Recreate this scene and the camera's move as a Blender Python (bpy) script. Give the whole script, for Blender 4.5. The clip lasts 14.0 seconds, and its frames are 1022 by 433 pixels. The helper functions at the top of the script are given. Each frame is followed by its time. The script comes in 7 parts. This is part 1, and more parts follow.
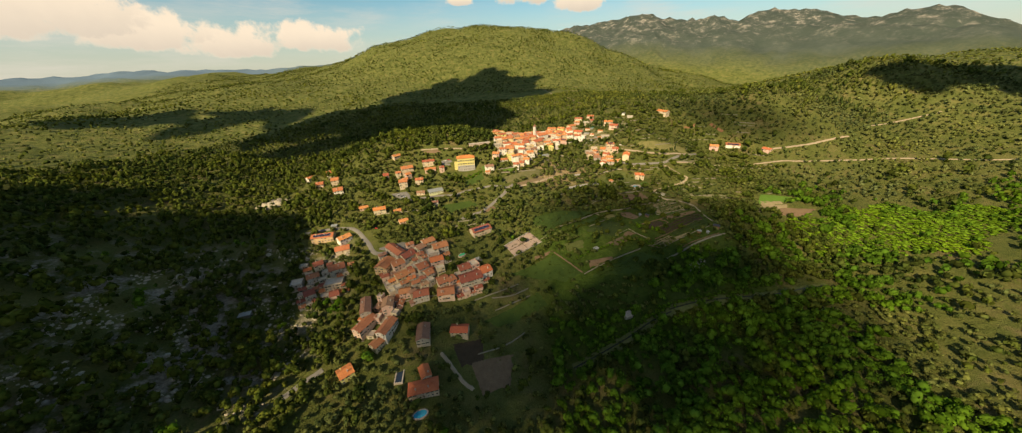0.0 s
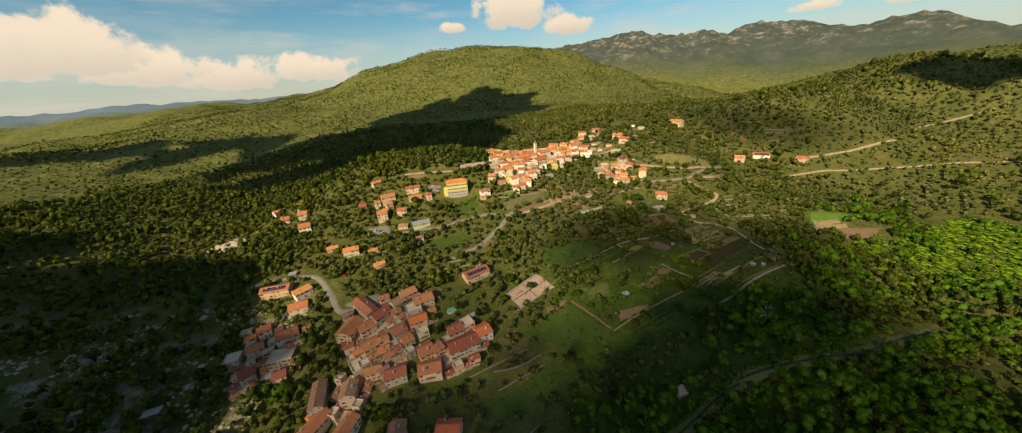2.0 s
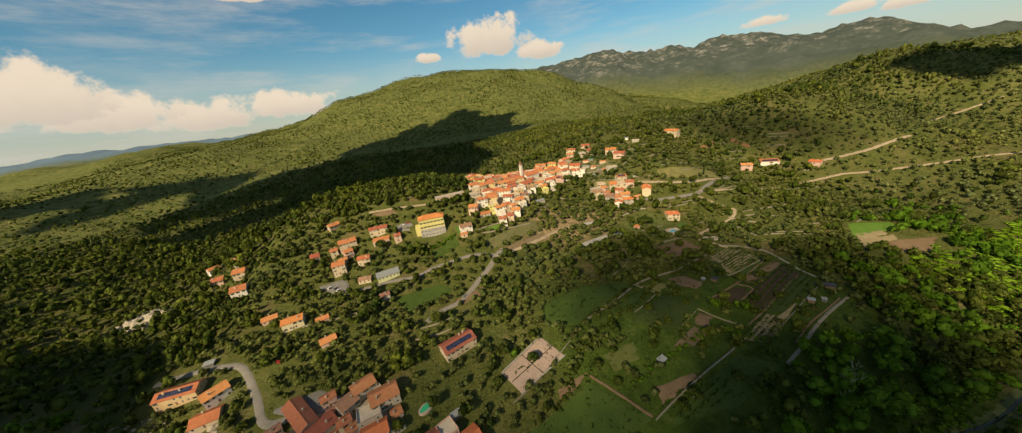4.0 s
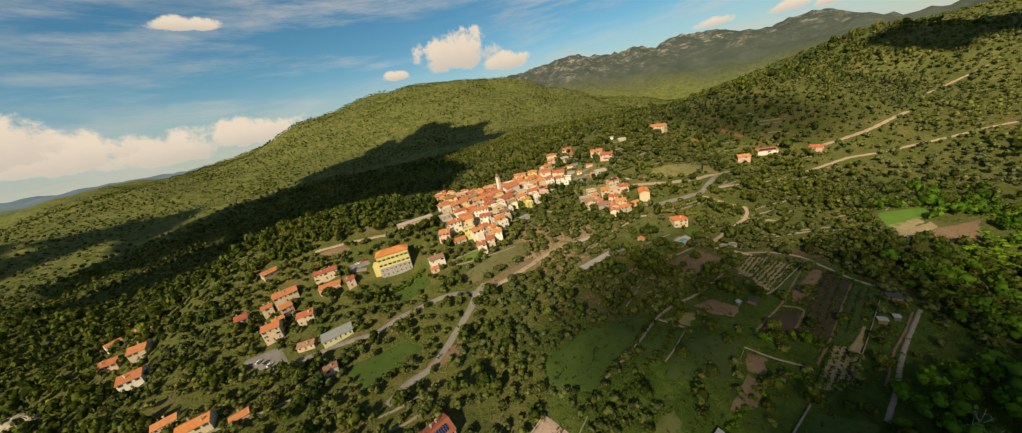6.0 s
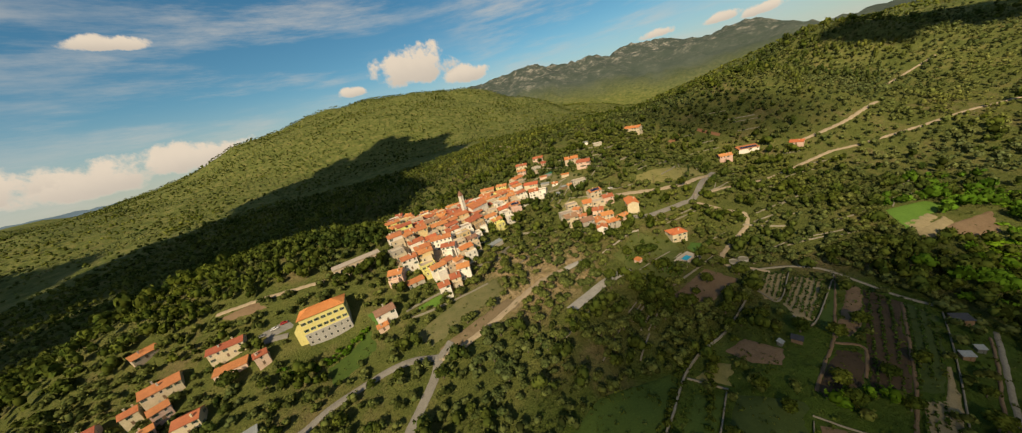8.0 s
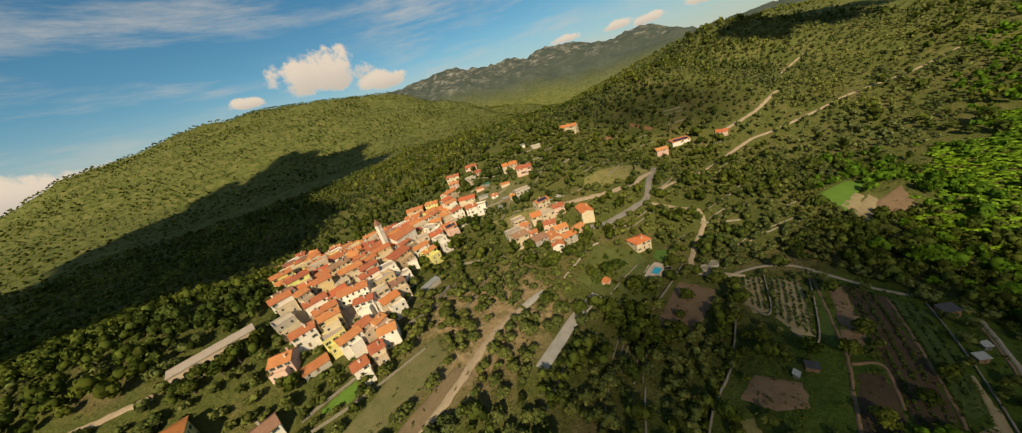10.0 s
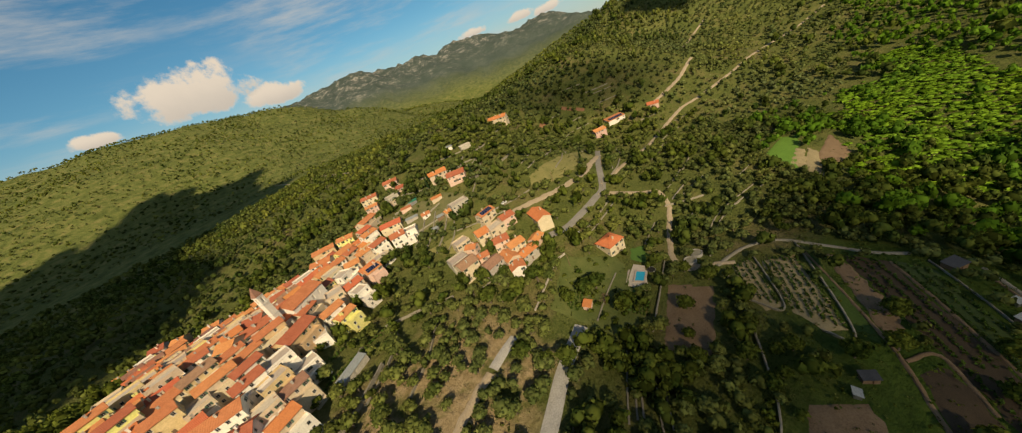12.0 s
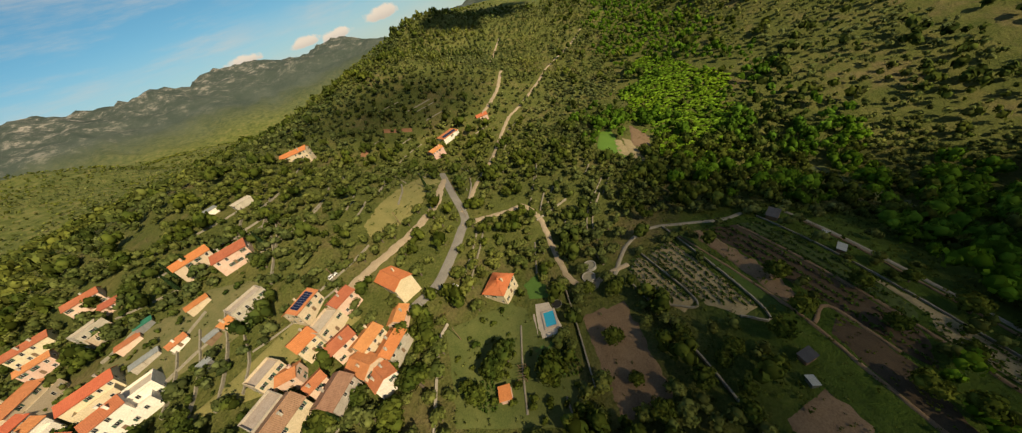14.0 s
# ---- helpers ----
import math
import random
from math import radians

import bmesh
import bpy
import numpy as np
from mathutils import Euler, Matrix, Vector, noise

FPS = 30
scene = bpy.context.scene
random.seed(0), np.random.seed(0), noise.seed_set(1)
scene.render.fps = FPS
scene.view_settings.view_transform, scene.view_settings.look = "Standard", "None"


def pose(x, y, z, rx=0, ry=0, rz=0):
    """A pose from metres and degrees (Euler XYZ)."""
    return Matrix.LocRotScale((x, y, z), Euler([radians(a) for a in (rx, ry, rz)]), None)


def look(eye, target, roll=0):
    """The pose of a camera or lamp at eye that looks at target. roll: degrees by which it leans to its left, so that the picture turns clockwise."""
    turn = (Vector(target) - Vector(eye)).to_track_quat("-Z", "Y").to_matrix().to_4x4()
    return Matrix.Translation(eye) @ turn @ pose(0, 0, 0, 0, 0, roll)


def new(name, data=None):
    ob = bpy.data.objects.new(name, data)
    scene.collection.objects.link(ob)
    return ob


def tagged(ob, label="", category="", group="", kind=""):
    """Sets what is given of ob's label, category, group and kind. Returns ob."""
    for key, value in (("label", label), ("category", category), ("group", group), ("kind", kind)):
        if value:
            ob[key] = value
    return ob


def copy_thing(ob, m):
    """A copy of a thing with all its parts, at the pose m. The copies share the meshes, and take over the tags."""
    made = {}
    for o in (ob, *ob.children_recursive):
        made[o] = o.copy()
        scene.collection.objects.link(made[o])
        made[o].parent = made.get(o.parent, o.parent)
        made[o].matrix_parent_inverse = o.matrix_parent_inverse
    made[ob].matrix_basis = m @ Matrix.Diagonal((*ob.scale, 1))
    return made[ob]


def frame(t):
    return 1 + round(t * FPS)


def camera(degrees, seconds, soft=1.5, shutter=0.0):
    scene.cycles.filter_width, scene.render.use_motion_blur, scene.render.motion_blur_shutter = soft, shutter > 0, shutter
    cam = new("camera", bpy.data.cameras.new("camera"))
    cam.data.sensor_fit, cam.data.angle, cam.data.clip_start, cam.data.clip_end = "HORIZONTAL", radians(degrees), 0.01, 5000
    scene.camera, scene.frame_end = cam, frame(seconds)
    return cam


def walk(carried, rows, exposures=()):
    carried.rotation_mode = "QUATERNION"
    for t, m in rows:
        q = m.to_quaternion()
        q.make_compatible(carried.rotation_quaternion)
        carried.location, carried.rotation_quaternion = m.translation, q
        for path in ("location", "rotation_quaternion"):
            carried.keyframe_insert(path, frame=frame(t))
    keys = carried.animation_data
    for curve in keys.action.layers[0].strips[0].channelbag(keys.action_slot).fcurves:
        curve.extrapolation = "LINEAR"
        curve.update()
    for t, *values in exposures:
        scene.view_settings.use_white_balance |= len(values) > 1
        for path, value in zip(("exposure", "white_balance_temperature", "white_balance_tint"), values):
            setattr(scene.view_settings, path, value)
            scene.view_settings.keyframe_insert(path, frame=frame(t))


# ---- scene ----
cam = camera(118.43, 14.0, 1.15)
PATH = [
    (0, (0.02, 0.01, 200.04), (0.16, 89.36, 155.11), -2.30),
    (0.5, (0.39, 17.21, 197.82), (-0.01, 107.04, 153.88), -2.65),
    (1, (-0.63, 34.72, 194.01), (-0.94, 125.29, 151.61), -2.95),
    (1.5, (-1.18, 51.65, 189.99), (-1.37, 142.86, 148.97), -3.59),
    (2, (-1.33, 67.82, 185.76), (-0.48, 159.61, 146.09), -4.40),
    (2.5, (-1.21, 84.26, 182.37), (0.69, 176.76, 144.44), -5.00),
    (3, (-0.55, 100.22, 180.16), (2.31, 193.38, 143.93), -5.55),
    (5.5, (7.10, 170.49, 172.58), (17.73, 264.47, 140.10), -11.20),
    (6, (9.33, 183.62, 169.83), (21.43, 277.55, 137.72), -11.64),
    (6.5, (11.06, 196.70, 168.16), (24.47, 290.52, 136.25), -12.09),
    (7, (13.87, 210.57, 166.08), (30.09, 304.07, 134.54), -12.73),
    (7.5, (16.85, 223.58, 165.20), (35.89, 316.62, 133.87), -13.33),
    (8, (20.63, 235.18, 164.46), (42.82, 327.58, 133.34), -13.96),
    (8.5, (24.43, 247.33, 163.64), (51.17, 338.49, 132.43), -14.54),
    (9, (28.37, 259.37, 162.77), (60.63, 348.37, 130.54), -14.83),
    (11.5, (56.06, 314.75, 159.40), (106.36, 391.18, 119.06), -21.23),
    (12, (63.92, 324.16, 156.58), (118.29, 396.61, 114.20), -22.87),
    (12.5, (72.84, 333.29, 154.47), (132.88, 399.32, 109.35), -23.97),
    (13, (82.16, 341.24, 151.06), (148.96, 398.40, 103.42), -24.31),
    (13.5, (91.17, 349.45, 147.88), (164.23, 395.32, 97.31), -24.19),
    (14, (101.22, 356.88, 144.71), (179.13, 388.87, 90.80), -23.58),
]
walk(cam, [(t, look(eye, target, roll)) for t, eye, target, roll in PATH], exposures=[(0.0, 0.42, 7850, 12), (3.0, 0.22, 7650, 12), (5.5, 0.16, 7450, 12), (9.0, 0.06, 7400, 12), (12.0, 0.08, 7400, 12), (14.0, 0.17, 7400, 12)])

# ---- world, sun and exposure ----
SUN_AZ, SUN_EL = radians(213), radians(34)      # compass bearing of the sun, from +y clockwise, and its height
world = bpy.data.worlds.new("world")
scene.world = world
world.use_nodes = True
wt = world.node_tree
wt.nodes.clear()


def wmath(op, a, b=0.0, c=0.0):
    n = wt.nodes.new("ShaderNodeMath")
    n.operation = op
    for sock, val in zip(n.inputs, (a, b, c)):
        if isinstance(val, (int, float)):
            sock.default_value = val
        else:
            wt.links.new(val, sock)
    return n.outputs[0]


def wdot(v, w):
    n = wt.nodes.new("ShaderNodeVectorMath")
    n.operation = "DOT_PRODUCT"
    wt.links.new(v, n.inputs[0])
    n.inputs[1].default_value = w
    return n.outputs["Value"]


def wnoise(v, scale, detail, rough):
    n = wt.nodes.new("ShaderNodeTexNoise")
    n.inputs["Scale"].default_value, n.inputs["Detail"].default_value, n.inputs["Roughness"].default_value = scale, detail, rough
    wt.links.new(v, n.inputs["Vector"])
    return n.outputs["Fac"]


def wsoft(v, lo, hi):
    n = wt.nodes.new("ShaderNodeMapRange")
    n.interpolation_type = "SMOOTHSTEP"
    n.inputs["From Min"].default_value, n.inputs["From Max"].default_value = lo, hi
    wt.links.new(v, n.inputs["Value"])
    return n.outputs[0]


def wmix(fac, a, b):
    n = wt.nodes.new("ShaderNodeMix")
    n.data_type = "RGBA"
    for sock, val in ((n.inputs[0], fac), (n.inputs[6], a), (n.inputs[7], b)):
        if isinstance(val, tuple):
            sock.default_value = (*val, 1)
        else:
            wt.links.new(val, sock)
    return n.outputs[2]


sky = wt.nodes.new("ShaderNodeTexSky")
sky.sky_type, sky.sun_disc = "NISHITA", False
sky.sun_elevation, sky.sun_rotation = SUN_EL, SUN_AZ
sky.altitude, sky.air_density, sky.dust_density, sky.ozone_density = 300, 1.0, 0.2, 2.4
aim = wt.nodes.new("ShaderNodeTexCoord").outputs["Generated"]
# high thin streaks, drawn out along the wind
stretch = wt.nodes.new("ShaderNodeMapping")
stretch.inputs["Rotation"].default_value = (0.0, radians(18), radians(30))
stretch.inputs["Scale"].default_value = (1.0, 1.0, 6.5)
wt.links.new(aim, stretch.inputs["Vector"])
veil = wmath("MULTIPLY", wsoft(wnoise(stretch.outputs[0], 2.9, 9, 0.66), 0.41, 0.72), wsoft(wnoise(aim, 2.1, 4, 0.55), 0.32, 0.58))
heaps, shade = None, None
billow = wnoise(aim, 16, 8, 0.62)
# heaped clouds low over the hills: bearing, height, half width, half height, in degrees
for bearing, high, wide, tall in ((3.6, 9.9, 6.6, 3.9), (11.4, 7.6, 4.2, 1.9), (-6.5, 8.6, 2.2, 1.0), (-30, 16.9, 3.2, 1.1), (42.6, 5.9, 2.4, 0.9), (50.2, 5.4, 2.4, 0.9), (55.5, 4.9, 2.6, 0.9), (62, 5.2, 3.0, 1.2), (-28, 3.6, 7.0, 2.6), (-37.5, 3.2, 7.0, 2.8), (-44.5, 4.0, 6.5, 3.0), (-51.5, 5.6, 7.0, 4.4), (-59, 5.5, 6.0, 4.6),
                                  (95, 8, 6, 3), (130, 10, 8, 4), (-110, 9, 8, 4), (170, 8, 9, 4)):
    a, e = radians(bearing), radians(high)
    centre = Vector((math.sin(a) * math.cos(e), math.cos(a) * math.cos(e), math.sin(e)))
    right = Vector((math.cos(a), -math.sin(a), 0))
    up = right.cross(centre)
    u = wdot(aim, right / math.sin(radians(wide)))
    v = wdot(aim, up / math.sin(radians(tall)))
    v = wmath("MAXIMUM", v, wmath("MULTIPLY", v, -2.2))
    front = wmath("MULTIPLY", wsoft(wdot(aim, centre), 0.5, 0.6), 1.0)
    body = wmath("SUBTRACT", 1.0, wmath("ADD", wmath("MULTIPLY", u, u), wmath("MULTIPLY", v, v)))
    body = wmath("ADD", body, wmath("MULTIPLY", wmath("SUBTRACT", billow, 0.5), 4.2))
    body = wmath("MULTIPLY", wsoft(body, -0.1, 0.6), front)
    dim = wmath("MULTIPLY", body, wsoft(wdot(aim, -up / math.sin(radians(tall))), -0.7, 0.6))
    heaps = body if heaps is None else wmath("MAXIMUM", heaps, body)
    shade = dim if shade is None else wmath("MAXIMUM", shade, dim)
tone = wnoise(aim, 30, 6, 0.6)
white = wmix(wmath("MULTIPLY", wmath("ADD", wmath("MULTIPLY", shade, 0.75), wmath("MULTIPLY", tone, 0.3)), 0.8), (8.4, 7.7, 6.7), (5.0, 4.85, 4.65))
clear = wt.nodes.new("ShaderNodeVectorMath")
clear.operation = "MULTIPLY"
wt.links.new(sky.outputs[0], clear.inputs[0])
up_z = wt.nodes.new("ShaderNodeSeparateXYZ")
wt.links.new(aim, up_z.inputs[0])
height = up_z.outputs["Z"]
# deep blue overhead, paler and slightly green-blue towards the horizon, milky haze at the very edge
wt.links.new(wmix(wsoft(height, 0.5, 0.95), wmix(wsoft(height, 0.0, 0.45), (0.62, 0.98, 0.98), (0.33, 0.90, 1.04)), (0.22, 0.58, 0.75)), clear.inputs[1])
haze = wmath("SUBTRACT", 1.0, wsoft(height, 0.0, 0.20))
colour = wmix(wmath("MULTIPLY", haze, 0.72), clear.outputs[0], (4.9, 4.9, 4.8))
colour = wmix(wmath("MULTIPLY", veil, 0.62), colour, (6.2, 6.3, 6.2))
colour = wmix(heaps, colour, white)
# unseen broken cloud added on the sun's side, to warm the light in the shade
rear = wsoft(wdot(aim, (-0.35, -0.94, 0.0)), 0.05, 0.5)
bank = wmath("MULTIPLY", rear, wsoft(wnoise(aim, 3.0, 6, 0.6), 0.40, 0.56))
colour = wmix(wmath("MULTIPLY", bank, 0.7), colour, (4.2, 3.9, 3.4))
bg = wt.nodes.new("ShaderNodeBackground")
bg.inputs["Strength"].default_value = 0.086
wo = wt.nodes.new("ShaderNodeOutputWorld")
wt.links.new(colour, bg.inputs["Color"])
wt.links.new(bg.outputs[0], wo.inputs["Surface"])

sun_dir = Vector((math.sin(SUN_AZ) * math.cos(SUN_EL), math.cos(SUN_AZ) * math.cos(SUN_EL), math.sin(SUN_EL)))
sun_data = bpy.data.lights.new("sun", "SUN")
sun_data.energy, sun_data.angle, sun_data.color = 5.0, radians(0.53), (1.0, 0.87, 0.62)
sun = new("sun", sun_data)
sun.matrix_world = look(sun_dir * 500, (0, 0, 0))

# ---- the lie of the land: rises and dips as (x, y, radius, height) ----
WEST_SLOPES = [
    (-1000, 680, 270, 41),
    (-1000, 320, 180, 20),
    (-1000, 1040, 180, 9),
    (-860, -130, 270, 63),
    (-820, 230, 180, 13),
    (-820, 1220, 180, 15),
    (-640, -400, 180, 17),
    (-550, 590, 180, -19),
    (-550, -40, 180, 27),
    (-460, -400, 180, 16),
    (-370, -220, 180, 18),
    (-370, 950, 180, 14),
    (-360, 360, 80, -26),
    (-360, 560, 80, -15),
    (-320, 240, 80, -12),
    (-240, 120, 80, -12),
    (-220, 200, 50, -20),
    (-220, 480, 50, 20),
    (-220, 280, 50, -4),
    (-200, 600, 80, 19),
    (-150, 500, 50, 15),
]
VILLAGE_RIDGE = [
    (-150, 380, 50, -5),
    (-150, 200, 50, -8),
    (-120, 120, 80, -20),
    (-100, -400, 180, -19),
    (-80, 520, 50, 20),
    (-80, 250, 50, 4),
    (-80, 450, 50, 10),
    (-50, 350, 50, -9),
    (-20, 480, 50, 14),
    (0, 600, 80, -16),
    (20, 180, 50, -22),
    (40, 120, 80, -12),
    (50, 520, 50, 11),
    (80, -130, 270, -68),
    (80, 680, 180, 25),
    (80, 250, 50, 6),
    (80, -400, 180, -23),
    (100, 350, 50, -7),
    (120, 180, 50, -10),
    (120, 480, 50, -10),
    (120, 600, 80, -9),
]
VALLEY_GARDENS = [
    (170, 1220, 180, -14),
    (180, 380, 50, -10),
    (200, 500, 50, 11),
    (220, 280, 50, 10),
    (240, 600, 80, 30),
    (250, 380, 50, -13),
    (260, 950, 180, 26),
    (260, 50, 180, -25),
    (280, 200, 80, -27),
    (320, 480, 50, -4),
    (320, 350, 50, 7),
    (320, 280, 50, -14),
    (320, 520, 50, -17),
    (400, 440, 80, -24),
    (440, 120, 80, -9),
    (440, -220, 180, 17),
    (440, 770, 180, 20),
    (480, 600, 80, 32),
    (480, 520, 80, 25),
    (500, 320, 120, -31),
    (530, 1040, 180, -18),
]
EAST_HILLS = [
    (600, 560, 80, -24),
    (620, 1220, 180, -10),
    (680, 600, 80, 65),
    (680, 320, 80, -15),
    (680, 480, 80, -9),
    (680, 200, 80, -16),
    (680, 120, 80, 11),
    (760, -400, 270, 38),
    (800, 860, 180, 45),
    (800, -130, 180, 16),
    (800, 1040, 180, -7),
    (980, -400, 180, 10),
    (1000, 800, 400, 68),
    (1070, -40, 180, 21),
    (1070, 680, 180, 18),
    (1070, 230, 180, 11),
    (1250, 1220, 180, 21),
    (1340, 590, 180, 22),
    (1340, -310, 180, 12),
    (1430, 280, 270, 32),
    (1430, 950, 270, 46),
]

SKYLINE = [
    (-56, 412, 15, -7),
    (-1600, 2020, 200, -10), (-1600, 2240, 200, -21), (-1600, 2460, 200, -19), (-1380, 2020, 200, -5), (-1380, 2240, 200, -13),
    (-1380, 2460, 200, -16), (-1160, 1580, 200, -4), (-1160, 1800, 200, -9), (-1160, 2020, 200, -7), (-1160, 2240, 200, -5),
    (-1160, 2460, 200, -5), (-940, 1580, 200, -7), (-940, 1800, 200, -14), (-940, 2020, 200, -11), (-500, 2020, 200, 6),
    (-280, 1800, 200, -5), (-60, 1580, 200, -5), (-60, 1800, 200, -11), (-60, 2020, 200, -6), (160, 2020, 200, 8),
    (160, 2240, 200, 6), (380, 1580, 200, -7), (380, 2020, 200, 8), (380, 2240, 200, 4), (600, 920, 200, -9),
    (600, 1140, 200, -9), (600, 1360, 200, -5), (600, 1580, 200, -11), (600, 1800, 200, -8), (820, 920, 200, -10),
    (820, 1140, 200, -8), (820, 1360, 200, -10), (820, 1580, 200, -10), (1040, 1140, 200, 5), (1040, 1360, 200, -20),
    (1040, 1580, 200, -21), (1040, 1800, 200, -11), (1040, 2020, 200, -5), (1040, 2240, 200, -4), (1260, 920, 200, 5),
    (1260, 1140, 200, 5), (1260, 1360, 200, -15), (1260, 1580, 200, -17), (1260, 1800, 200, -11), (1260, 2020, 200, -7),
    (1260, 2240, 200, -5), (1480, 1800, 200, -6), (1480, 2020, 200, -21), (1480, 2240, 200, -37), (1480, 2460, 200, -21),
    (650, 800, 140, -5), (780, 410, 140, 5), (780, 540, 140, 6), (780, 800, 140, -5), (910, 540, 140, 4),
    (910, 670, 140, 4),
]


def mound(x, y, cx, cy, rx, ry, h):
    return h * np.exp(-0.5 * (((x - cx) / rx) ** 2 + ((y - cy) / ry) ** 2))


def crest(x, y, line, slope):
    """Height of a mountain whose crest follows the line of (bearing, distance, height), falling off by slope."""
    pts = [(d * math.sin(radians(a)), d * math.cos(radians(a)), z) for a, d, z in line]
    out = np.full(np.shape(x), -1e9)
    for (ax, ay, az), (bx, by, bz) in zip(pts, pts[1:]):
        ux, uy = bx - ax, by - ay
        f = np.clip(((x - ax) * ux + (y - ay) * uy) / (ux * ux + uy * uy), 0, 1)
        d = np.hypot(x - ax - f * ux, y - ay - f * uy)
        out = np.maximum(out, az + f * (bz - az) - slope * d)
    return out


ROCKY = [(5, 3700, 430), (12, 3450, 503), (16, 3400, 520), (20.2, 3400, 540), (20.6, 3400, 568), (21.2, 3400, 566), (21.8, 3400, 540), (23, 3400, 518), (27, 3350, 488), (31, 3300, 478),
         (35, 3250, 425), (41, 3150, 370), (46, 3050, 330), (54, 2900, 290)]
BACK = [(31, 3950, 420), (34.5, 3950, 485), (36, 3950, 552), (38, 3950, 540), (41, 3900, 520), (43.5, 3900, 458), (46.5, 3850, 412), (48.9, 3850, 458), (50.5, 3850, 470), (53, 3800, 375), (56, 3750, 310),
        (60, 3700, 275), (70, 3600, 310), (80, 3500, 380)]
SEAWARD = [(-75, 4300, 290), (-62, 4400, 250), (-56, 4500, 232), (-53, 4500, 236), (-51, 4500, 205), (-48, 4500, 262), (-44, 4500, 262), (-40, 4500, 245), (-34, 4500, 240), (-20, 4500, 300)]


def far_land(x, y):
    """The mountains round the valley."""
    z = np.maximum(crest(x, y, ROCKY, 0.42), crest(x, y, BACK, 0.45))
    z = np.maximum(z, crest(x, y, SEAWARD, 0.16))
    return z


def fbm(x, y, scale, octaves=4, seed=0.0):
    """Smooth fractal bumps made of turned sine waves."""
    out, amp = np.zeros(np.shape(x)), 1.0
    k = 2 * math.pi / scale
    for n in range(octaves):
        for m in range(3):
            a = 1.3 + 2.1 * n + 2.4 * m + seed
            out += amp / 3 * np.sin(k * (x * math.cos(a) + y * math.sin(a)) + 5.1 * n + 1.7 * m * m + seed * 3 + 1.3 * np.sin(k * 0.6 * (x * math.sin(a) - y * math.cos(a)) + m))
        amp, k = amp * 0.5, k * 2.03
    return out


def land(x, y):
    """Height of the ground."""
    x, y = np.asarray(x, float), np.asarray(y, float)
    z = np.full(np.shape(x), 60.0)
    for cx, cy, r, h in WEST_SLOPES + VILLAGE_RIDGE + VALLEY_GARDENS + EAST_HILLS + SKYLINE:
        z += mound(x, y, cx, cy, r, r, h)
    z += mound(x, y, -70, 1950, np.where(x < -70, 690, 640), 420, 315)
    z += mound(x, y, -2300, 2300, 900, 420, 95) + mound(x, y, -1250, 2600, 620, 420, 120) + mound(x, y, -1150, 1250, 420, 260, 35)
    far = np.clip((np.hypot(x - 60, y - 330) - 650) / 900, 0, 1)
    z += far * (22 * fbm(x, y, 620, 4) + 4)
    top = far_land(x, y)
    rough = np.clip((np.hypot(x, y) - 1500) / 1500, 0, 1)
    top = top + rough * (8 * fbm(x, y, 700, 4, 2.0) - 26 * np.abs(fbm(x, y, 420, 3, 5.0)) - 12 * np.abs(fbm(x, y, 190, 2, 3.0)) + 11)
    return np.maximum(z, top)


def ground_at(x, y):
    return float(land(np.array([x]), np.array([y]))[0])


def axis(lo, hi, step, reach, grow):
    """Coordinates that are close together from lo to hi and spread out towards the horizon."""
    mid = list(np.arange(lo, hi + step / 2, step))
    a, s = [hi], step
    while a[-1] < reach:
        s *= grow
        a.append(a[-1] + min(s, 50))
    b, s = [lo], step
    while b[-1] > -reach:
        s *= grow
        b.append(b[-1] - min(s, 50))
    return np.array(b[:0:-1] + mid + a[1:])


def sheet(name, xs, ys, heights):
    me = bpy.data.meshes.new(name)
    gx, gy = np.meshgrid(xs, ys)
    gz = heights(gx, gy)
    co = np.stack([gx, gy, gz], -1).reshape(-1, 3)
    nx, ny = len(xs), len(ys)
    q = (np.arange(ny - 1)[:, None] * nx + np.arange(nx - 1)[None]).reshape(-1)
    faces = np.stack([q, q + 1, q + nx + 1, q + nx], -1)
    me.from_pydata(co.tolist(), [], faces.tolist())
    me.polygons.foreach_set("use_smooth", np.ones(len(faces), bool))
    return me


ground = tagged(new("ground", sheet("ground", axis(-520, 800, 5, 4700, 1.045), axis(60, 720, 5, 4700, 1.045), land)), "hilly green valley ground of grass, earth and scrub", "ground", kind="structure")

# ---- materials ----
def material(name):
    m = bpy.data.materials.new(name)
    m.use_nodes = True
    return m, m.node_tree, m.node_tree.nodes["Principled BSDF"]


def link(t, a, b):
    t.links.new(a, b)


def ramp(t, fac, stops):
    n = t.nodes.new("ShaderNodeValToRGB")
    e = n.color_ramp.elements
    while len(e) < len(stops):
        e.new(0.5)
    for k, (pos, col) in zip(e, stops):
        k.position, k.color = pos, (*col, 1)
    link(t, fac, n.inputs[0])
    return n.outputs[0]


def noise_tex(t, vec, scale, detail=4.0, rough=0.6):
    n = t.nodes.new("ShaderNodeTexNoise")
    n.inputs["Scale"].default_value, n.inputs["Detail"].default_value, n.inputs["Roughness"].default_value = scale, detail, rough
    link(t, vec, n.inputs["Vector"])
    return n.outputs["Fac"]


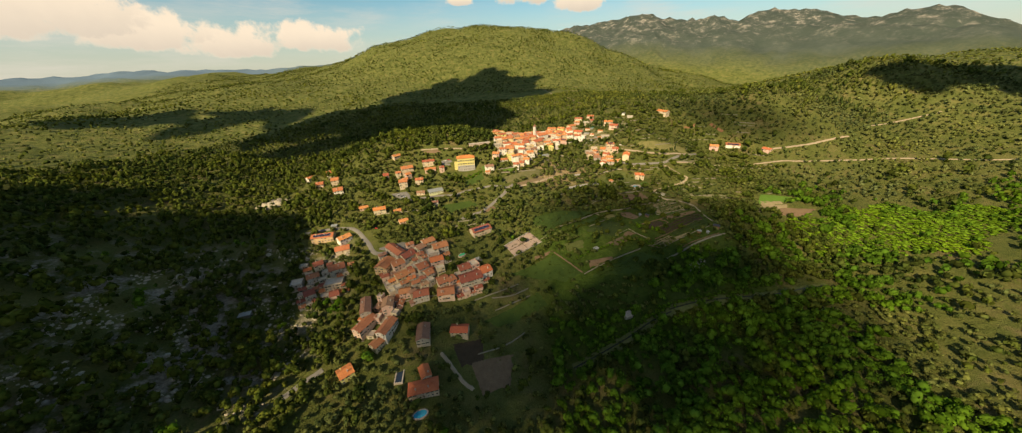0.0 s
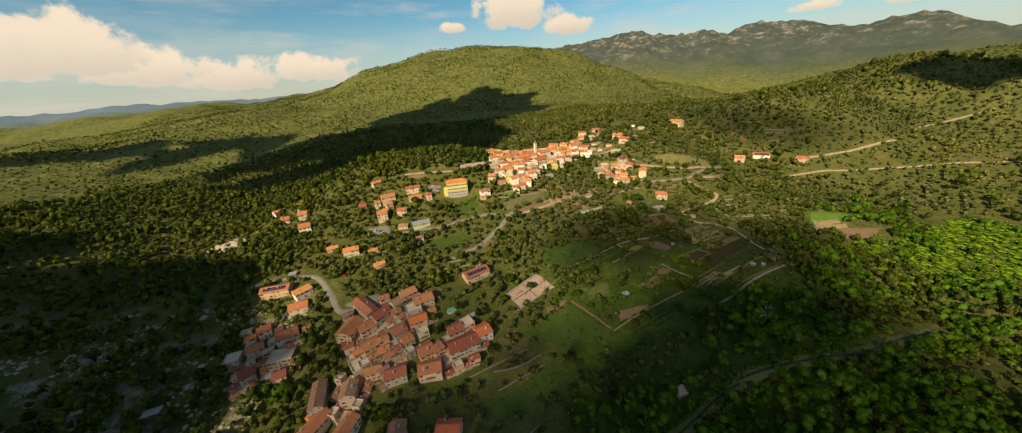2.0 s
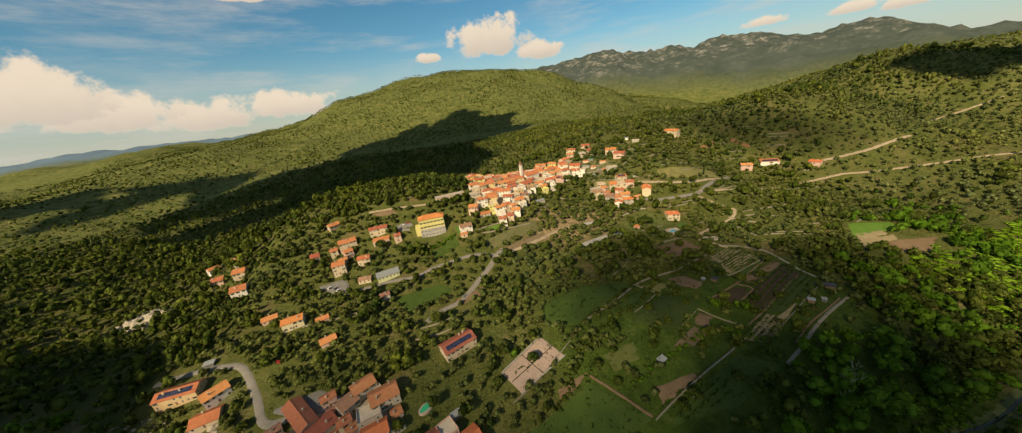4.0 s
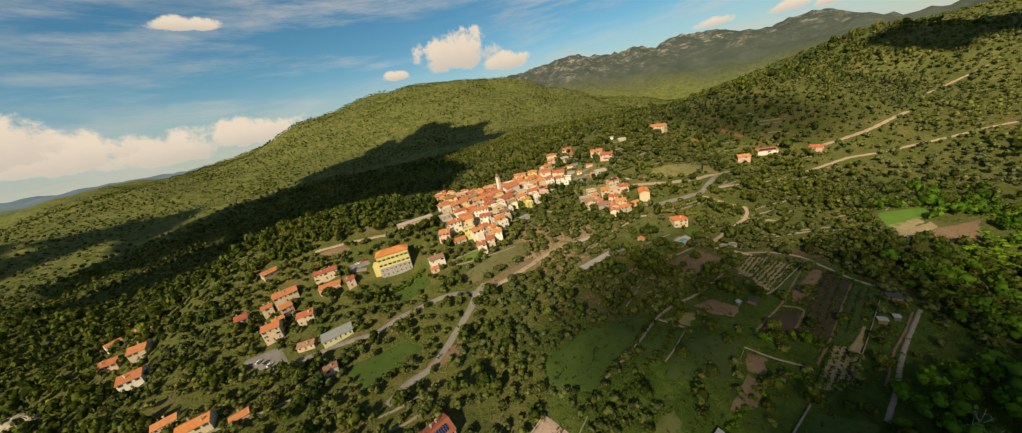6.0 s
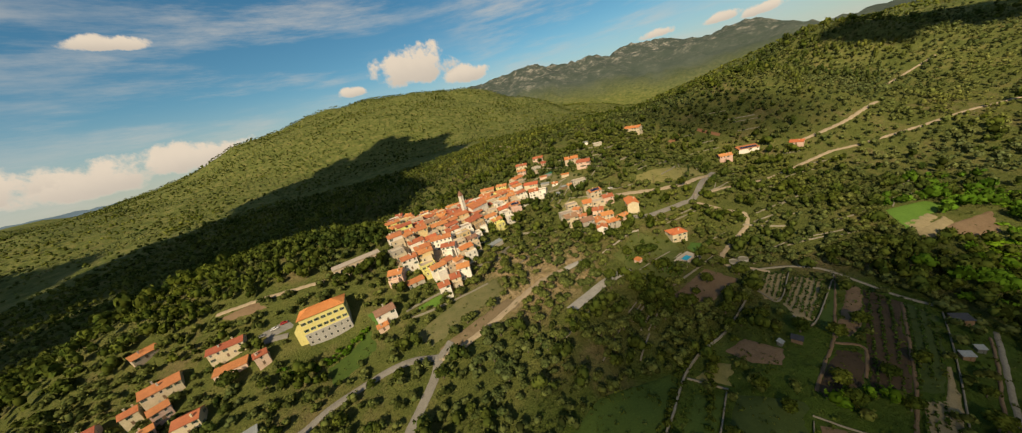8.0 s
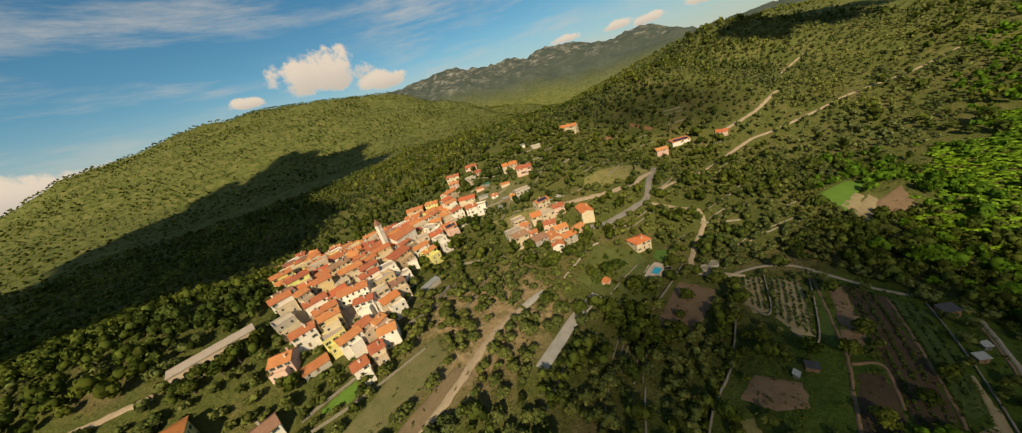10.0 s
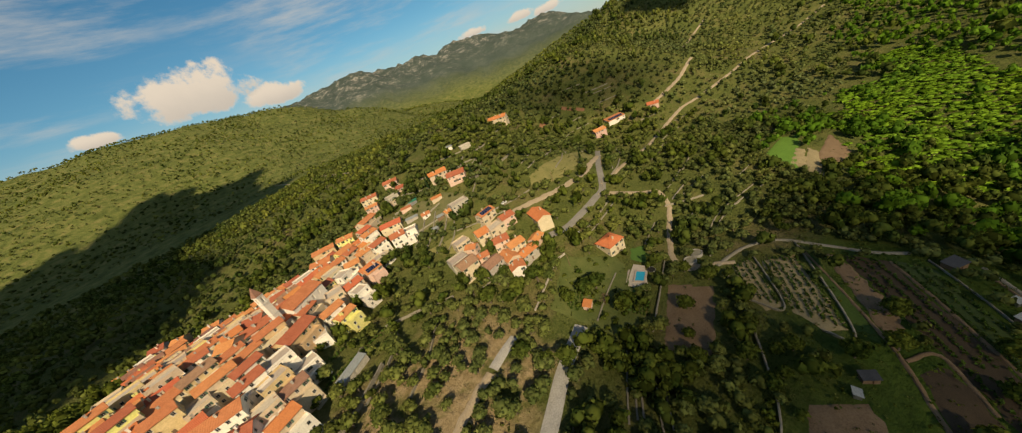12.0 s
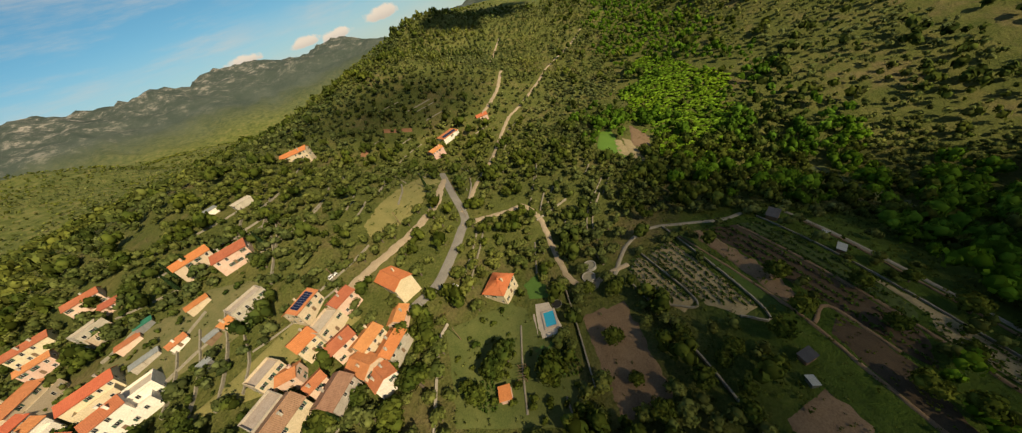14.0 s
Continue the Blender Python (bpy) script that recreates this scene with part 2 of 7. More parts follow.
def mix(t, fac, a, b, mode="MIX"):
    n = t.nodes.new("ShaderNodeMix")
    n.data_type, n.blend_type = "RGBA", mode
    for sock, val in ((n.inputs[0], fac), (n.inputs[6], a), (n.inputs[7], b)):
        if isinstance(val, (int, float)):
            sock.default_value = val
        elif isinstance(val, tuple):
            sock.default_value = (*val, 1)
        else:
            link(t, val, sock)
    return n.outputs[2]


def math_node(t, op, a, b):
    n = t.nodes.new("ShaderNodeMath")
    n.operation = op
    for sock, val in zip(n.inputs, (a, b)):
        if isinstance(val, (int, float)):
            sock.default_value = val
        else:
            link(t, val, sock)
    return n.outputs[0]


def bumped(t, bsdf, height, strength, distance):
    b = t.nodes.new("ShaderNodeBump")
    b.inputs["Strength"].default_value, b.inputs["Distance"].default_value = strength, distance
    link(t, height, b.inputs["Height"])
    link(t, b.outputs[0], bsdf.inputs["Normal"])


def coords(t):
    return t.nodes.new("ShaderNodeTexCoord").outputs["Object"]


def mottled(name, dark, light, size, rough=0.85, fine=8.0, bump=0.3, vary=0.0, metal=0.0):
    """A surface that varies at two scales; size: the larger patches, in metres; vary: how far whole objects differ."""
    m, t, p = material(name)
    c = coords(t)
    big = noise_tex(t, c, 1 / size, 5)
    small = noise_tex(t, c, fine / size, 4)
    col = ramp(t, big, [(0.3, dark), (0.7, light)])
    col = mix(t, 0.45, col, ramp(t, small, [(0.25, tuple(0.55 * v for v in dark)), (0.75, tuple(min(1, 1.25 * v) for v in light))]))
    if vary:
        info = t.nodes.new("ShaderNodeObjectInfo")
        hsv = t.nodes.new("ShaderNodeHueSaturation")
        link(t, math_node(t, "ADD", math_node(t, "MULTIPLY", info.outputs["Random"], vary), 1 - vary / 2), hsv.inputs["Value"])
        link(t, math_node(t, "ADD", math_node(t, "MULTIPLY", info.outputs["Random"], 0.03), 0.485), hsv.inputs["Hue"])
        link(t, col, hsv.inputs["Color"])
        col = hsv.outputs[0]
    link(t, col, p.inputs["Base Color"])
    p.inputs["Roughness"].default_value, p.inputs["Metallic"].default_value = rough, metal
    p.inputs["Specular IOR Level"].default_value = 0.25
    if bump:
        bumped(t, p, small, bump, 0.1)
    return m


def foliage(name, dark, light, size, see_through=0.3):
    """Leaves: every clump differs a little, whole trees differ more."""
    m, t, p = material(name)
    c = coords(t)
    geo = t.nodes.new("ShaderNodeNewGeometry")
    world_c = geo.outputs["Position"]
    col = ramp(t, noise_tex(t, world_c, 1 / size, 3), [(0.32, dark), (0.68, light)])
    shade = math_node(t, "ADD", math_node(t, "MULTIPLY", geo.outputs["Random Per Island"], 1.15), 0.36)
    hsv = t.nodes.new("ShaderNodeHueSaturation")
    link(t, shade, hsv.inputs["Value"])
    link(t, col, hsv.inputs["Color"])
    patch = ramp(t, noise_tex(t, world_c, 0.011, 3), [(0.35, (0.78, 0.86, 0.95)), (0.65, (1.14, 1.13, 0.84))])
    col = mix(t, 1.0, hsv.outputs[0], patch, "MULTIPLY")
    d = t.nodes.new("ShaderNodeBsdfDiffuse")
    tr = t.nodes.new("ShaderNodeBsdfTranslucent")
    ms = t.nodes.new("ShaderNodeMixShader")
    ms.inputs[0].default_value = see_through
    link(t, col, d.inputs["Color"])
    link(t, col, tr.inputs["Color"])
    link(t, d.outputs[0], ms.inputs[1])
    link(t, tr.outputs[0], ms.inputs[2])
    link(t, ms.outputs[0], t.nodes["Material Output"].inputs["Surface"])
    return m


def ground_material():
    m, t, p = material("hill_ground")
    c = coords(t)
    grass = ramp(t, noise_tex(t, c, 0.05, 5), [(0.3, (0.05, 0.078, 0.014)), (0.5, (0.095, 0.115, 0.026)), (0.72, (0.19, 0.165, 0.06))])
    earth = ramp(t, noise_tex(t, c, 0.3, 5), [(0.3, (0.13, 0.09, 0.045)), (0.7, (0.27, 0.195, 0.11))])
    where = ramp(t, noise_tex(t, c, 0.022, 6, 0.7), [(0.54, (0, 0, 0)), (0.66, (1, 1, 1))])
    near = mix(t, where, grass, earth)
    near = mix(t, 0.5, near, ramp(t, noise_tex(t, c, 1.1, 4), [(0.3, (0.032, 0.05, 0.012)), (0.7, (0.17, 0.17, 0.06))]))
    # scrub and bare limestone on the mountains, tinted blue-grey for distance haze
    sep = t.nodes.new("ShaderNodeSeparateXYZ")
    link(t, c, sep.inputs[0])
    flat = t.nodes.new("ShaderNodeVectorMath")
    flat.operation = "MULTIPLY"
    link(t, c, flat.inputs[0])
    flat.inputs[1].default_value = (1, 1, 0)
    length = t.nodes.new("ShaderNodeVectorMath")
    length.operation = "LENGTH"
    link(t, flat.outputs[0], length.inputs[0])
    # ground of the farther slopes, lightened to yellow-green for the haze
    wood = ramp(t, noise_tex(t, c, 0.05, 6, 0.75), [(0.34, (0.06, 0.08, 0.02)), (0.5, (0.12, 0.14, 0.04)), (0.7, (0.22, 0.195, 0.075))])
    stony = ramp(t, noise_tex(t, c, 0.035, 6, 0.7), [(0.52, (0, 0, 0)), (0.60, (1, 1, 1))])
    stony = math_node(t, "MULTIPLY", stony, ramp(t, math_node(t, "DIVIDE", sep.outputs["X"], -400), [(0.36, (0, 0, 0)), (0.5, (1, 1, 1))]))
    stony = math_node(t, "MULTIPLY", stony, ramp(t, math_node(t, "DIVIDE", sep.outputs["Y"], 600), [(0.38, (1, 1, 1)), (0.52, (0, 0, 0))]))
    near = mix(t, stony, near, ramp(t, noise_tex(t, c, 0.4, 6, 0.7), [(0.35, (0.14, 0.125, 0.09)), (0.65, (0.38, 0.34, 0.28))]))
    damp = math_node(t, "MULTIPLY", ramp(t, math_node(t, "DIVIDE", sep.outputs["X"], 400), [(0.03, (0, 0, 0)), (0.1, (1, 1, 1)), (0.58, (1, 1, 1)), (0.68, (0, 0, 0))]),
                     ramp(t, math_node(t, "DIVIDE", sep.outputs["Y"], 600), [(0.24, (0, 0, 0)), (0.3, (1, 1, 1)), (0.52, (1, 1, 1)), (0.58, (0, 0, 0))]))
    near = mix(t, math_node(t, "MULTIPLY", damp, 0.85), near, ramp(t, noise_tex(t, c, 0.16, 6, 0.7), [(0.32, (0.026, 0.055, 0.008)), (0.55, (0.055, 0.10, 0.014)), (0.74, (0.10, 0.125, 0.03))]))
    dry = math_node(t, "MULTIPLY", ramp(t, math_node(t, "DIVIDE", sep.outputs["X"], 400), [(0.06, (0, 0, 0)), (0.12, (1, 1, 1)), (0.26, (1, 1, 1)), (0.31, (0, 0, 0))]),
                    ramp(t, math_node(t, "DIVIDE", sep.outputs["Y"], 600), [(0.63, (0, 0, 0)), (0.67, (1, 1, 1)), (0.73, (1, 1, 1)), (0.77, (0, 0, 0))]))
    dry = math_node(t, "MULTIPLY", dry, ramp(t, noise_tex(t, c, 0.06, 5, 0.65), [(0.40, (0, 0, 0)), (0.52, (1, 1, 1))]))
    near = mix(t, dry, near, ramp(t, noise_tex(t, c, 0.35, 6, 0.7), [(0.3, (0.20, 0.145, 0.07)), (0.7, (0.42, 0.32, 0.19))]))
    middle = ramp(t, math_node(t, "DIVIDE", length.outputs["Value"], 1400), [(0.5, (0, 0, 0)), (0.7, (1, 1, 1))])
    near = mix(t, middle, near, wood)
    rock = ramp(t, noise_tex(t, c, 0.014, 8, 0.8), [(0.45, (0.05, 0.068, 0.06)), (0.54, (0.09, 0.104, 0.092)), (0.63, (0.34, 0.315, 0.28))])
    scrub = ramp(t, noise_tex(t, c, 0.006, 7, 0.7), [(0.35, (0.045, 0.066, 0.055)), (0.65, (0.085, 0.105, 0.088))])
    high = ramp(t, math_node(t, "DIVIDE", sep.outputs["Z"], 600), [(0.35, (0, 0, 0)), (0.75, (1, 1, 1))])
    hazy_mount = mix(t, high, scrub, rock)
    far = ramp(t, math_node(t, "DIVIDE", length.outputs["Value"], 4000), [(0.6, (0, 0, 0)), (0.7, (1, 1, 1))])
    # blue haze painted onto the farthest seaward ridges
    sea_haze = math_node(t, "MULTIPLY", far, ramp(t, math_node(t, "DIVIDE", math_node(t, "ADD", sep.outputs["X"], 3000), 2200), [(0.2, (1, 1, 1)), (0.8, (0, 0, 0))]))
    sea_haze = math_node(t, "MULTIPLY", sea_haze, ramp(t, math_node(t, "DIVIDE", length.outputs["Value"], 5000), [(0.78, (0, 0, 0)), (0.84, (1, 1, 1))]))
    hazy_mount = mix(t, ramp(t, math_node(t, "DIVIDE", math_node(t, "ADD", sep.outputs["X"], 3000), 3000), [(0.5, (1, 1, 1)), (0.8, (0, 0, 0))]), hazy_mount, wood)
    col = mix(t, far, near, hazy_mount)
    col = mix(t, sea_haze, col, (0.13, 0.20, 0.27))
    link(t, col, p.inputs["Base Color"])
    p.inputs["Roughness"].default_value, p.inputs["Specular IOR Level"].default_value = 1.0, 0.1
    bumped(t, p, noise_tex(t, c, 0.12, 8, 0.75), 1.0, 3.0)
    return m


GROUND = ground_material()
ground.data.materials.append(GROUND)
WALLS = {
    "cream": mottled("cream_plaster", (0.46, 0.375, 0.255), (0.61, 0.50, 0.36), 3.0, vary=0.2),
    "white": mottled("white_plaster", (0.62, 0.57, 0.49), (0.80, 0.75, 0.67), 3.0, vary=0.15),
    "ochre": mottled("ochre_plaster", (0.50, 0.36, 0.18), (0.64, 0.48, 0.27), 3.0, vary=0.2),
    "yellow": mottled("yellow_plaster", (0.60, 0.54, 0.18), (0.72, 0.66, 0.27), 3.0, vary=0.1),
    "pink": mottled("pink_plaster", (0.50, 0.33, 0.26), (0.66, 0.47, 0.38), 3.0, vary=0.2),
    "stone": mottled("grey_stonework", (0.28, 0.25, 0.205), (0.48, 0.435, 0.365), 1.6, fine=5, bump=0.6, vary=0.25),
}
TILES = {
    "": mottled("terracotta_tiles", (0.36, 0.12, 0.052), (0.54, 0.205, 0.095), 2.4, fine=6, bump=0.6, vary=0.45),
    "bright": mottled("new_terracotta_tiles", (0.46, 0.13, 0.05), (0.58, 0.20, 0.085), 2.4, fine=6, bump=0.6, vary=0.15),
    # darker, redder tiles that hold the lower hamlet's shade in their colour
    "red": mottled("shaded_red_tiles", (0.24, 0.085, 0.05), (0.40, 0.15, 0.085), 2.2, fine=6, bump=0.6, vary=0.5),
    "brown": mottled("old_brown_tiles", (0.20, 0.10, 0.065), (0.34, 0.19, 0.13), 2.0, fine=6, bump=0.6, vary=0.3),
}
CONCRETE = mottled("grey_concrete", (0.27, 0.26, 0.24), (0.42, 0.40, 0.37), 4.0, bump=0.2)
TERRACE_TOP = mottled("terrace_floor", (0.40, 0.33, 0.26), (0.56, 0.48, 0.40), 2.5, bump=0.2, vary=0.3)
STONE = mottled("dry_stone", (0.15, 0.135, 0.10), (0.32, 0.29, 0.23), 0.7, fine=5, bump=0.8)
ASPHALT = mottled("asphalt", (0.15, 0.14, 0.125), (0.25, 0.235, 0.21), 5.0, fine=9, bump=0.2)
DIRT = mottled("dirt_track", (0.26, 0.20, 0.13), (0.42, 0.34, 0.24), 3.0, bump=0.5)
WOOD = mottled("weathered_wood", (0.13, 0.08, 0.05), (0.24, 0.16, 0.10), 1.0, bump=0.3)
BARK = mottled("bark", (0.07, 0.055, 0.04), (0.16, 0.13, 0.10), 0.6, bump=0.8)
SHUTTER = mottled("green_shutter_paint", (0.035, 0.07, 0.05), (0.06, 0.11, 0.08), 0.8, rough=0.5, bump=0.0, vary=0.5)
FRAME = mottled("pale_stone_surround", (0.50, 0.47, 0.42), (0.64, 0.60, 0.55), 1.0, bump=0.1)
DARK_ROOF = mottled("dark_sheet_roof", (0.035, 0.035, 0.04), (0.07, 0.07, 0.075), 2.0, rough=0.5, bump=0.1)
LIGHT_ROOF = mottled("pale_sheet_roof", (0.20, 0.22, 0.22), (0.32, 0.34, 0.34), 2.5, rough=0.5, bump=0.1)
GREEN_ROOF = mottled("green_sheeting", (0.02, 0.14, 0.09), (0.05, 0.24, 0.16), 2.0, rough=0.5, bump=0.1)
METAL = mottled("galvanised_metal", (0.30, 0.30, 0.30), (0.42, 0.42, 0.42), 1.0, rough=0.45, bump=0.0, metal=0.8)
RUBBER = mottled("black_rubber", (0.015, 0.015, 0.015), (0.03, 0.03, 0.03), 0.4, bump=0.0)
PAINT = {n: mottled(n + "_car_paint", c, tuple(min(1, 1.15 * v) for v in c), 1.5, rough=0.3, bump=0.0) for n, c in
         {"white": (0.70, 0.70, 0.69), "red": (0.42, 0.03, 0.025), "grey": (0.22, 0.23, 0.24), "dark": (0.03, 0.03, 0.035), "blue": (0.05, 0.10, 0.22)}.items()}
CLOTH = mottled("yellow_awning_cloth", (0.72, 0.50, 0.03), (0.82, 0.60, 0.06), 2.0, bump=0.05)
PLANTED = {
    "meadow": mottled("meadow_grass", (0.028, 0.06, 0.009), (0.062, 0.10, 0.016), 9.0, fine=14, bump=0.8),
    "darkmeadow": mottled("rough_grass", (0.024, 0.045, 0.008), (0.055, 0.08, 0.018), 6.0, fine=14, bump=0.8),
    "brightmeadow": mottled("lush_grass", (0.07, 0.15, 0.018), (0.11, 0.21, 0.03), 9.0, fine=14, bump=0.8),
    "drygrass": mottled("dry_grass", (0.12, 0.13, 0.04), (0.24, 0.21, 0.08), 6.0, fine=14, bump=0.8),
    "soil": mottled("dark_tilled_soil", (0.035, 0.025, 0.015), (0.075, 0.052, 0.03), 4.0, fine=12, bump=1.0),
    "drysoil": mottled("dry_brown_soil", (0.12, 0.078, 0.045), (0.22, 0.15, 0.09), 6.0, fine=12, bump=0.8),
    "redsoil": mottled("red_clay_soil", (0.20, 0.095, 0.05), (0.29, 0.15, 0.08), 4.0, fine=12, bump=0.6),
    "sand": mottled("pale_sandy_soil", (0.12, 0.088, 0.05), (0.22, 0.165, 0.10), 5.0, fine=12, bump=0.6),
    "sandrows": mottled("pale_garden_soil", (0.19, 0.155, 0.08), (0.32, 0.26, 0.15), 4.0, fine=12, bump=0.6),
    "terrace": mottled("terraced_grass", (0.075, 0.095, 0.03), (0.17, 0.15, 0.07), 5.0, fine=12, bump=0.8),
    "garden": mottled("garden_lawn", (0.05, 0.11, 0.02), (0.08, 0.16, 0.03), 4.0, fine=14, bump=0.6),
    "court": mottled("pinkish_concrete_slab", (0.27, 0.20, 0.165), (0.38, 0.29, 0.24), 4.0, bump=0.2),
    "lawn": mottled("patchy_lawn", (0.045, 0.075, 0.014), (0.12, 0.13, 0.04), 5.0, fine=12, bump=0.8),
    "terracing": mottled("cream_pool_terrace", (0.46, 0.39, 0.31), (0.60, 0.52, 0.43), 4.0, bump=0.2),
    "lot": mottled("worn_asphalt_lot", (0.12, 0.12, 0.115), (0.22, 0.21, 0.20), 5.0, bump=0.2),
    "lane": mottled("village_paving", (0.24, 0.19, 0.13), (0.42, 0.34, 0.25), 4.0, bump=0.4),
}
OLIVE = foliage("olive_leaves", (0.058, 0.080, 0.024), (0.150, 0.162, 0.054), 7.0, 0.25)
# oak and olive leaves again, lightened: sun and distance haze in the colour
LIT_OAK = foliage("lit_woodland_leaves", (0.05, 0.075, 0.018), (0.16, 0.17, 0.045), 40.0, 0.25)
LIT_OLIVE = foliage("lit_olive_leaves", (0.085, 0.11, 0.036), (0.18, 0.19, 0.07), 40.0, 0.2)
OAK = foliage("dark_woodland_leaves", (0.034, 0.056, 0.013), (0.112, 0.13, 0.028), 9.0, 0.25)
CREEPER = foliage("creeper_leaves", (0.12, 0.215, 0.018), (0.19, 0.31, 0.032), 14.0, 0.3)
LUSH = foliage("bright_broadleaf", (0.06, 0.13, 0.012), (0.115, 0.205, 0.025), 12.0, 0.35)
CYPRESS = foliage("cypress_needles", (0.018, 0.036, 0.014), (0.035, 0.06, 0.022), 3.0, 0.1)
VEG = foliage("vegetable_leaves", (0.045, 0.085, 0.02), (0.09, 0.14, 0.035), 2.0, 0.3)


def shiny(name, colour, rough, metal=0.0, transmission=0.0):
    m, t, p = material(name)
    p.inputs["Base Color"].default_value = (*colour, 1)
    p.inputs["Roughness"].default_value, p.inputs["Metallic"].default_value = rough, metal
    p.inputs["Transmission Weight"].default_value = transmission
    return m


GLASS = shiny("dark_window_glass", (0.02, 0.024, 0.028), 0.12)
PANEL = shiny("blue_solar_cells", (0.012, 0.02, 0.06), 0.18)
POOL_WATER = shiny("blue_pool_water", (0.02, 0.36, 0.55), 0.06)
GREEN_WATER = shiny("green_pool_water", (0.02, 0.40, 0.20), 0.35)
COVER = shiny("dark_blue_pool_cover", (0.02, 0.035, 0.06), 0.5)
CHROME = shiny("wheel_metal", (0.5, 0.5, 0.5), 0.35, 1.0)
LAMP_GLASS = shiny("lamp_glass", (0.7, 0.7, 0.68), 0.2)
BELL = shiny("bronze_bell", (0.25, 0.16, 0.06), 0.4, 0.9)


def water_material():
    m, t, p = material("river_water")
    c = coords(t)
    link(t, ramp(t, noise_tex(t, c, 0.4, 4), [(0.35, (0.012, 0.018, 0.010)), (0.7, (0.035, 0.045, 0.022))]), p.inputs["Base Color"])
    p.inputs["Roughness"].default_value = 0.3
    p.inputs["Specular IOR Level"].default_value = 0.3
    bumped(t, p, noise_tex(t, c, 1.5, 4), 0.5, 0.2)
    return m


WATER = water_material()


# ---- building blocks ----
def part(name, bm, mat, parent, label="", smooth=False):
    """Links a bmesh, or a mesh, as one object under a thing or a part."""
    if isinstance(bm, bmesh.types.BMesh):
        me = bpy.data.meshes.new(name)
        bm.to_mesh(me)
        bm.free()
        for m in mat if isinstance(mat, (list, tuple)) else [mat]:
            me.materials.append(m)
        if smooth:
            me.polygons.foreach_set("use_smooth", np.ones(len(me.polygons), bool))
    else:
        me = bm
    ob = new(name, me)
    ob.parent = parent
    if label:
        ob["label"] = label
    return ob


def thing(name, m, label, category, group="", kind=""):
    """An Empty at a thing's base."""
    ob = tagged(new(name), label, category, group, kind)
    ob.empty_display_size = 0.5
    ob.matrix_world = m
    return ob


def box(bm, x0, x1, y0, y1, z0, z1, mat=0):
    vs = [bm.verts.new(p) for p in ((x0, y0, z0), (x1, y0, z0), (x1, y1, z0), (x0, y1, z0), (x0, y0, z1), (x1, y0, z1), (x1, y1, z1), (x0, y1, z1))]
    for q in ((0, 3, 2, 1), (4, 5, 6, 7), (0, 1, 5, 4), (1, 2, 6, 5), (2, 3, 7, 6), (3, 0, 4, 7)):
        f = bm.faces.new([vs[i] for i in q])
        f.material_index = mat
    return vs


def tube(bm, p0, p1, r0, r1, n=8, cap=True, mat=0):
    """A tapered round bar."""
    p0, p1 = Vector(p0), Vector(p1)
    d = (p1 - p0).normalized()
    a = d.orthogonal().normalized()
    b = d.cross(a)
    rings = []
    for p, r in ((p0, r0), (p1, r1)):
        rings.append([bm.verts.new(p + r * (math.cos(2 * math.pi * k / n) * a + math.sin(2 * math.pi * k / n) * b)) for k in range(n)])
    for k in range(n):
        bm.faces.new((rings[0][k], rings[0][(k + 1) % n], rings[1][(k + 1) % n], rings[1][k])).material_index = mat
    if cap:
        bm.faces.new(rings[1]).material_index = mat
        bm.faces.new(rings[0][::-1]).material_index = mat


def raw_mesh(name, verts, tris, mat):
    me = bpy.data.meshes.new(name)
    me.vertices.add(len(verts))
    me.vertices.foreach_set("co", np.asarray(verts, np.float32).ravel())
    me.loops.add(3 * len(tris))
    me.loops.foreach_set("vertex_index", np.asarray(tris, np.int32).ravel())
    me.polygons.add(len(tris))
    me.polygons.foreach_set("loop_start", np.arange(0, 3 * len(tris), 3, dtype=np.int32))
    me.update(calc_edges=True)
    me.validate()
    me.materials.append(mat)
    return me


# where nothing grows: kept as a map of the valley in steps of 2 m
MAP_X, MAP_Y, STEP = -560, 40, 2.0
TAKEN = np.zeros((760, 360), bool)      # x, y


def take(x0, x1, y0, y1, inside):
    i = np.arange(max(0, int((x0 - MAP_X) / STEP)), min(TAKEN.shape[0], int((x1 - MAP_X) / STEP) + 2))
    j = np.arange(max(0, int((y0 - MAP_Y) / STEP)), min(TAKEN.shape[1], int((y1 - MAP_Y) / STEP) + 2))
    if len(i) and len(j):
        gx, gy = np.meshgrid(MAP_X + i * STEP, MAP_Y + j * STEP, indexing="ij")
        TAKEN[np.ix_(i, j)] |= inside(gx, gy)


def is_taken(x, y):
    i = np.clip(((x - MAP_X) / STEP).round().astype(int), 0, TAKEN.shape[0] - 1)
    j = np.clip(((y - MAP_Y) / STEP).round().astype(int), 0, TAKEN.shape[1] - 1)
    ok = (x > MAP_X) & (x < MAP_X + STEP * TAKEN.shape[0]) & (y > MAP_Y) & (y < MAP_Y + STEP * TAKEN.shape[1])
    return TAKEN[i, j] & ok


def in_polygon(gx, gy, pts):
    inside = np.zeros(np.shape(gx), bool)
    for (ax, ay), (bx, by) in zip(pts, pts[1:] + pts[:1]):
        if ay != by:
            inside ^= ((ay > gy) != (by > gy)) & (gx < (bx - ax) * (gy - ay) / (by - ay) + ax)
    return inside


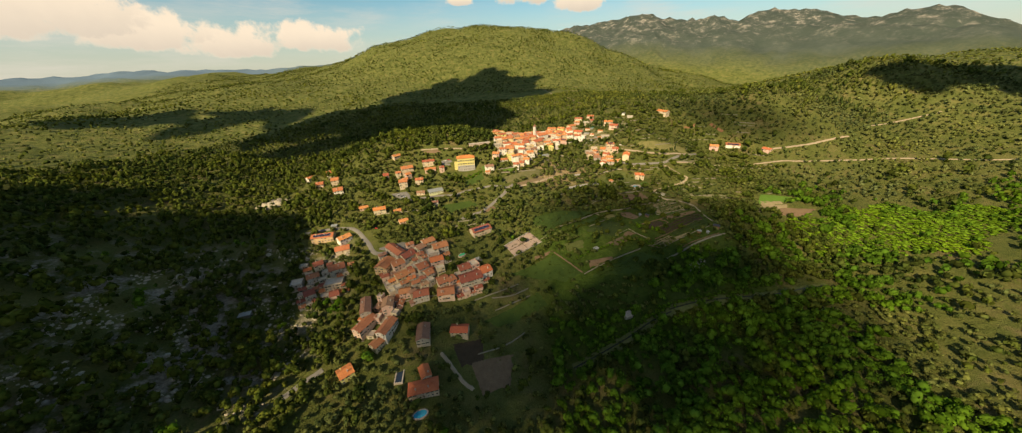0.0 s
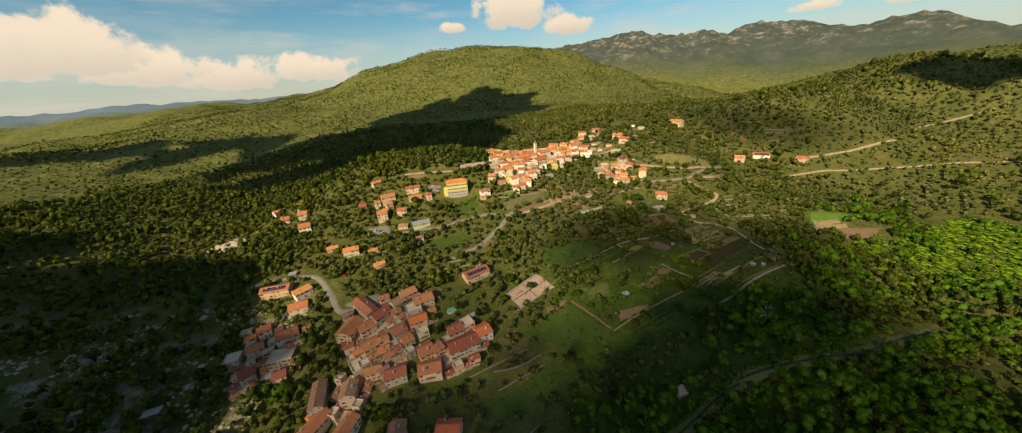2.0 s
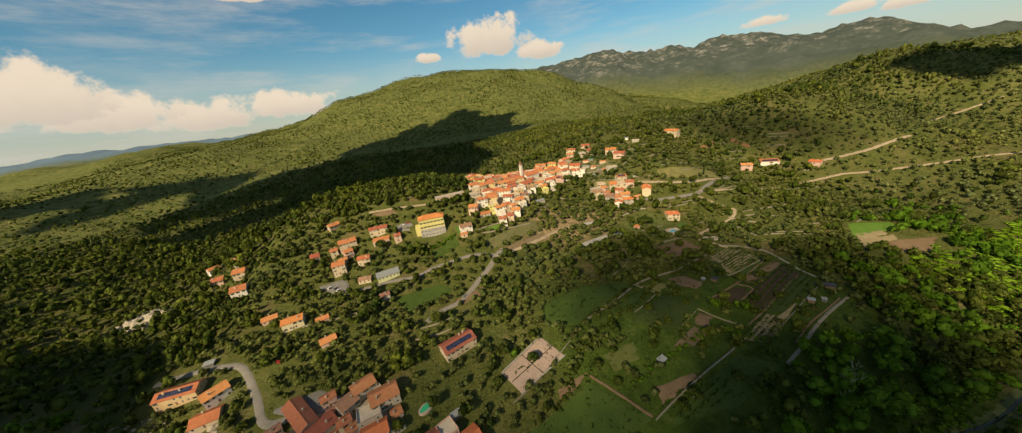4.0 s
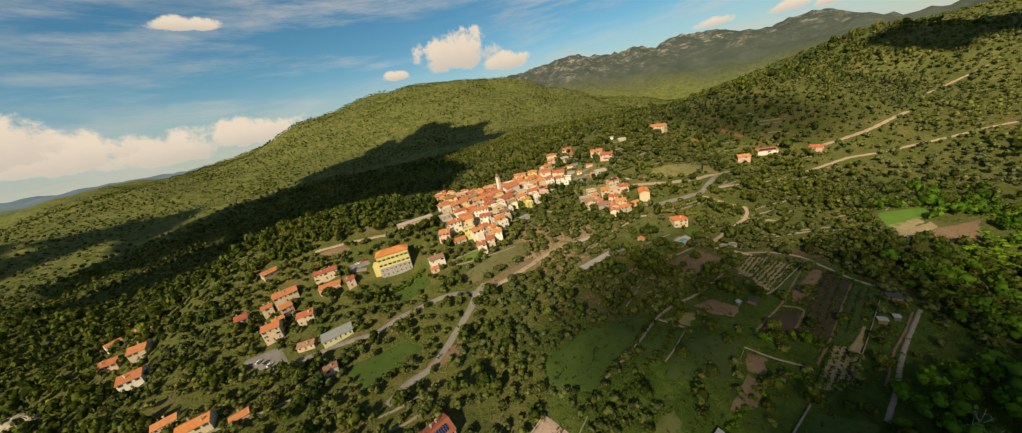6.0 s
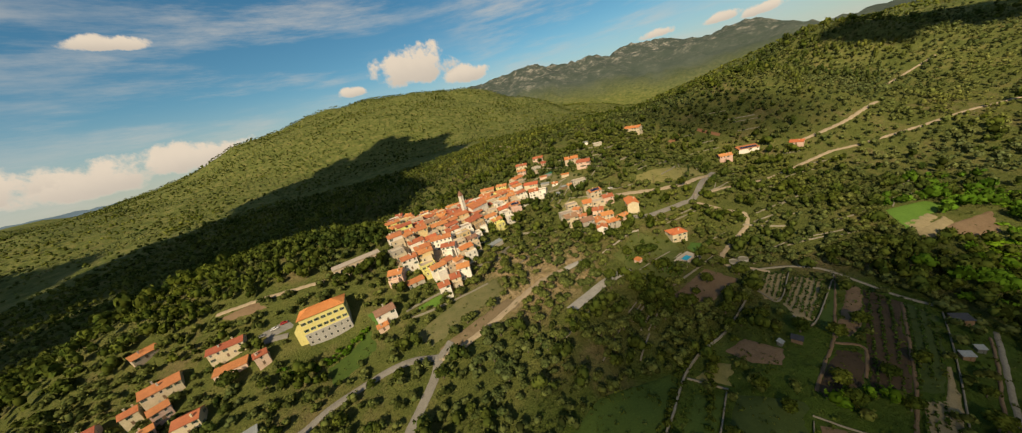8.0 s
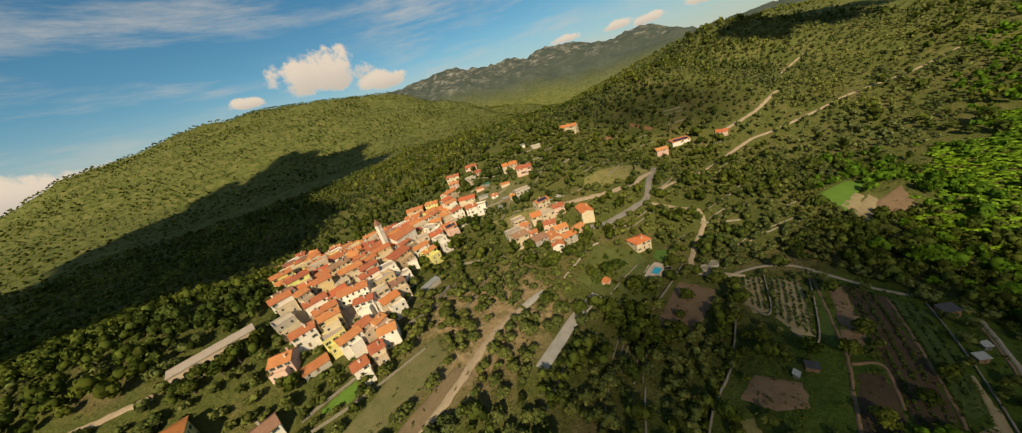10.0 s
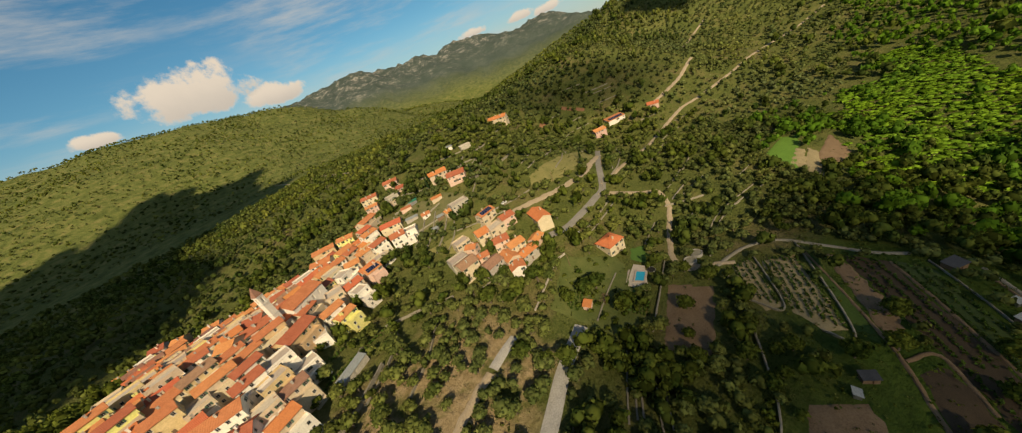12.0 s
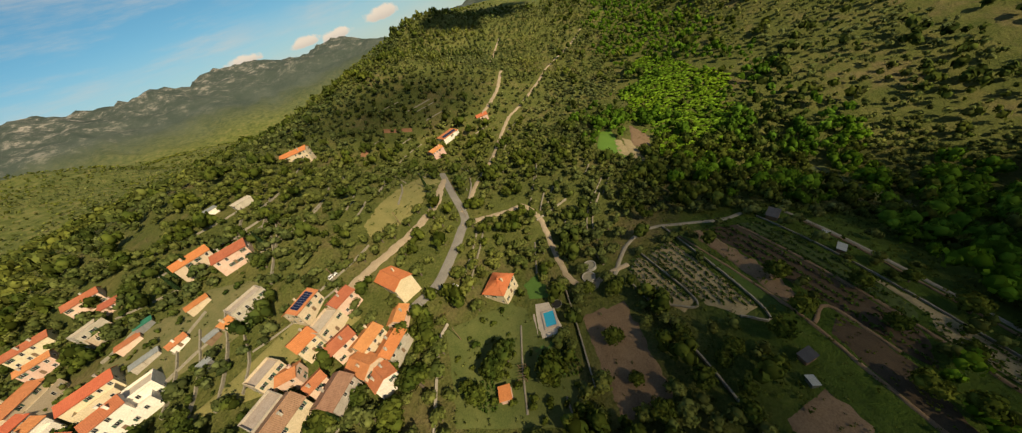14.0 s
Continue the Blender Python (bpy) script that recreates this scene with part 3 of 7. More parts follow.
# ---- roads, fields, walls and the stream ----
def smooth_line(pts, step):
    """Points along a soft curve through the given ones."""
    p = [np.array(q, float) for q in pts]
    p = [2 * p[0] - p[1]] + p + [2 * p[-1] - p[-2]]
    out = []
    for a, b, c, d in zip(p, p[1:], p[2:], p[3:]):
        n = max(2, int(np.linalg.norm(c - b) / step))
        for k in range(n):
            u = k / n
            out.append(0.5 * (2 * b + (c - a) * u + (2 * a - 5 * b + 4 * c - d) * u * u + (3 * b - a - 3 * c + d) * u ** 3))
    out.append(p[-2])
    return np.array(out)


def ribbon(pts, width, lift, step=2.0, cols=5, ragged=0.0):
    line = smooth_line(pts, step)
    d = np.gradient(line, axis=0)
    d /= np.linalg.norm(d, axis=1)[:, None]
    side = np.stack([-d[:, 1], d[:, 0]], -1)
    bm = bmesh.new()
    rows = []
    for n, (p, s) in enumerate(zip(line, side)):
        row = []
        for c in range(cols):
            w = (c / (cols - 1) - 0.5) * width
            if c in (0, cols - 1):
                w *= 1 + ragged * math.sin(n * 1.7 + c) * math.cos(n * 0.63)
            q = p + s * w
            row.append((q[0], q[1]))
        rows.append(row)
    a = np.array(rows)
    z = land(a[..., 0], a[..., 1])
    z = np.maximum(z, z.mean(1)[:, None] * 0.6 + z * 0.4) + lift
    vs = [[bm.verts.new((a[i, j, 0], a[i, j, 1], z[i, j] - (0.5 if j in (0, cols - 1) else 0))) for j in range(cols)] for i in range(len(a))]
    for i in range(len(a) - 1):
        for j in range(cols - 1):
            bm.faces.new((vs[i][j], vs[i][j + 1], vs[i + 1][j + 1], vs[i + 1][j]))
    for p in line:
        r = width / 2 + 1.5
        take(p[0] - r, p[0] + r, p[1] - r, p[1] + r, lambda gx, gy: np.hypot(gx - p[0], gy - p[1]) < r)
    return bm


def setting(name, bm, mat, label, category, smooth=True):
    ob = part(name, bm, mat, None, label, smooth)
    return tagged(ob, label, category, kind="structure")


ROAD_LOOK = {"asphalt": (ASPHALT, "grey asphalt lane winding through the valley", 0.0), "dirt": (DIRT, "pale dirt track between the olive groves", 0.25), "slab": (CONCRETE, "long grey concrete strip between the groves", 0.0), "gardenpath": (PLANTED["drysoil"], "trodden brown earth path between the garden plots", 0.3), "stonepath": (STONE, "pale stone path round the garden plots", 0.15)}


def road(kind, width, pts):
    mat, label, ragged = ROAD_LOOK[kind]
    setting("road", ribbon(pts, width, 0.45, ragged=ragged), mat, label, "road")


def field(kind, pts, label=""):
    """A patch of ground with its own cover, laid over the land."""
    bm = bmesh.new()
    bm.faces.new([bm.verts.new((x, y, 0)) for x, y in pts])
    bmesh.ops.triangulate(bm, faces=bm.faces[:])
    for _ in range(4):
        bmesh.ops.subdivide_edges(bm, edges=[e for e in bm.edges if e.calc_length() > 3.0], cuts=1, use_grid_fill=True)
        bmesh.ops.triangulate(bm, faces=bm.faces[:])
    border = {v for e in bm.edges if e.is_boundary for v in e.verts}
    co = np.array([v.co[:2] for v in bm.verts])
    wob = 0.8 * fbm(co[:, 0], co[:, 1], 9, 2)
    z = land(co[:, 0], co[:, 1])
    lift = 0.45 if kind in ("court", "terracing") else 0.28
    for v, h, w in zip(bm.verts, z, wob):
        v.co.z = h + lift
        if v in border:
            v.co.z -= 0.35
            if kind not in ("court", "lot", "terracing"):
                v.co.x, v.co.y = v.co.x + w, v.co.y - w
    xs, ys = [p[0] for p in pts], [p[1] for p in pts]
    take(min(xs), max(xs), min(ys), max(ys), lambda gx, gy: in_polygon(gx, gy, pts))
    if kind in ("meadow", "darkmeadow", "drygrass", "terrace", "lawn", "drysoil", "sand"):
        GRASSY.append((pts, 0.10 if kind in ("drysoil", "sand") else 0.32))
    names = {"court": ("pavement", "pinkish concrete slab court with low walls"), "lot": ("pavement", "worn grey asphalt parking lot"), "terracing": ("pavement", "cream paved terrace round the villa pool"), "lane": ("pavement", "stone-paved lanes between the village houses")}
    name, text = names.get(kind, ("field", {"meadow": "green meadow plot on the valley terrace", "darkmeadow": "rough dark grass strip between plots", "brightmeadow": "lush bright green grass plot", "drygrass": "yellowish dry grass slope", "redsoil": "bare red clay on a terrace cut", "soil": "dark freshly tilled soil plot", "drysoil": "bare dry brown soil plot", "sand": "bare pale sandy soil plot", "sandrows": "pale soil plot planted in rows", "terrace": "grassy terraced slope below the village", "lawn": "patchy garden lawn below the villa", "garden": "trimmed green lawn beside the pool"}.get(kind, "")))
    setting(name, bm, PLANTED[kind], text, name)


GRASSY = []


def dry_wall(thick, high, pts, mat=None, label="low dry-stone wall of grey field stones", name="garden_wall"):
    """A wall that follows the ground, with an uneven top."""
    line = smooth_line(pts, 1.5)
    d = np.gradient(line, axis=0)
    d /= np.linalg.norm(d, axis=1)[:, None]
    side = np.stack([-d[:, 1], d[:, 0]], -1)
    bm = bmesh.new()
    prev = None
    rng = random.Random(int(abs(line[0][0]) * 10))
    for p, s, h in zip(line, side, land(line[:, 0], line[:, 1])):
        a, b = p + s * thick / 2 * rng.uniform(0.85, 1.2), p - s * thick / 2 * rng.uniform(0.85, 1.2)
        top = h + high * rng.uniform(0.88, 1.1)
        ring = [bm.verts.new((a[0], a[1], h - 0.6)), bm.verts.new((a[0], a[1], top - 0.1)), bm.verts.new((p[0], p[1], top)), bm.verts.new((b[0], b[1], top - 0.1)), bm.verts.new((b[0], b[1], h - 0.6))]
        if prev:
            for k in range(4):
                bm.faces.new((prev[k], ring[k], ring[k + 1], prev[k + 1]))
        else:
            bm.faces.new(ring)
        prev = ring
    bm.faces.new(prev[::-1])
    bmesh.ops.recalc_face_normals(bm, faces=bm.faces[:])
    setting(name, bm, mat or STONE, label, "wall", False)


def river(width, pts):
    setting("riverbank", ribbon(pts, width + 1.0, 0.15, cols=7, ragged=0.6), mottled("grassy_gravel", (0.05, 0.095, 0.016), (0.16, 0.165, 0.065), 3.5, fine=10, bump=0.8), "grassy gravel bank along the stream", "riverbank")
    setting("water", ribbon(pts, width * 0.26, 0.30, cols=5, ragged=0.5), WATER, "dark shallow stream in the valley bottom", "water")


# ---- houses ----
def window_mesh(shuttered):
    """A moulded surround with a sill, panes sunk behind a cross bar and, on some, two open shutters; the wall's face is y = 0, outside is -y."""
    bm = bmesh.new()

    def quad(p, m):
        bm.faces.new([bm.verts.new(q) for q in p]).material_index = m

    def rail(x0, x1, z0, z1, y, m):
        """The front and the four edges of a flat piece that stands out to y."""
        f = [(x0, z0), (x1, z0), (x1, z1), (x0, z1)]
        quad([(px, y, pz) for px, pz in f], m)
        for (ax, az), (bx, bz) in zip(f, f[1:] + f[:1]):
            quad([(ax, y, az), (ax, 0.02, az), (bx, 0.02, bz), (bx, y, bz)], m)

    quad([(-0.5, 0.10, -0.7), (0.5, 0.10, -0.7), (0.5, 0.10, 0.7), (-0.5, 0.10, 0.7)], 0)
    quad([(-0.03, 0.06, -0.7), (0.03, 0.06, -0.7), (0.03, 0.06, 0.7), (-0.03, 0.06, 0.7)], 1)
    rail(-0.74, 0.74, -0.84, -0.7, -0.12, 1)
    rail(-0.62, 0.62, 0.7, 0.82, -0.05, 1)
    if shuttered:
        for sx in (-1, 1):
            rail(sx * 0.84 - 0.29, sx * 0.84 + 0.29, -0.7, 0.7, -0.07, 2)
    else:
        for sx in (-1, 1):
            rail(sx * 0.56 - 0.06, sx * 0.56 + 0.06, -0.7, 0.7, -0.05, 1)
    me = bpy.data.meshes.new("window")
    bm.to_mesh(me)
    bm.free()
    for m in (GLASS, FRAME, SHUTTER):
        me.materials.append(m)
    return me


def door_mesh():
    bm = bmesh.new()
    box(bm, -0.55, 0.55, -0.06, 0.05, 0, 2.1)
    for z in (0.15, 1.1):
        box(bm, -0.42, 0.42, -0.09, -0.06, z, z + 0.8)
    me = bpy.data.meshes.new("door")
    bm.to_mesh(me)
    me.materials.append(WOOD)
    return me


WINDOW, SHUTTERED, DOOR = window_mesh(False), window_mesh(True), door_mesh()


def facade(bm, a, b, z0, z1, holes, depth=0.22):
    """A wall face from a to b with recesses at holes: (along, z, half width, half height)."""
    a, b = Vector((*a, 0)), Vector((*b, 0))
    u = (b - a).normalized()
    n = Vector((u.y, -u.x, 0))
    length = (b - a).length
    xs = sorted({0.0, length, *(h[0] - h[2] for h in holes), *(h[0] + h[2] for h in holes)})
    zs = sorted({z0, z1, *(h[1] - h[3] for h in holes), *(h[1] + h[3] for h in holes)})
    at = {}

    def vert(x, z, back=0.0):
        key = (round(x, 4), round(z, 4), back)
        if key not in at:
            at[key] = bm.verts.new(a + u * x - n * back + Vector((0, 0, z)))
        return at[key]

    for x0, x1 in zip(xs, xs[1:]):
        for y0, y1 in zip(zs, zs[1:]):
            cx, cz = (x0 + x1) / 2, (y0 + y1) / 2
            if not any(abs(cx - h[0]) < h[2] and abs(cz - h[1]) < h[3] for h in holes):
                bm.faces.new((vert(x0, y0), vert(x1, y0), vert(x1, y1), vert(x0, y1)))
    for cx, cz, hw, hh in holes:
        f = [(cx - hw, cz - hh), (cx + hw, cz - hh), (cx + hw, cz + hh), (cx - hw, cz + hh)]
        bm.faces.new([vert(*q, depth) for q in f])
        for p, q in zip(f, f[1:] + f[:1]):
            bm.faces.new((vert(*p), vert(*q), vert(*q, depth), vert(*p, depth)))


def tile_slope(bm, e0, e1, r0, r1, pitch=0.45, swell=0.07, thick=0.2):
    """One roof slope of ribbed tiles from the eave e0-e1 up to the ridge r0-r1."""
    e0, e1, r0, r1 = (Vector(v) for v in (e0, e1, r0, r1))
    n = max(2, int((e1 - e0).length / pitch))
    up = (e1 - e0).cross(r0 - e0).normalized()
    if up.z < 0:
        up = -up
    low, high = [], []
    for k in range(2 * n + 1):
        f = k / (2 * n)
        s = swell if k % 2 else 0.0
        low.append(bm.verts.new(e0.lerp(e1, f) + up * s))
        high.append(bm.verts.new(r0.lerp(r1, f) + up * s))
    for k in range(2 * n):
        bm.faces.new((low[k], low[k + 1], high[k + 1], high[k]))
    under = [bm.verts.new(v - up * thick) for v in (e0, e1, r1, r0)]
    bm.faces.new(under[::-1])
    bm.faces.new([under[0], under[1]] + low[::-1])
    bm.faces.new((under[0], low[0], high[0], under[3]))
    bm.faces.new((under[1], under[2], high[-1], low[-1]))


COLOUR_WORD = {"cream": "cream plastered", "white": "white plastered", "ochre": "ochre plastered", "yellow": "yellow plastered", "pink": "faded pink plastered", "stone": "grey stone"}
ROOF_WORD = {"": "terracotta tile roof", "bright": "bright orange tile roof", "brown": "old brown tile roof", "pv": "solar-panelled tile roof"}
PLACE_WORD = {"village": "on the ridge", "lane": "above the village lane", "hamlet": "in the upper hamlet", "villa": "among olive groves", "middle": "below the wooded slope", "west": "on the western spur", "lowers": "beside the access road", "low": "in the lower hamlet"}
STOREYS = {1: "single-storey", 2: "two-storey", 3: "three-storey", 4: "four-storey"}


def openings(length, storeys, rng, blank=0.25):
    """Window places along a wall: distance from its start and height above the base."""
    out = []
    n = max(1, int((length - 1.2) / 2.7))
    for s in range(storeys):
        for k in range(n):
            if rng.random() > blank:
                out.append(((k + 0.5) * length / n, 3.0 * s + 1.75))
    return out


def solar_panels(house_ob, frame_m, rows, cols, w=1.0, h=1.6):
    bm = bmesh.new()
    box(bm, -w / 2 + 0.02, w / 2 - 0.02, -h / 2 + 0.02, h / 2 - 0.02, 0, 0.05, 0)
    for s in (-1, 1):
        box(bm, s * w / 2 - 0.03, s * w / 2 + 0.03, -h / 2, h / 2, -0.02, 0.07, 1)
    me = bpy.data.meshes.new("solar_panel")
    bm.to_mesh(me)
    bm.free()
    me.materials.append(PANEL)
    me.materials.append(METAL)
    for i in range(rows):
        for j in range(cols):
            p = part("solar_panel", me, None, house_ob, "dark blue solar panel" if i + j == 0 else "")
            p.matrix_local = frame_m @ pose((j - (cols - 1) / 2) * (w + 0.08), (i - (rows - 1) / 2) * (h + 0.06), 0)


HOUSE_NO = [0]
PLOTS = []


def house(x, y, rot, length, width, storeys, colour, roof, place, look_of="", name="house", floor_h=3.0, sink=0.0):
    sink += 0.9 if place in ("hamlet", "lane", "low", "village") else 0.3
    rng = random.Random(HOUSE_NO[0] * 7 + 3)
    HOUSE_NO[0] += 1
    L, W = length / 2, width / 2
    PLOTS.append((x, y, (length + width) / 4))
    c, s = math.cos(radians(rot)), math.sin(radians(rot))
    corners = [(x + c * u - s * v, y + s * u + c * v) for u, v in ((-L, -W), (L, -W), (L, W), (-L, W))]
    zc = ground_at(x, y) - sink
    low = min(ground_at(*q) for q in corners) - zc - 1.0
    flat = roof == "f"
    label = f"{COLOUR_WORD[colour]} {STOREYS[storeys]} house with {'flat terrace roof' if flat else ROOF_WORD[look_of]} {PLACE_WORD[place]}"
    if len(label.replace('-', ' ').split()) > 12:
        label = label[:label.rindex(PLACE_WORD[place])].strip()
    base = thing(name, pose(x, y, zc, 0, 0, rot), label, "house", {"village": "ridge village houses", "low": "lower hamlet houses", "hamlet": "upper hamlet houses"}.get(place, ""))
    eave = floor_h * storeys
    bm = bmesh.new()
    sides = [((-L, -W), (L, -W)), ((L, -W), (L, W)), ((L, W), (-L, W)), ((-L, W), (-L, -W))]
    spots = []
    for k, (a, b) in enumerate(sides):
        run = math.hypot(b[0] - a[0], b[1] - a[1])
        wins = openings(run, storeys, rng, 0.28 if k in (0, 3) else 0.6)
        if k == 0 and wins:
            wins = [w for w in wins if not (w[1] < 2 and abs(w[0] - run / 2) < 1.6)]
        facade(bm, a, b, low, eave, [(u, z, 0.5, 0.7) for u, z in wins])
        ang = math.degrees(math.atan2(b[1] - a[1], b[0] - a[0]))
        for u, z in wins:
            f = u / run
            spots.append((a[0] + (b[0] - a[0]) * f, a[1] + (b[1] - a[1]) * f, z, ang))
    rise = width * 0.21
    if roof == "g":
        for sx in (-1, 1):
            tri = [bm.verts.new(p) for p in ((sx * L, -W, eave), (sx * L, W, eave), (sx * L, 0, eave + rise))]
            bm.faces.new(tri if sx > 0 else tri[::-1])
    elif roof == "s":
        rise = width * 0.2
        bm.faces.new([bm.verts.new(p) for p in ((L, W, eave), (-L, W, eave), (-L, W, eave + rise), (L, W, eave + rise))])
        for sx in (-1, 1):
            tri = [bm.verts.new(p) for p in ((sx * L, -W, eave), (sx * L, W, eave), (sx * L, W, eave + rise))]
            bm.faces.new(tri if sx > 0 else tri[::-1])
    part("wall", bm, WALLS[colour], base)
    for k, (wx, wy, wz, ang) in enumerate(spots):
        w = part("window", SHUTTERED if rng.random() < 0.5 else WINDOW, None, base)
        w.matrix_local = pose(wx, wy, wz, 0, 0, ang)
    d = part("door", DOOR, None, base)
    d.matrix_local = pose(0, -W, max(low + 1.0, sink), 0, 0, 0)
    o = 0.45
    # lower hamlet roofs take the tiles darkened for shade
    tiles = TILES[look_of if look_of in TILES and look_of else "red" if place == "low" else ""]
    bm = bmesh.new()
    if roof == "g":
        drop = o * rise / W
        for sy in (-1, 1):
            tile_slope(bm, (-L - o, sy * (W + o), eave - drop + 0.12), (L + o, sy * (W + o), eave - drop + 0.12), (-L - o, 0, eave + rise + 0.12), (L + o, 0, eave + rise + 0.12))
        tube(bm, (-L - o, 0, eave + rise + 0.12), (L + o, 0, eave + rise + 0.12), 0.16, 0.16, 6)
        part("roof", bm, tiles, base)
    elif roof == "s":
        tile_slope(bm, (-L - o, -W - o, eave + 0.1), (L + o, -W - o, eave + 0.1), (-L - o, W + o, eave + rise + 0.2), (L + o, W + o, eave + rise + 0.2))
        part("roof", bm, tiles, base)
    elif roof == "h":
        rl = max(L - W, 0.3)
        ez, rz = eave + 0.02, eave + rise + 0.15
        E = [(-L - o, -W - o, ez), (L + o, -W - o, ez), (L + o, W + o, ez), (-L - o, W + o, ez)]
        R = [(-rl, 0, rz), (rl, 0, rz)]
        tile_slope(bm, E[0], E[1], R[0], R[1])
        tile_slope(bm, E[3], E[2], R[0], R[1])
        tile_slope(bm, E[1], E[2], R[1], Vector(R[1]) + Vector((0, 0.01, 0)))
        tile_slope(bm, E[0], E[3], R[0], Vector(R[0]) + Vector((0, 0.01, 0)))
        part("roof", bm, tiles, base)
    else:
        box(bm, -L, L, -W, W, eave, eave + 0.12)
        part("roof", bm, TERRACE_TOP, base, "flat paved roof terrace")
        bm = bmesh.new()
        for b in ((-L, L, -W, -W + 0.25), (-L, L, W - 0.25, W), (-L, -L + 0.25, -W + 0.25, W - 0.25), (L - 0.25, L, -W + 0.25, W - 0.25)):
            box(bm, *b, eave + 0.1, eave + 1.0)
        part("parapet", bm, WALLS[colour], base)
    if roof in "gh":
        for k in range(rng.choice((1, 1, 2))):
            cx, cy = rng.uniform(-0.6, 0.6) * L, rng.choice((-1, 1)) * rng.uniform(0.3, 0.6) * W
            bm = bmesh.new()
            box(bm, cx - 0.35, cx + 0.35, cy - 0.3, cy + 0.3, eave + 0.2, eave + rise + 0.7)
            box(bm, cx - 0.45, cx + 0.45, cy - 0.4, cy + 0.4, eave + rise + 0.7, eave + rise + 0.82)
            part("chimney", bm, WALLS["stone"] if rng.random() < 0.5 else WALLS[colour], base)
    if place == "village" and storeys > 1 and rng.random() < 0.75:
        top, deep = floor_h * (storeys - 1), rng.uniform(2.6, 4.6)
        x0, x1 = -L + rng.uniform(0.0, 0.3) * length, L - rng.uniform(0.0, 0.2) * length
        bm = bmesh.new()
        holes = openings(x1 - x0, storeys - 1, rng, 0.3)
        y0 = -W - deep
        facade(bm, (x0, y0), (x1, y0), low - 1.5, top + 0.95, [(u, z, 0.5, 0.7) for u, z in holes])
        box(bm, x0, x1, y0 + 0.24, -W - 0.02, low - 1.5, top)
        for px in (x0, x1 - 0.22):
            box(bm, px, px + 0.22, y0 + 0.24, -W - 0.02, top, top + 0.95)
        t = part("terrace", bm, WALLS[rng.choice(("white", "cream", colour))], base, "roof terrace with solid parapet")
        for u, z in holes:
            w = part("window", WINDOW, None, t)
            w.matrix_local = pose(x0 + u, y0, z, 0, 0, 0)
    if look_of == "pv":
        tilt = math.degrees(math.atan2(rise, W))
        solar_panels(base, pose(0, -W / 2, eave + rise / 2 + 0.32, tilt, 0, 0), 2, max(3, int(length / 1.3)))
    r = max(L, W) + 1.5
    take(x - r * 1.5, x + r * 1.5, y - r * 1.5, y + r * 1.5, lambda gx, gy: (np.abs((gx - x) * c + (gy - y) * s) < L + 1.5) & (np.abs(-(gx - x) * s + (gy - y) * c) < W + 1.5))
    return base


def infill(outline, rot, gap, colours, storeys, place, long=(8.5, 12.5), deep=(7.0, 8.6)):
    """Closes the gaps of a dense hamlet with more houses in rows."""
    rng = random.Random(len(outline) * 31 + int(rot))
    c, s = math.cos(radians(rot)), math.sin(radians(rot))
    mx, my = sum(p[0] for p in outline) / len(outline), sum(p[1] for p in outline) / len(outline)
    for v in np.arange(-120, 121, gap):
        u = -160 + rng.uniform(0, gap)
        while u < 160:
            length, width = rng.uniform(*long), rng.uniform(*deep)
            x, y = mx + c * u - s * v, my + s * u + c * v
            u += length * 0.9 + 0.4
            if not in_polygon(np.array(x), np.array(y), outline):
                continue
            if any(math.hypot(x - px, y - py) < 0.86 * (r + (length + width) / 4) for px, py, r in PLOTS):
                continue
            n = rng.choice(storeys)
            house(round(x, 1), round(y, 1), rot + rng.uniform(-7, 7), length, width, n, rng.choice(colours), "f" if rng.random() < 0.34 else "g", place, rng.choice(("", "", "", "bright", "brown")) if rng.random() > 0.13 else "")


def arch(bm, cx, y0, y1, z0, half, high, n=8):
    """A solid arch-headed niche front, as a dark opening's frame."""
    pts = [(cx - half, z0), (cx - half, z0 + high)] + [(cx - half * math.cos(math.pi * k / n), z0 + high + half * math.sin(math.pi * k / n)) for k in range(1, n)] + [(cx + half, z0 + high), (cx + half, z0)]
    f = [bm.verts.new((px, y0, pz)) for px, pz in pts]
    g = [bm.verts.new((px, y1, pz)) for px, pz in pts]
    bm.faces.new(f)
    bm.faces.new(g[::-1])
    for k in range(len(pts)):
        m = (k + 1) % len(pts)
        bm.faces.new((f[k], g[k], g[m], f[m]))


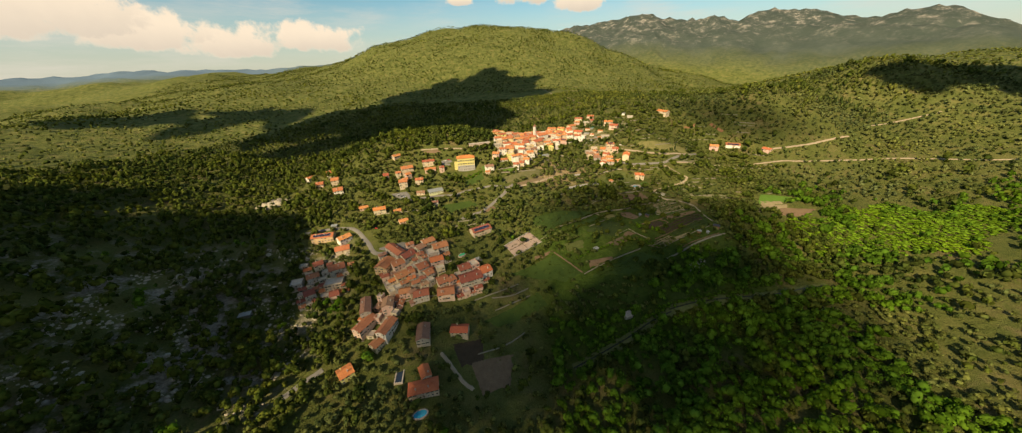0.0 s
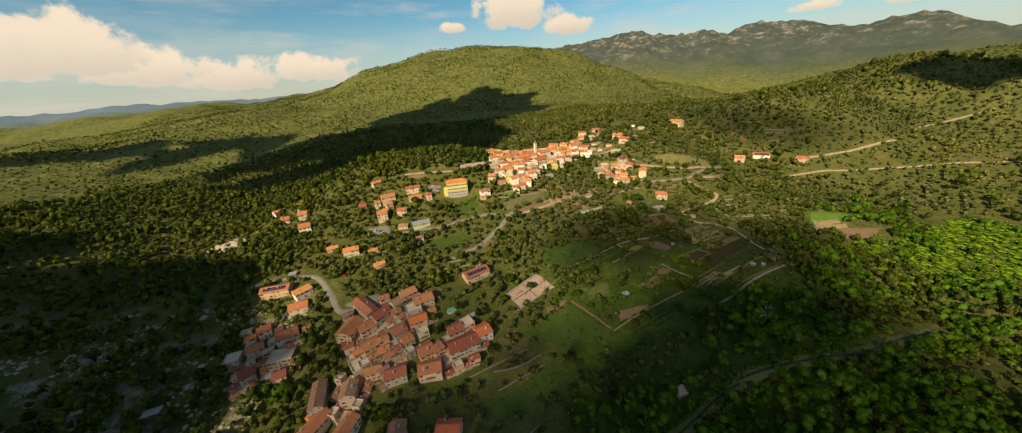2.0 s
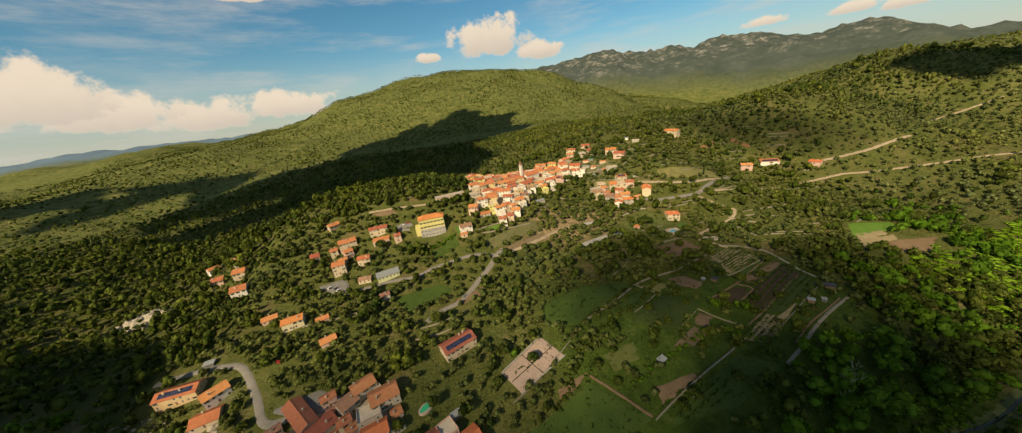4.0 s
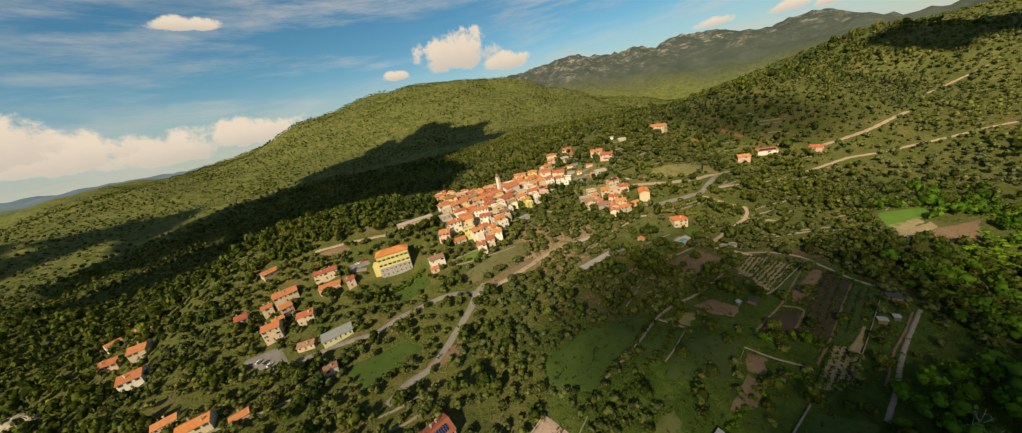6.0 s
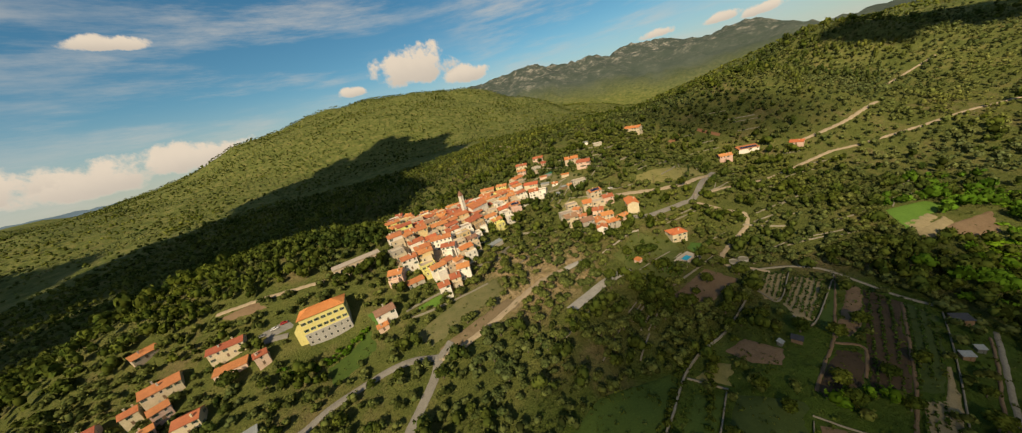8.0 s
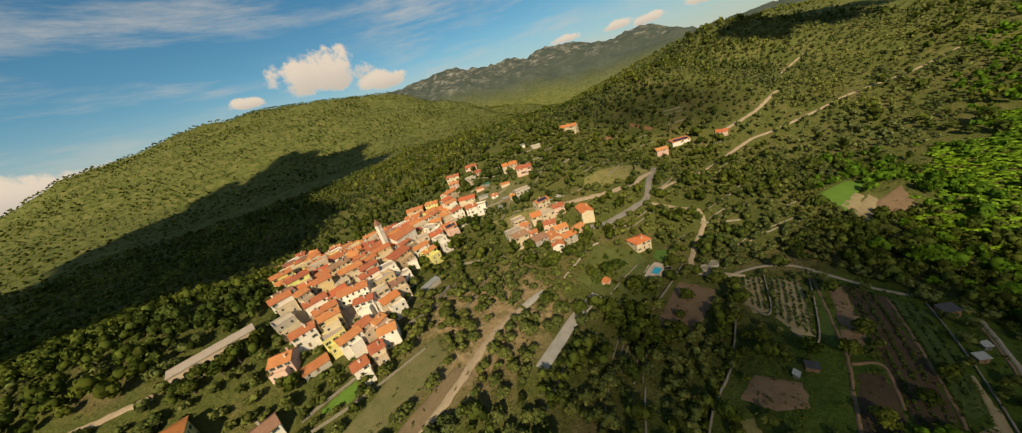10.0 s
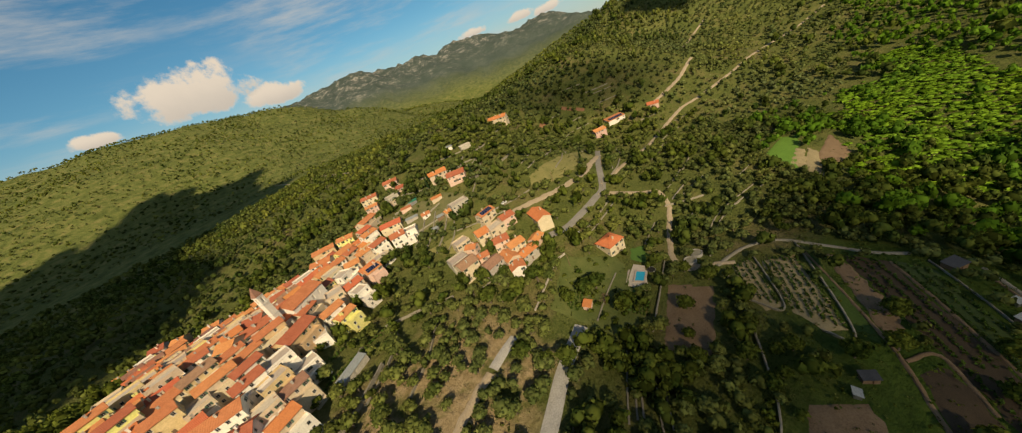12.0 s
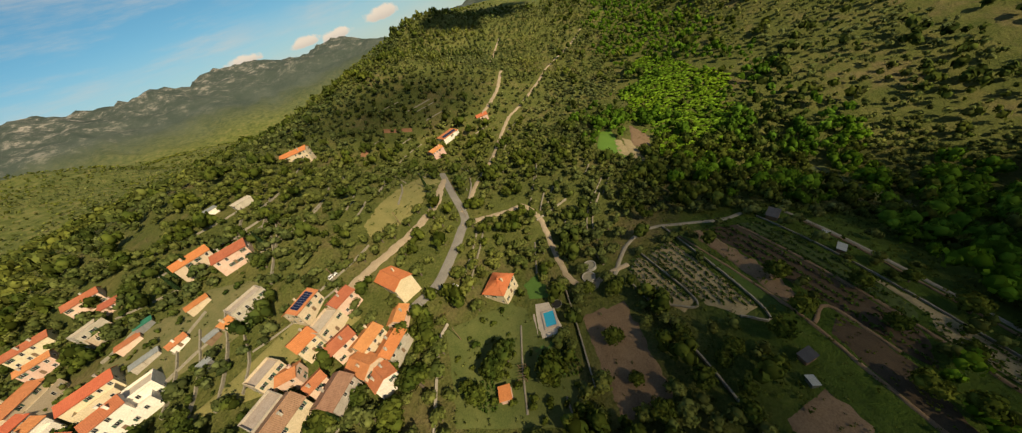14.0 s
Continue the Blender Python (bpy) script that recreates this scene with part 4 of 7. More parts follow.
def yellow_school():
    """The long four-storey building: yellow above, bare grey below, under a hipped roof."""
    x, y, rot, L, W = -60.4, 424.6, 9.0, 12.0, 6.0
    base = thing("school_building", pose(x, y, 64.5, 0, 0, rot), "long yellow four-storey building with grey base and orange hipped roof", "building")
    mid, eave = 9.2, 19.0
    for name, mat, z0, z1, rows, label in (("lower_wall", CONCRETE, -6.0, mid, (3.2, 7.0), "bare grey rendered base"), ("upper_wall", WALLS["yellow"], mid, eave, (11.4, 15.9), "")):
        bm = bmesh.new()
        for a, b, n in (((-L, -W), (L, -W), 7), ((L, -W), (L, W), 3), ((L, W), (-L, W), 7), ((-L, W), (-L, -W), 3)):
            run = math.hypot(b[0] - a[0], b[1] - a[1])
            holes = [((k + 0.5) * run / n, z, 0.55, 0.8) for z in rows for k in range(n)]
            facade(bm, a, b, z0, z1, holes)
            ang = math.degrees(math.atan2(b[1] - a[1], b[0] - a[0]))
            for u, z, _, _ in holes:
                f = u / run
                w = part("window", SHUTTERED if z > mid else WINDOW, None, base)
                w.matrix_local = pose(a[0] + (b[0] - a[0]) * f, a[1] + (b[1] - a[1]) * f, z, 0, 0, ang) @ Matrix.Diagonal((1.1, 1, 1.14, 1))
        part(name, bm, mat, base, label)
    bm = bmesh.new()
    box(bm, -L - 0.1, L + 0.1, -W - 0.1, W + 0.1, mid - 0.12, mid + 0.12)
    box(bm, -L - 0.35, L + 0.35, -W - 0.35, W + 0.35, eave, eave + 0.25)
    part("cornice", bm, FRAME, base, "pale cornice band")
    bm = bmesh.new()
    o, ez, rz, rl = 0.8, eave + 0.28, eave + 3.4, L - W
    E = [(-L - o, -W - o, ez), (L + o, -W - o, ez), (L + o, W + o, ez), (-L - o, W + o, ez)]
    tile_slope(bm, E[0], E[1], (-rl, 0, rz), (rl, 0, rz))
    tile_slope(bm, E[3], E[2], (-rl, 0, rz), (rl, 0, rz))
    tile_slope(bm, E[1], E[2], (rl, 0, rz), (rl, 0.01, rz))
    tile_slope(bm, E[0], E[3], (-rl, 0, rz), (-rl, 0.01, rz))
    part("roof", bm, TILES["bright"], base)
    bm = bmesh.new()
    facade(bm, (-L - 4.5, -W + 1.5), (-L, -W + 1.5), -6, 12.5, [(2.2, 5, 0.5, 0.7)])
    facade(bm, (-L - 4.5, W - 2), (-L - 4.5, -W + 1.5), -6, 12.5, [(2, 5, 0.5, 0.7), (4.5, 5, 0.5, 0.7)])
    bm.faces.new([bm.verts.new(p) for p in ((-L, W - 2, -6), (-L - 4.5, W - 2, -6), (-L - 4.5, W - 2, 12.5), (-L, W - 2, 12.5))])
    bm.faces.new([bm.verts.new(p) for p in ((-L - 4.5, -W + 1.5, 12.5), (-L, -W + 1.5, 12.5), (-L, W - 2, 12.5), (-L - 4.5, W - 2, 12.5))])
    part("side_wing", bm, WALLS["yellow"], base, "yellow flat-roofed side wing")
    take(x - 26, x + 20, y - 20, y + 14, lambda gx, gy: (np.abs(gx - x + 2) < 20) & (gy - y < 11) & (gy - y > -17))


def arcade_hall():
    x, y, rot, L, W = -42.0, 458.0, 17, 15.5, 4.0
    z = ground_at(x, y)
    base = thing("arcade_building", pose(x, y, z, 0, 0, rot), "long cream single-storey building with arched front and flat roof", "building")
    bm = bmesh.new()
    box(bm, -L, L, -W, W, -7, 5.2)
    part("wall", bm, WALLS["cream"], base)
    for k in range(9):
        cx = -L + (k + 0.5) * 2 * L / 9
        bm = bmesh.new()
        arch(bm, cx, -W - 0.03, -W + 0.02, 0.3, 1.05, 2.4)
        a = part("arched_window", bm, GLASS, base, "tall arched dark opening")
        bm = bmesh.new()
        box(bm, cx - 1.2, cx + 1.2, -W - 0.14, -W, 0.1, 0.3)
        part("sill", bm, FRAME, a)
    bm = bmesh.new()
    box(bm, -L - 0.4, L + 0.4, -W - 0.5, W + 0.4, 5.2, 5.55)
    part("roof", bm, TERRACE_TOP, base, "pale flat roof slab")
    take(x - 20, x + 20, y - 12, y + 12, lambda gx, gy: (np.abs(gx - x) < 17) & (np.abs(gy - y - (gx - x) * 0.3) < 6.5))


def church():
    x, y, rot = 45.0, 507.0, 33
    z = ground_at(x, y)
    base = thing("church", pose(x, y, z, 0, 0, rot), "cream village church with square bell tower and pointed roof", "church")
    bm = bmesh.new()
    r = 1.5
    holes = [(r, h, 0.6, 1.4) for h in (23.2,)]
    for a, b in (((-r, -r), (r, -r)), ((r, -r), (r, r)), ((r, r), (-r, r)), ((-r, r), (-r, -r))):
        facade(bm, a, b, -4, 25.6, holes, 0.5)
    tower = part("bell_tower", bm, WALLS["white"], base)
    for h in (14.0, 20.8, 25.6):
        bm = bmesh.new()
        box(bm, -1.7, 1.7, -1.7, 1.7, h - 0.18, h + 0.18)
        part("cornice", bm, FRAME, tower)
    bm = bmesh.new()
    tube(bm, (0, 0, 22.4), (0, 0, 23.6), 0.65, 0.3, 10)
    part("bell", bm, BELL, tower)
    bm = bmesh.new()
    top = bm.verts.new((0, 0, 30.8))
    ring = [bm.verts.new(p) for p in ((-1.75, -1.75, 25.8), (1.75, -1.75, 25.8), (1.75, 1.75, 25.8), (-1.75, 1.75, 25.8))]
    for k in range(4):
        bm.faces.new((ring[k], ring[(k + 1) % 4], top))
    bm.faces.new(ring[::-1])
    part("spire", bm, TILES["brown"], base, "low pyramid spire of old tiles")
    bm = bmesh.new()
    facade(bm, (4, -6), (24, -6), -6, 11, [(4 + 4 * k, 8, 0.6, 1.1) for k in range(4)], 0.4)
    facade(bm, (24, -6), (24, 6), -6, 11, [(6, 8, 1.1, 1.1), (6, 1.6, 0.9, 1.6)], 0.4)
    facade(bm, (24, 6), (4, 6), -6, 11, [], 0.4)
    facade(bm, (4, 6), (4, -6), -6, 11, [], 0.4)
    for sx in (4, 24):
        bm.faces.new([bm.verts.new(p) for p in ((sx, -6, 11), (sx, 6, 11), (sx, 0, 14.2))])
    part("nave", bm, WALLS["white"], base)
    bm = bmesh.new()
    for sy in (-1, 1):
        tile_slope(bm, (3.5, sy * 6.5, 10.9), (24.5, sy * 6.5, 10.9), (3.5, 0, 14.3), (24.5, 0, 14.3))
    part("roof", bm, TILES[""], base)


def green_hall():
    x, y = -97.0, 375.0
    base = thing("low_hall", pose(x, y, ground_at(x, y), 0, 0, 22), "pale green single-storey hall with grey sheet roof", "building")
    bm = bmesh.new()
    mat = mottled("pale_green_plaster", (0.46, 0.50, 0.26), (0.58, 0.60, 0.36), 3.0)
    for a, b in (((-9, -4), (9, -4)), ((9, -4), (9, 4)), ((9, 4), (-9, 4)), ((-9, 4), (-9, -4))):
        run = math.hypot(b[0] - a[0], b[1] - a[1])
        n = int(run / 3)
        wins = [((k + 0.5) * run / n, 1.9, 0.5, 0.7) for k in range(n)]
        facade(bm, a, b, -3, 3.6, wins)
        ang = math.degrees(math.atan2(b[1] - a[1], b[0] - a[0]))
        for u, z, _, _ in wins:
            part("window", WINDOW, None, base).matrix_local = pose(a[0] + (b[0] - a[0]) * u / run, a[1] + (b[1] - a[1]) * u / run, z, 0, 0, ang)
    part("wall", bm, mat, base)
    bm = bmesh.new()
    tile_slope(bm, (-9.6, -4.6, 3.6), (9.6, -4.6, 3.6), (-9.6, 4.6, 4.8), (9.6, 4.6, 4.8), 0.9, 0.05)
    part("roof", bm, LIGHT_ROOF, base, "ribbed grey sheet roof")
    take(x - 12, x + 12, y - 8, y + 8, lambda gx, gy: np.hypot(gx - x, gy - y) < 11)


def shed(x, y, rot, L, W, h, roof_mat, wall_mat, label):
    base = thing("shed", pose(x, y, ground_at(x, y), 0, 0, rot), label, "shed")
    bm = bmesh.new()
    facade(bm, (-L / 2, -W / 2), (L / 2, -W / 2), -1, h, [(L / 2, 1.0, 0.5, 0.95)])
    facade(bm, (L / 2, -W / 2), (L / 2, W / 2), -1, h, [])
    facade(bm, (L / 2, W / 2), (-L / 2, W / 2), -1, h, [])
    facade(bm, (-L / 2, W / 2), (-L / 2, -W / 2), -1, h, [])
    part("wall", bm, wall_mat, base)
    bm = bmesh.new()
    tile_slope(bm, (-L / 2 - 0.3, -W / 2 - 0.3, h), (L / 2 + 0.3, -W / 2 - 0.3, h), (-L / 2 - 0.3, W / 2 + 0.3, h + 0.7), (L / 2 + 0.3, W / 2 + 0.3, h + 0.7), 0.5, 0.04, 0.1)
    part("roof", bm, roof_mat, base)
    take(x - L, x + L, y - L, y + L, lambda gx, gy: np.hypot(gx - x, gy - y) < L / 2 + 1)


def swimming_pool(x, y, rot, L, W, water, label, oval=False, level=None):
    base = thing("swimming_pool", pose(x, y, ground_at(x, y) + 0.62 if level is None else level, 0, 0, rot), label, "pool")
    bm = bmesh.new()
    n = 20 if oval else 4
    ang = [2 * math.pi * k / n + (0 if oval else math.pi / 4) for k in range(n)]
    r = 1.0 if oval else math.sqrt(2)
    inner = [(r * math.cos(a) * L / 2, r * math.sin(a) * W / 2) for a in ang]
    outer = [(px * (1 + 1.6 / L), py * (1 + 1.6 / W)) for px, py in inner]
    vi, vo, vb, vl = ([bm.verts.new((px, py, z)) for px, py in ring] for ring, z in ((inner, 0.1), (outer, 0.1), (outer, -1.5), (inner, -0.25)))
    for k in range(n):
        m = (k + 1) % n
        bm.faces.new((vi[k], vo[k], vo[m], vi[m]))
        bm.faces.new((vo[k], vb[k], vb[m], vo[m]))
        bm.faces.new((vl[k], vi[k], vi[m], vl[m]))
    part("pool_rim", bm, TERRACE_TOP, base, "pale stone pool edging")
    bm = bmesh.new()
    bm.faces.new([bm.verts.new((px, py, -0.08)) for px, py in inner])
    part("pool_water", bm, water, base)
    take(x - L, x + L, y - L, y + L, lambda gx, gy: np.hypot(gx - x, gy - y) < L / 2 + 1.5)


def round_tank(x, y, r):
    base = thing("water_tank", pose(x, y, ground_at(x, y), 0, 0, 0), "round grey concrete irrigation tank", "water tank", "round irrigation tanks")
    bm = bmesh.new()
    tube(bm, (0, 0, -1), (0, 0, 1.4), r, r, 24, False)
    tube(bm, (0, 0, 0.5), (0, 0, 1.4), r - 0.3, r - 0.3, 24, False)
    a = [bm.verts.new((q * math.cos(k * math.pi / 12), q * math.sin(k * math.pi / 12), 1.4)) for q in (r, r - 0.3) for k in range(24)]
    for k in range(24):
        bm.faces.new((a[k], a[(k + 1) % 24], a[24 + (k + 1) % 24], a[24 + k]))
    part("tank_wall", bm, CONCRETE, base)
    bm = bmesh.new()
    bm.faces.new([bm.verts.new(((r - 0.3) * math.cos(k * math.pi / 12), (r - 0.3) * math.sin(k * math.pi / 12), 0.9)) for k in range(24)])
    part("tank_water", bm, mottled("greenish_tank_water", (0.20, 0.19, 0.14), (0.30, 0.28, 0.22), 2.0, rough=0.3, bump=0), base)
    take(x - 5, x + 5, y - 5, y + 5, lambda gx, gy: np.hypot(gx - x, gy - y) < r + 1)


def trampoline(x, y):
    base = thing("trampoline", pose(x, y, ground_at(x, y), 0, 0, 0), "round black garden trampoline on a lawn", "trampoline")
    bm = bmesh.new()
    bm.faces.new([bm.verts.new((1.9 * math.cos(k * math.pi / 10), 1.9 * math.sin(k * math.pi / 10), 0.9)) for k in range(20)])
    part("mat", bm, RUBBER, base)
    bm = bmesh.new()
    for k in range(20):
        a, b = k * math.pi / 10, (k + 1) * math.pi / 10
        tube(bm, (2.05 * math.cos(a), 2.05 * math.sin(a), 0.9), (2.05 * math.cos(b), 2.05 * math.sin(b), 0.9), 0.09, 0.09, 5)
    part("ring", bm, METAL, base)
    for k in range(6):
        a = k * math.pi / 3
        bm = bmesh.new()
        tube(bm, (2.05 * math.cos(a), 2.05 * math.sin(a), 0.9), (2.05 * math.cos(a), 2.05 * math.sin(a), -0.4), 0.05, 0.05, 5)
        part("leg", bm, METAL, base)


def car_template(paint):
    """A small hatchback: shaped body, glazed cabin, wheels, lamps."""
    word = {"white": "white", "red": "red", "grey": "silver grey", "dark": "dark", "blue": "dark blue"}[paint]
    base = thing("parked_car", pose(0, 0, -60, 0, 0, 0), f"small {word} hatchback car parked on the asphalt", "car", "parked cars")
    prof = [(-2.0, 0.35), (-2.0, 0.85), (-1.7, 0.95), (-1.1, 1.0), (1.2, 1.0), (1.85, 0.82), (2.05, 0.6), (2.05, 0.35)]
    bm = bmesh.new()
    sides = [[bm.verts.new((px, sy * (0.85 if 0.4 < pz < 0.96 else 0.78), pz)) for px, pz in prof] for sy in (-1, 1)]
    bm.faces.new(sides[0])
    bm.faces.new(sides[1][::-1])
    for k in range(len(prof)):
        m = (k + 1) % len(prof)
        bm.faces.new((sides[0][m], sides[0][k], sides[1][k], sides[1][m]))
    part("body", bm, PAINT[paint], base)
    bm = bmesh.new()
    lo = [(-1.75, 0.96), (1.15, 0.98)]
    hi = [(-1.35, 1.45), (0.45, 1.45)]
    v = [bm.verts.new((px, sy * w, pz)) for sy in (-1, 1) for (px, pz), w in ((lo[0], 0.76), (lo[1], 0.76), (hi[1], 0.62), (hi[0], 0.62))]
    for q in ((0, 1, 2, 3), (7, 6, 5, 4), (1, 5, 6, 2), (4, 0, 3, 7)):
        bm.faces.new([v[i] for i in q])
    part("glazing", bm, GLASS, base)
    bm = bmesh.new()
    box(bm, -1.38, 0.48, -0.63, 0.63, 1.44, 1.5)
    part("roof_panel", bm, PAINT[paint], base)
    for px in (-1.25, 1.3):
        for sy in (-1, 1):
            bm = bmesh.new()
            tube(bm, (px, sy * 0.66, 0.31), (px, sy * 0.86, 0.31), 0.31, 0.31, 12)
            w = part("wheel", bm, RUBBER, base)
            bm = bmesh.new()
            tube(bm, (px, sy * 0.8, 0.31), (px, sy * 0.88, 0.31), 0.17, 0.17, 8)
            part("rim", bm, CHROME, w)
    for sy in (-1, 1):
        bm = bmesh.new()
        box(bm, 1.98, 2.08, sy * 0.6 - 0.15, sy * 0.6 + 0.15, 0.62, 0.76)
        part("headlight", bm, LAMP_GLASS, base)
    return base


def utility_pole(x, y, h=8.0):
    base = thing("utility_pole", pose(x, y, ground_at(x, y), 0, 0, 20), "slim grey wooden utility pole with a crossbar", "pole", "utility poles")
    bm = bmesh.new()
    tube(bm, (0, 0, -0.8), (0, 0, h), 0.16, 0.1, 7)
    part("post", bm, WOOD, base)
    bm = bmesh.new()
    box(bm, -0.9, 0.9, -0.06, 0.06, h - 0.7, h - 0.55)
    part("crossbar", bm, WOOD, base)


def pergola(x, y, rot, L, W):
    base = thing("pergola", pose(x, y, ground_at(x, y), 0, 0, rot), "wooden pergola frame in a garden", "pergola")
    for px in (-L / 2, L / 2):
        for py in (-W / 2, W / 2):
            bm = bmesh.new()
            box(bm, px - 0.08, px + 0.08, py - 0.08, py + 0.08, -1.0, 2.4)
            part("post", bm, WOOD, base)
    n = max(3, int(L / 0.8))
    for k in range(n):
        px = -L / 2 + k * L / (n - 1)
        bm = bmesh.new()
        box(bm, px - 0.05, px + 0.05, -W / 2 - 0.3, W / 2 + 0.3, 2.4, 2.52)
        part("slat", bm, WOOD, base)


# ---- plants ----
def ico():
    f = (1 + math.sqrt(5)) / 2
    v = np.array([(-1, f, 0), (1, f, 0), (-1, -f, 0), (1, -f, 0), (0, -1, f), (0, 1, f), (0, -1, -f), (0, 1, -f), (f, 0, -1), (f, 0, 1), (-f, 0, -1), (-f, 0, 1)]) / math.sqrt(1 + f * f)
    t = np.array([(0, 11, 5), (0, 5, 1), (0, 1, 7), (0, 7, 10), (0, 10, 11), (1, 5, 9), (5, 11, 4), (11, 10, 2), (10, 7, 6), (7, 1, 8), (3, 9, 4), (3, 4, 2), (3, 2, 6), (3, 6, 8), (3, 8, 9), (4, 9, 5), (2, 4, 11), (6, 2, 10), (8, 6, 7), (9, 8, 1)])
    return v, t


def crown(seed, leaves, lobes, size, tall=0.75, core=True):
    """A crown of leaf clumps round several lobes: about 2 units wide, its foot at z = 0."""
    rng = np.random.default_rng(seed)
    V, T, n = [], [], 0
    centres = []
    for k in range(lobes):
        a = 2 * math.pi * (k + rng.uniform(-0.3, 0.3)) / max(1, lobes - 1)
        d = 0.0 if k == 0 else rng.uniform(0.36, 0.58)
        centres.append((d * math.cos(a), d * math.sin(a), tall * (1.05 if k == 0 else rng.uniform(0.7, 1.0)), rng.uniform(0.42, 0.58) if k else 0.62))
    iv, it = ico()
    if core:
        for cx, cy, cz, r in centres:
            wob = rng.uniform(0.72, 0.95, (12, 1))
            V.append(iv * wob * r * np.array((1, 1, tall)) + (cx, cy, cz))
            T.append(it + n)
            n += 12
    which = rng.integers(0, lobes, leaves)
    for w in which:
        cx, cy, cz, r = centres[w]
        d = rng.normal(size=3)
        d[2] = d[2] * 0.8 + 0.35
        d /= np.linalg.norm(d)
        p = np.array((cx, cy, cz)) + d * r * rng.uniform(0.82, 1.12) * np.array((1, 1, tall))
        nrm = d + rng.normal(size=3) * 0.45
        nrm /= np.linalg.norm(nrm)
        a = np.cross(nrm, rng.normal(size=3))
        a /= np.linalg.norm(a)
        b = np.cross(nrm, a)
        s = size * rng.uniform(0.6, 1.35)
        V.append(np.array([p + a * s, p + b * s * rng.uniform(0.5, 0.9), p - a * s * rng.uniform(0.6, 1), p - b * s * rng.uniform(0.5, 0.9)]))
        T.append(np.array([(0, 1, 2), (0, 2, 3)]) + n)
        n += 4
    return np.concatenate(V), np.concatenate(T)


def spire_crown(seed, leaves):
    rng = np.random.default_rng(seed)
    V, T, n = [], [], 0
    iv, it = ico()
    for k in range(5):
        V.append(iv * (0.75 - 0.13 * k, 0.75 - 0.13 * k, 1.2) + (0, 0, 1.2 + 1.4 * k))
        T.append(it + n)
        n += 12
    for k in range(leaves):
        h = rng.uniform(0.05, 1)
        r = 0.95 * (1 - h) ** 0.7 * min(1, h * 8)
        a = rng.uniform(0, 2 * math.pi)
        p = np.array((r * math.cos(a), r * math.sin(a), 0.4 + 7.6 * h))
        d = np.array((math.cos(a), math.sin(a), 0.6))
        u = np.cross(d, (0, 0, 1))
        s = rng.uniform(0.25, 0.45)
        V.append(np.array([p + u * s, p + d * s * 0.5 + (0, 0, s), p - u * s, p - (0, 0, s)]))
        T.append(np.array([(0, 1, 2), (0, 2, 3)]) + n)
        n += 4
    return np.concatenate(V), np.concatenate(T)


def tree_template(name, label, mat, seed, leaves, radius, trunk, tall):
    base = thing(name, pose(0, 0, -80, 0, 0, 0), label, "tree", name.replace("_", " ") + "s")
    rng = random.Random(seed)
    bm = bmesh.new()
    tube(bm, (0, 0, -0.6), (0.1, 0.05, trunk), 0.09 * radius + 0.06, 0.06 * radius + 0.04, 7)
    for k in range(4):
        a = k * 1.57 + rng.uniform(-0.4, 0.4)
        tube(bm, (0.1, 0.05, trunk * 0.85), (radius * 0.5 * math.cos(a), radius * 0.5 * math.sin(a), trunk + radius * tall * 0.8), 0.05 * radius, 0.02 * radius, 5)
    part("trunk", bm, BARK, base)
    v, t = crown(seed, leaves, 6, 0.17, tall)
    part("crown", raw_mesh("crown", v * radius + (0, 0, trunk * 0.75), t, mat), None, base)
    return base


def cypress_template():
    base = thing("cypress_tree", pose(0, 0, -80, 0, 0, 0), "tall narrow dark green cypress tree", "tree", "cypress trees")
    bm = bmesh.new()
    tube(bm, (0, 0, -0.6), (0, 0, 1.2), 0.22, 0.18, 7)
    part("trunk", bm, BARK, base)
    v, t = spire_crown(5, 170)
    part("crown", raw_mesh("crown", v * (1.1, 1.1, 1.25), t, CYPRESS), None, base)
    return base


def plant_wood(name, label, mat, pos, radius, kinds, seed, squash=1.0):
    """Joins many trees into one object. pos: n x 2; radius: n; kinds: crowns to choose from."""
    rng = np.random.default_rng(seed)
    z = land(pos[:, 0], pos[:, 1])
    VV, TT, n = [], [], 0
    pick = rng.integers(0, len(kinds), len(pos))
    for k, (v, t) in enumerate(kinds):
        sel = np.where(pick == k)[0]
        if not len(sel):
            continue
        a = rng.uniform(0, 2 * math.pi, len(sel))
        r = radius[sel]
        c, s = np.cos(a)[:, None], np.sin(a)[:, None]
        x = (v[None, :, 0] * c - v[None, :, 1] * s) * r[:, None] + pos[sel, 0][:, None]
        y = (v[None, :, 0] * s + v[None, :, 1] * c) * r[:, None] + pos[sel, 1][:, None]
        h = v[None, :, 2] * (r * squash * rng.uniform(0.85, 1.3, len(sel)))[:, None] + z[sel][:, None] + 0.12 * r[:, None]
        VV.append(np.stack([x, y, h], -1).reshape(-1, 3))
        TT.append((t[None] + (np.arange(len(sel)) * len(v))[:, None, None]).reshape(-1, 3) + n)
        n += len(sel) * len(v)
    ob = new(name, raw_mesh(name, np.concatenate(VV), np.concatenate(TT), mat))
    return tagged(ob, label, "trees", kind="stuff")


def scatter(rng, x0, x1, y0, y1, gap):
    """Loosely even places."""
    gx, gy = np.meshgrid(np.arange(x0, x1, gap), np.arange(y0, y1, gap))
    p = np.stack([gx.ravel(), gy.ravel()], -1)
    return p + rng.uniform(-0.48, 0.48, p.shape) * gap


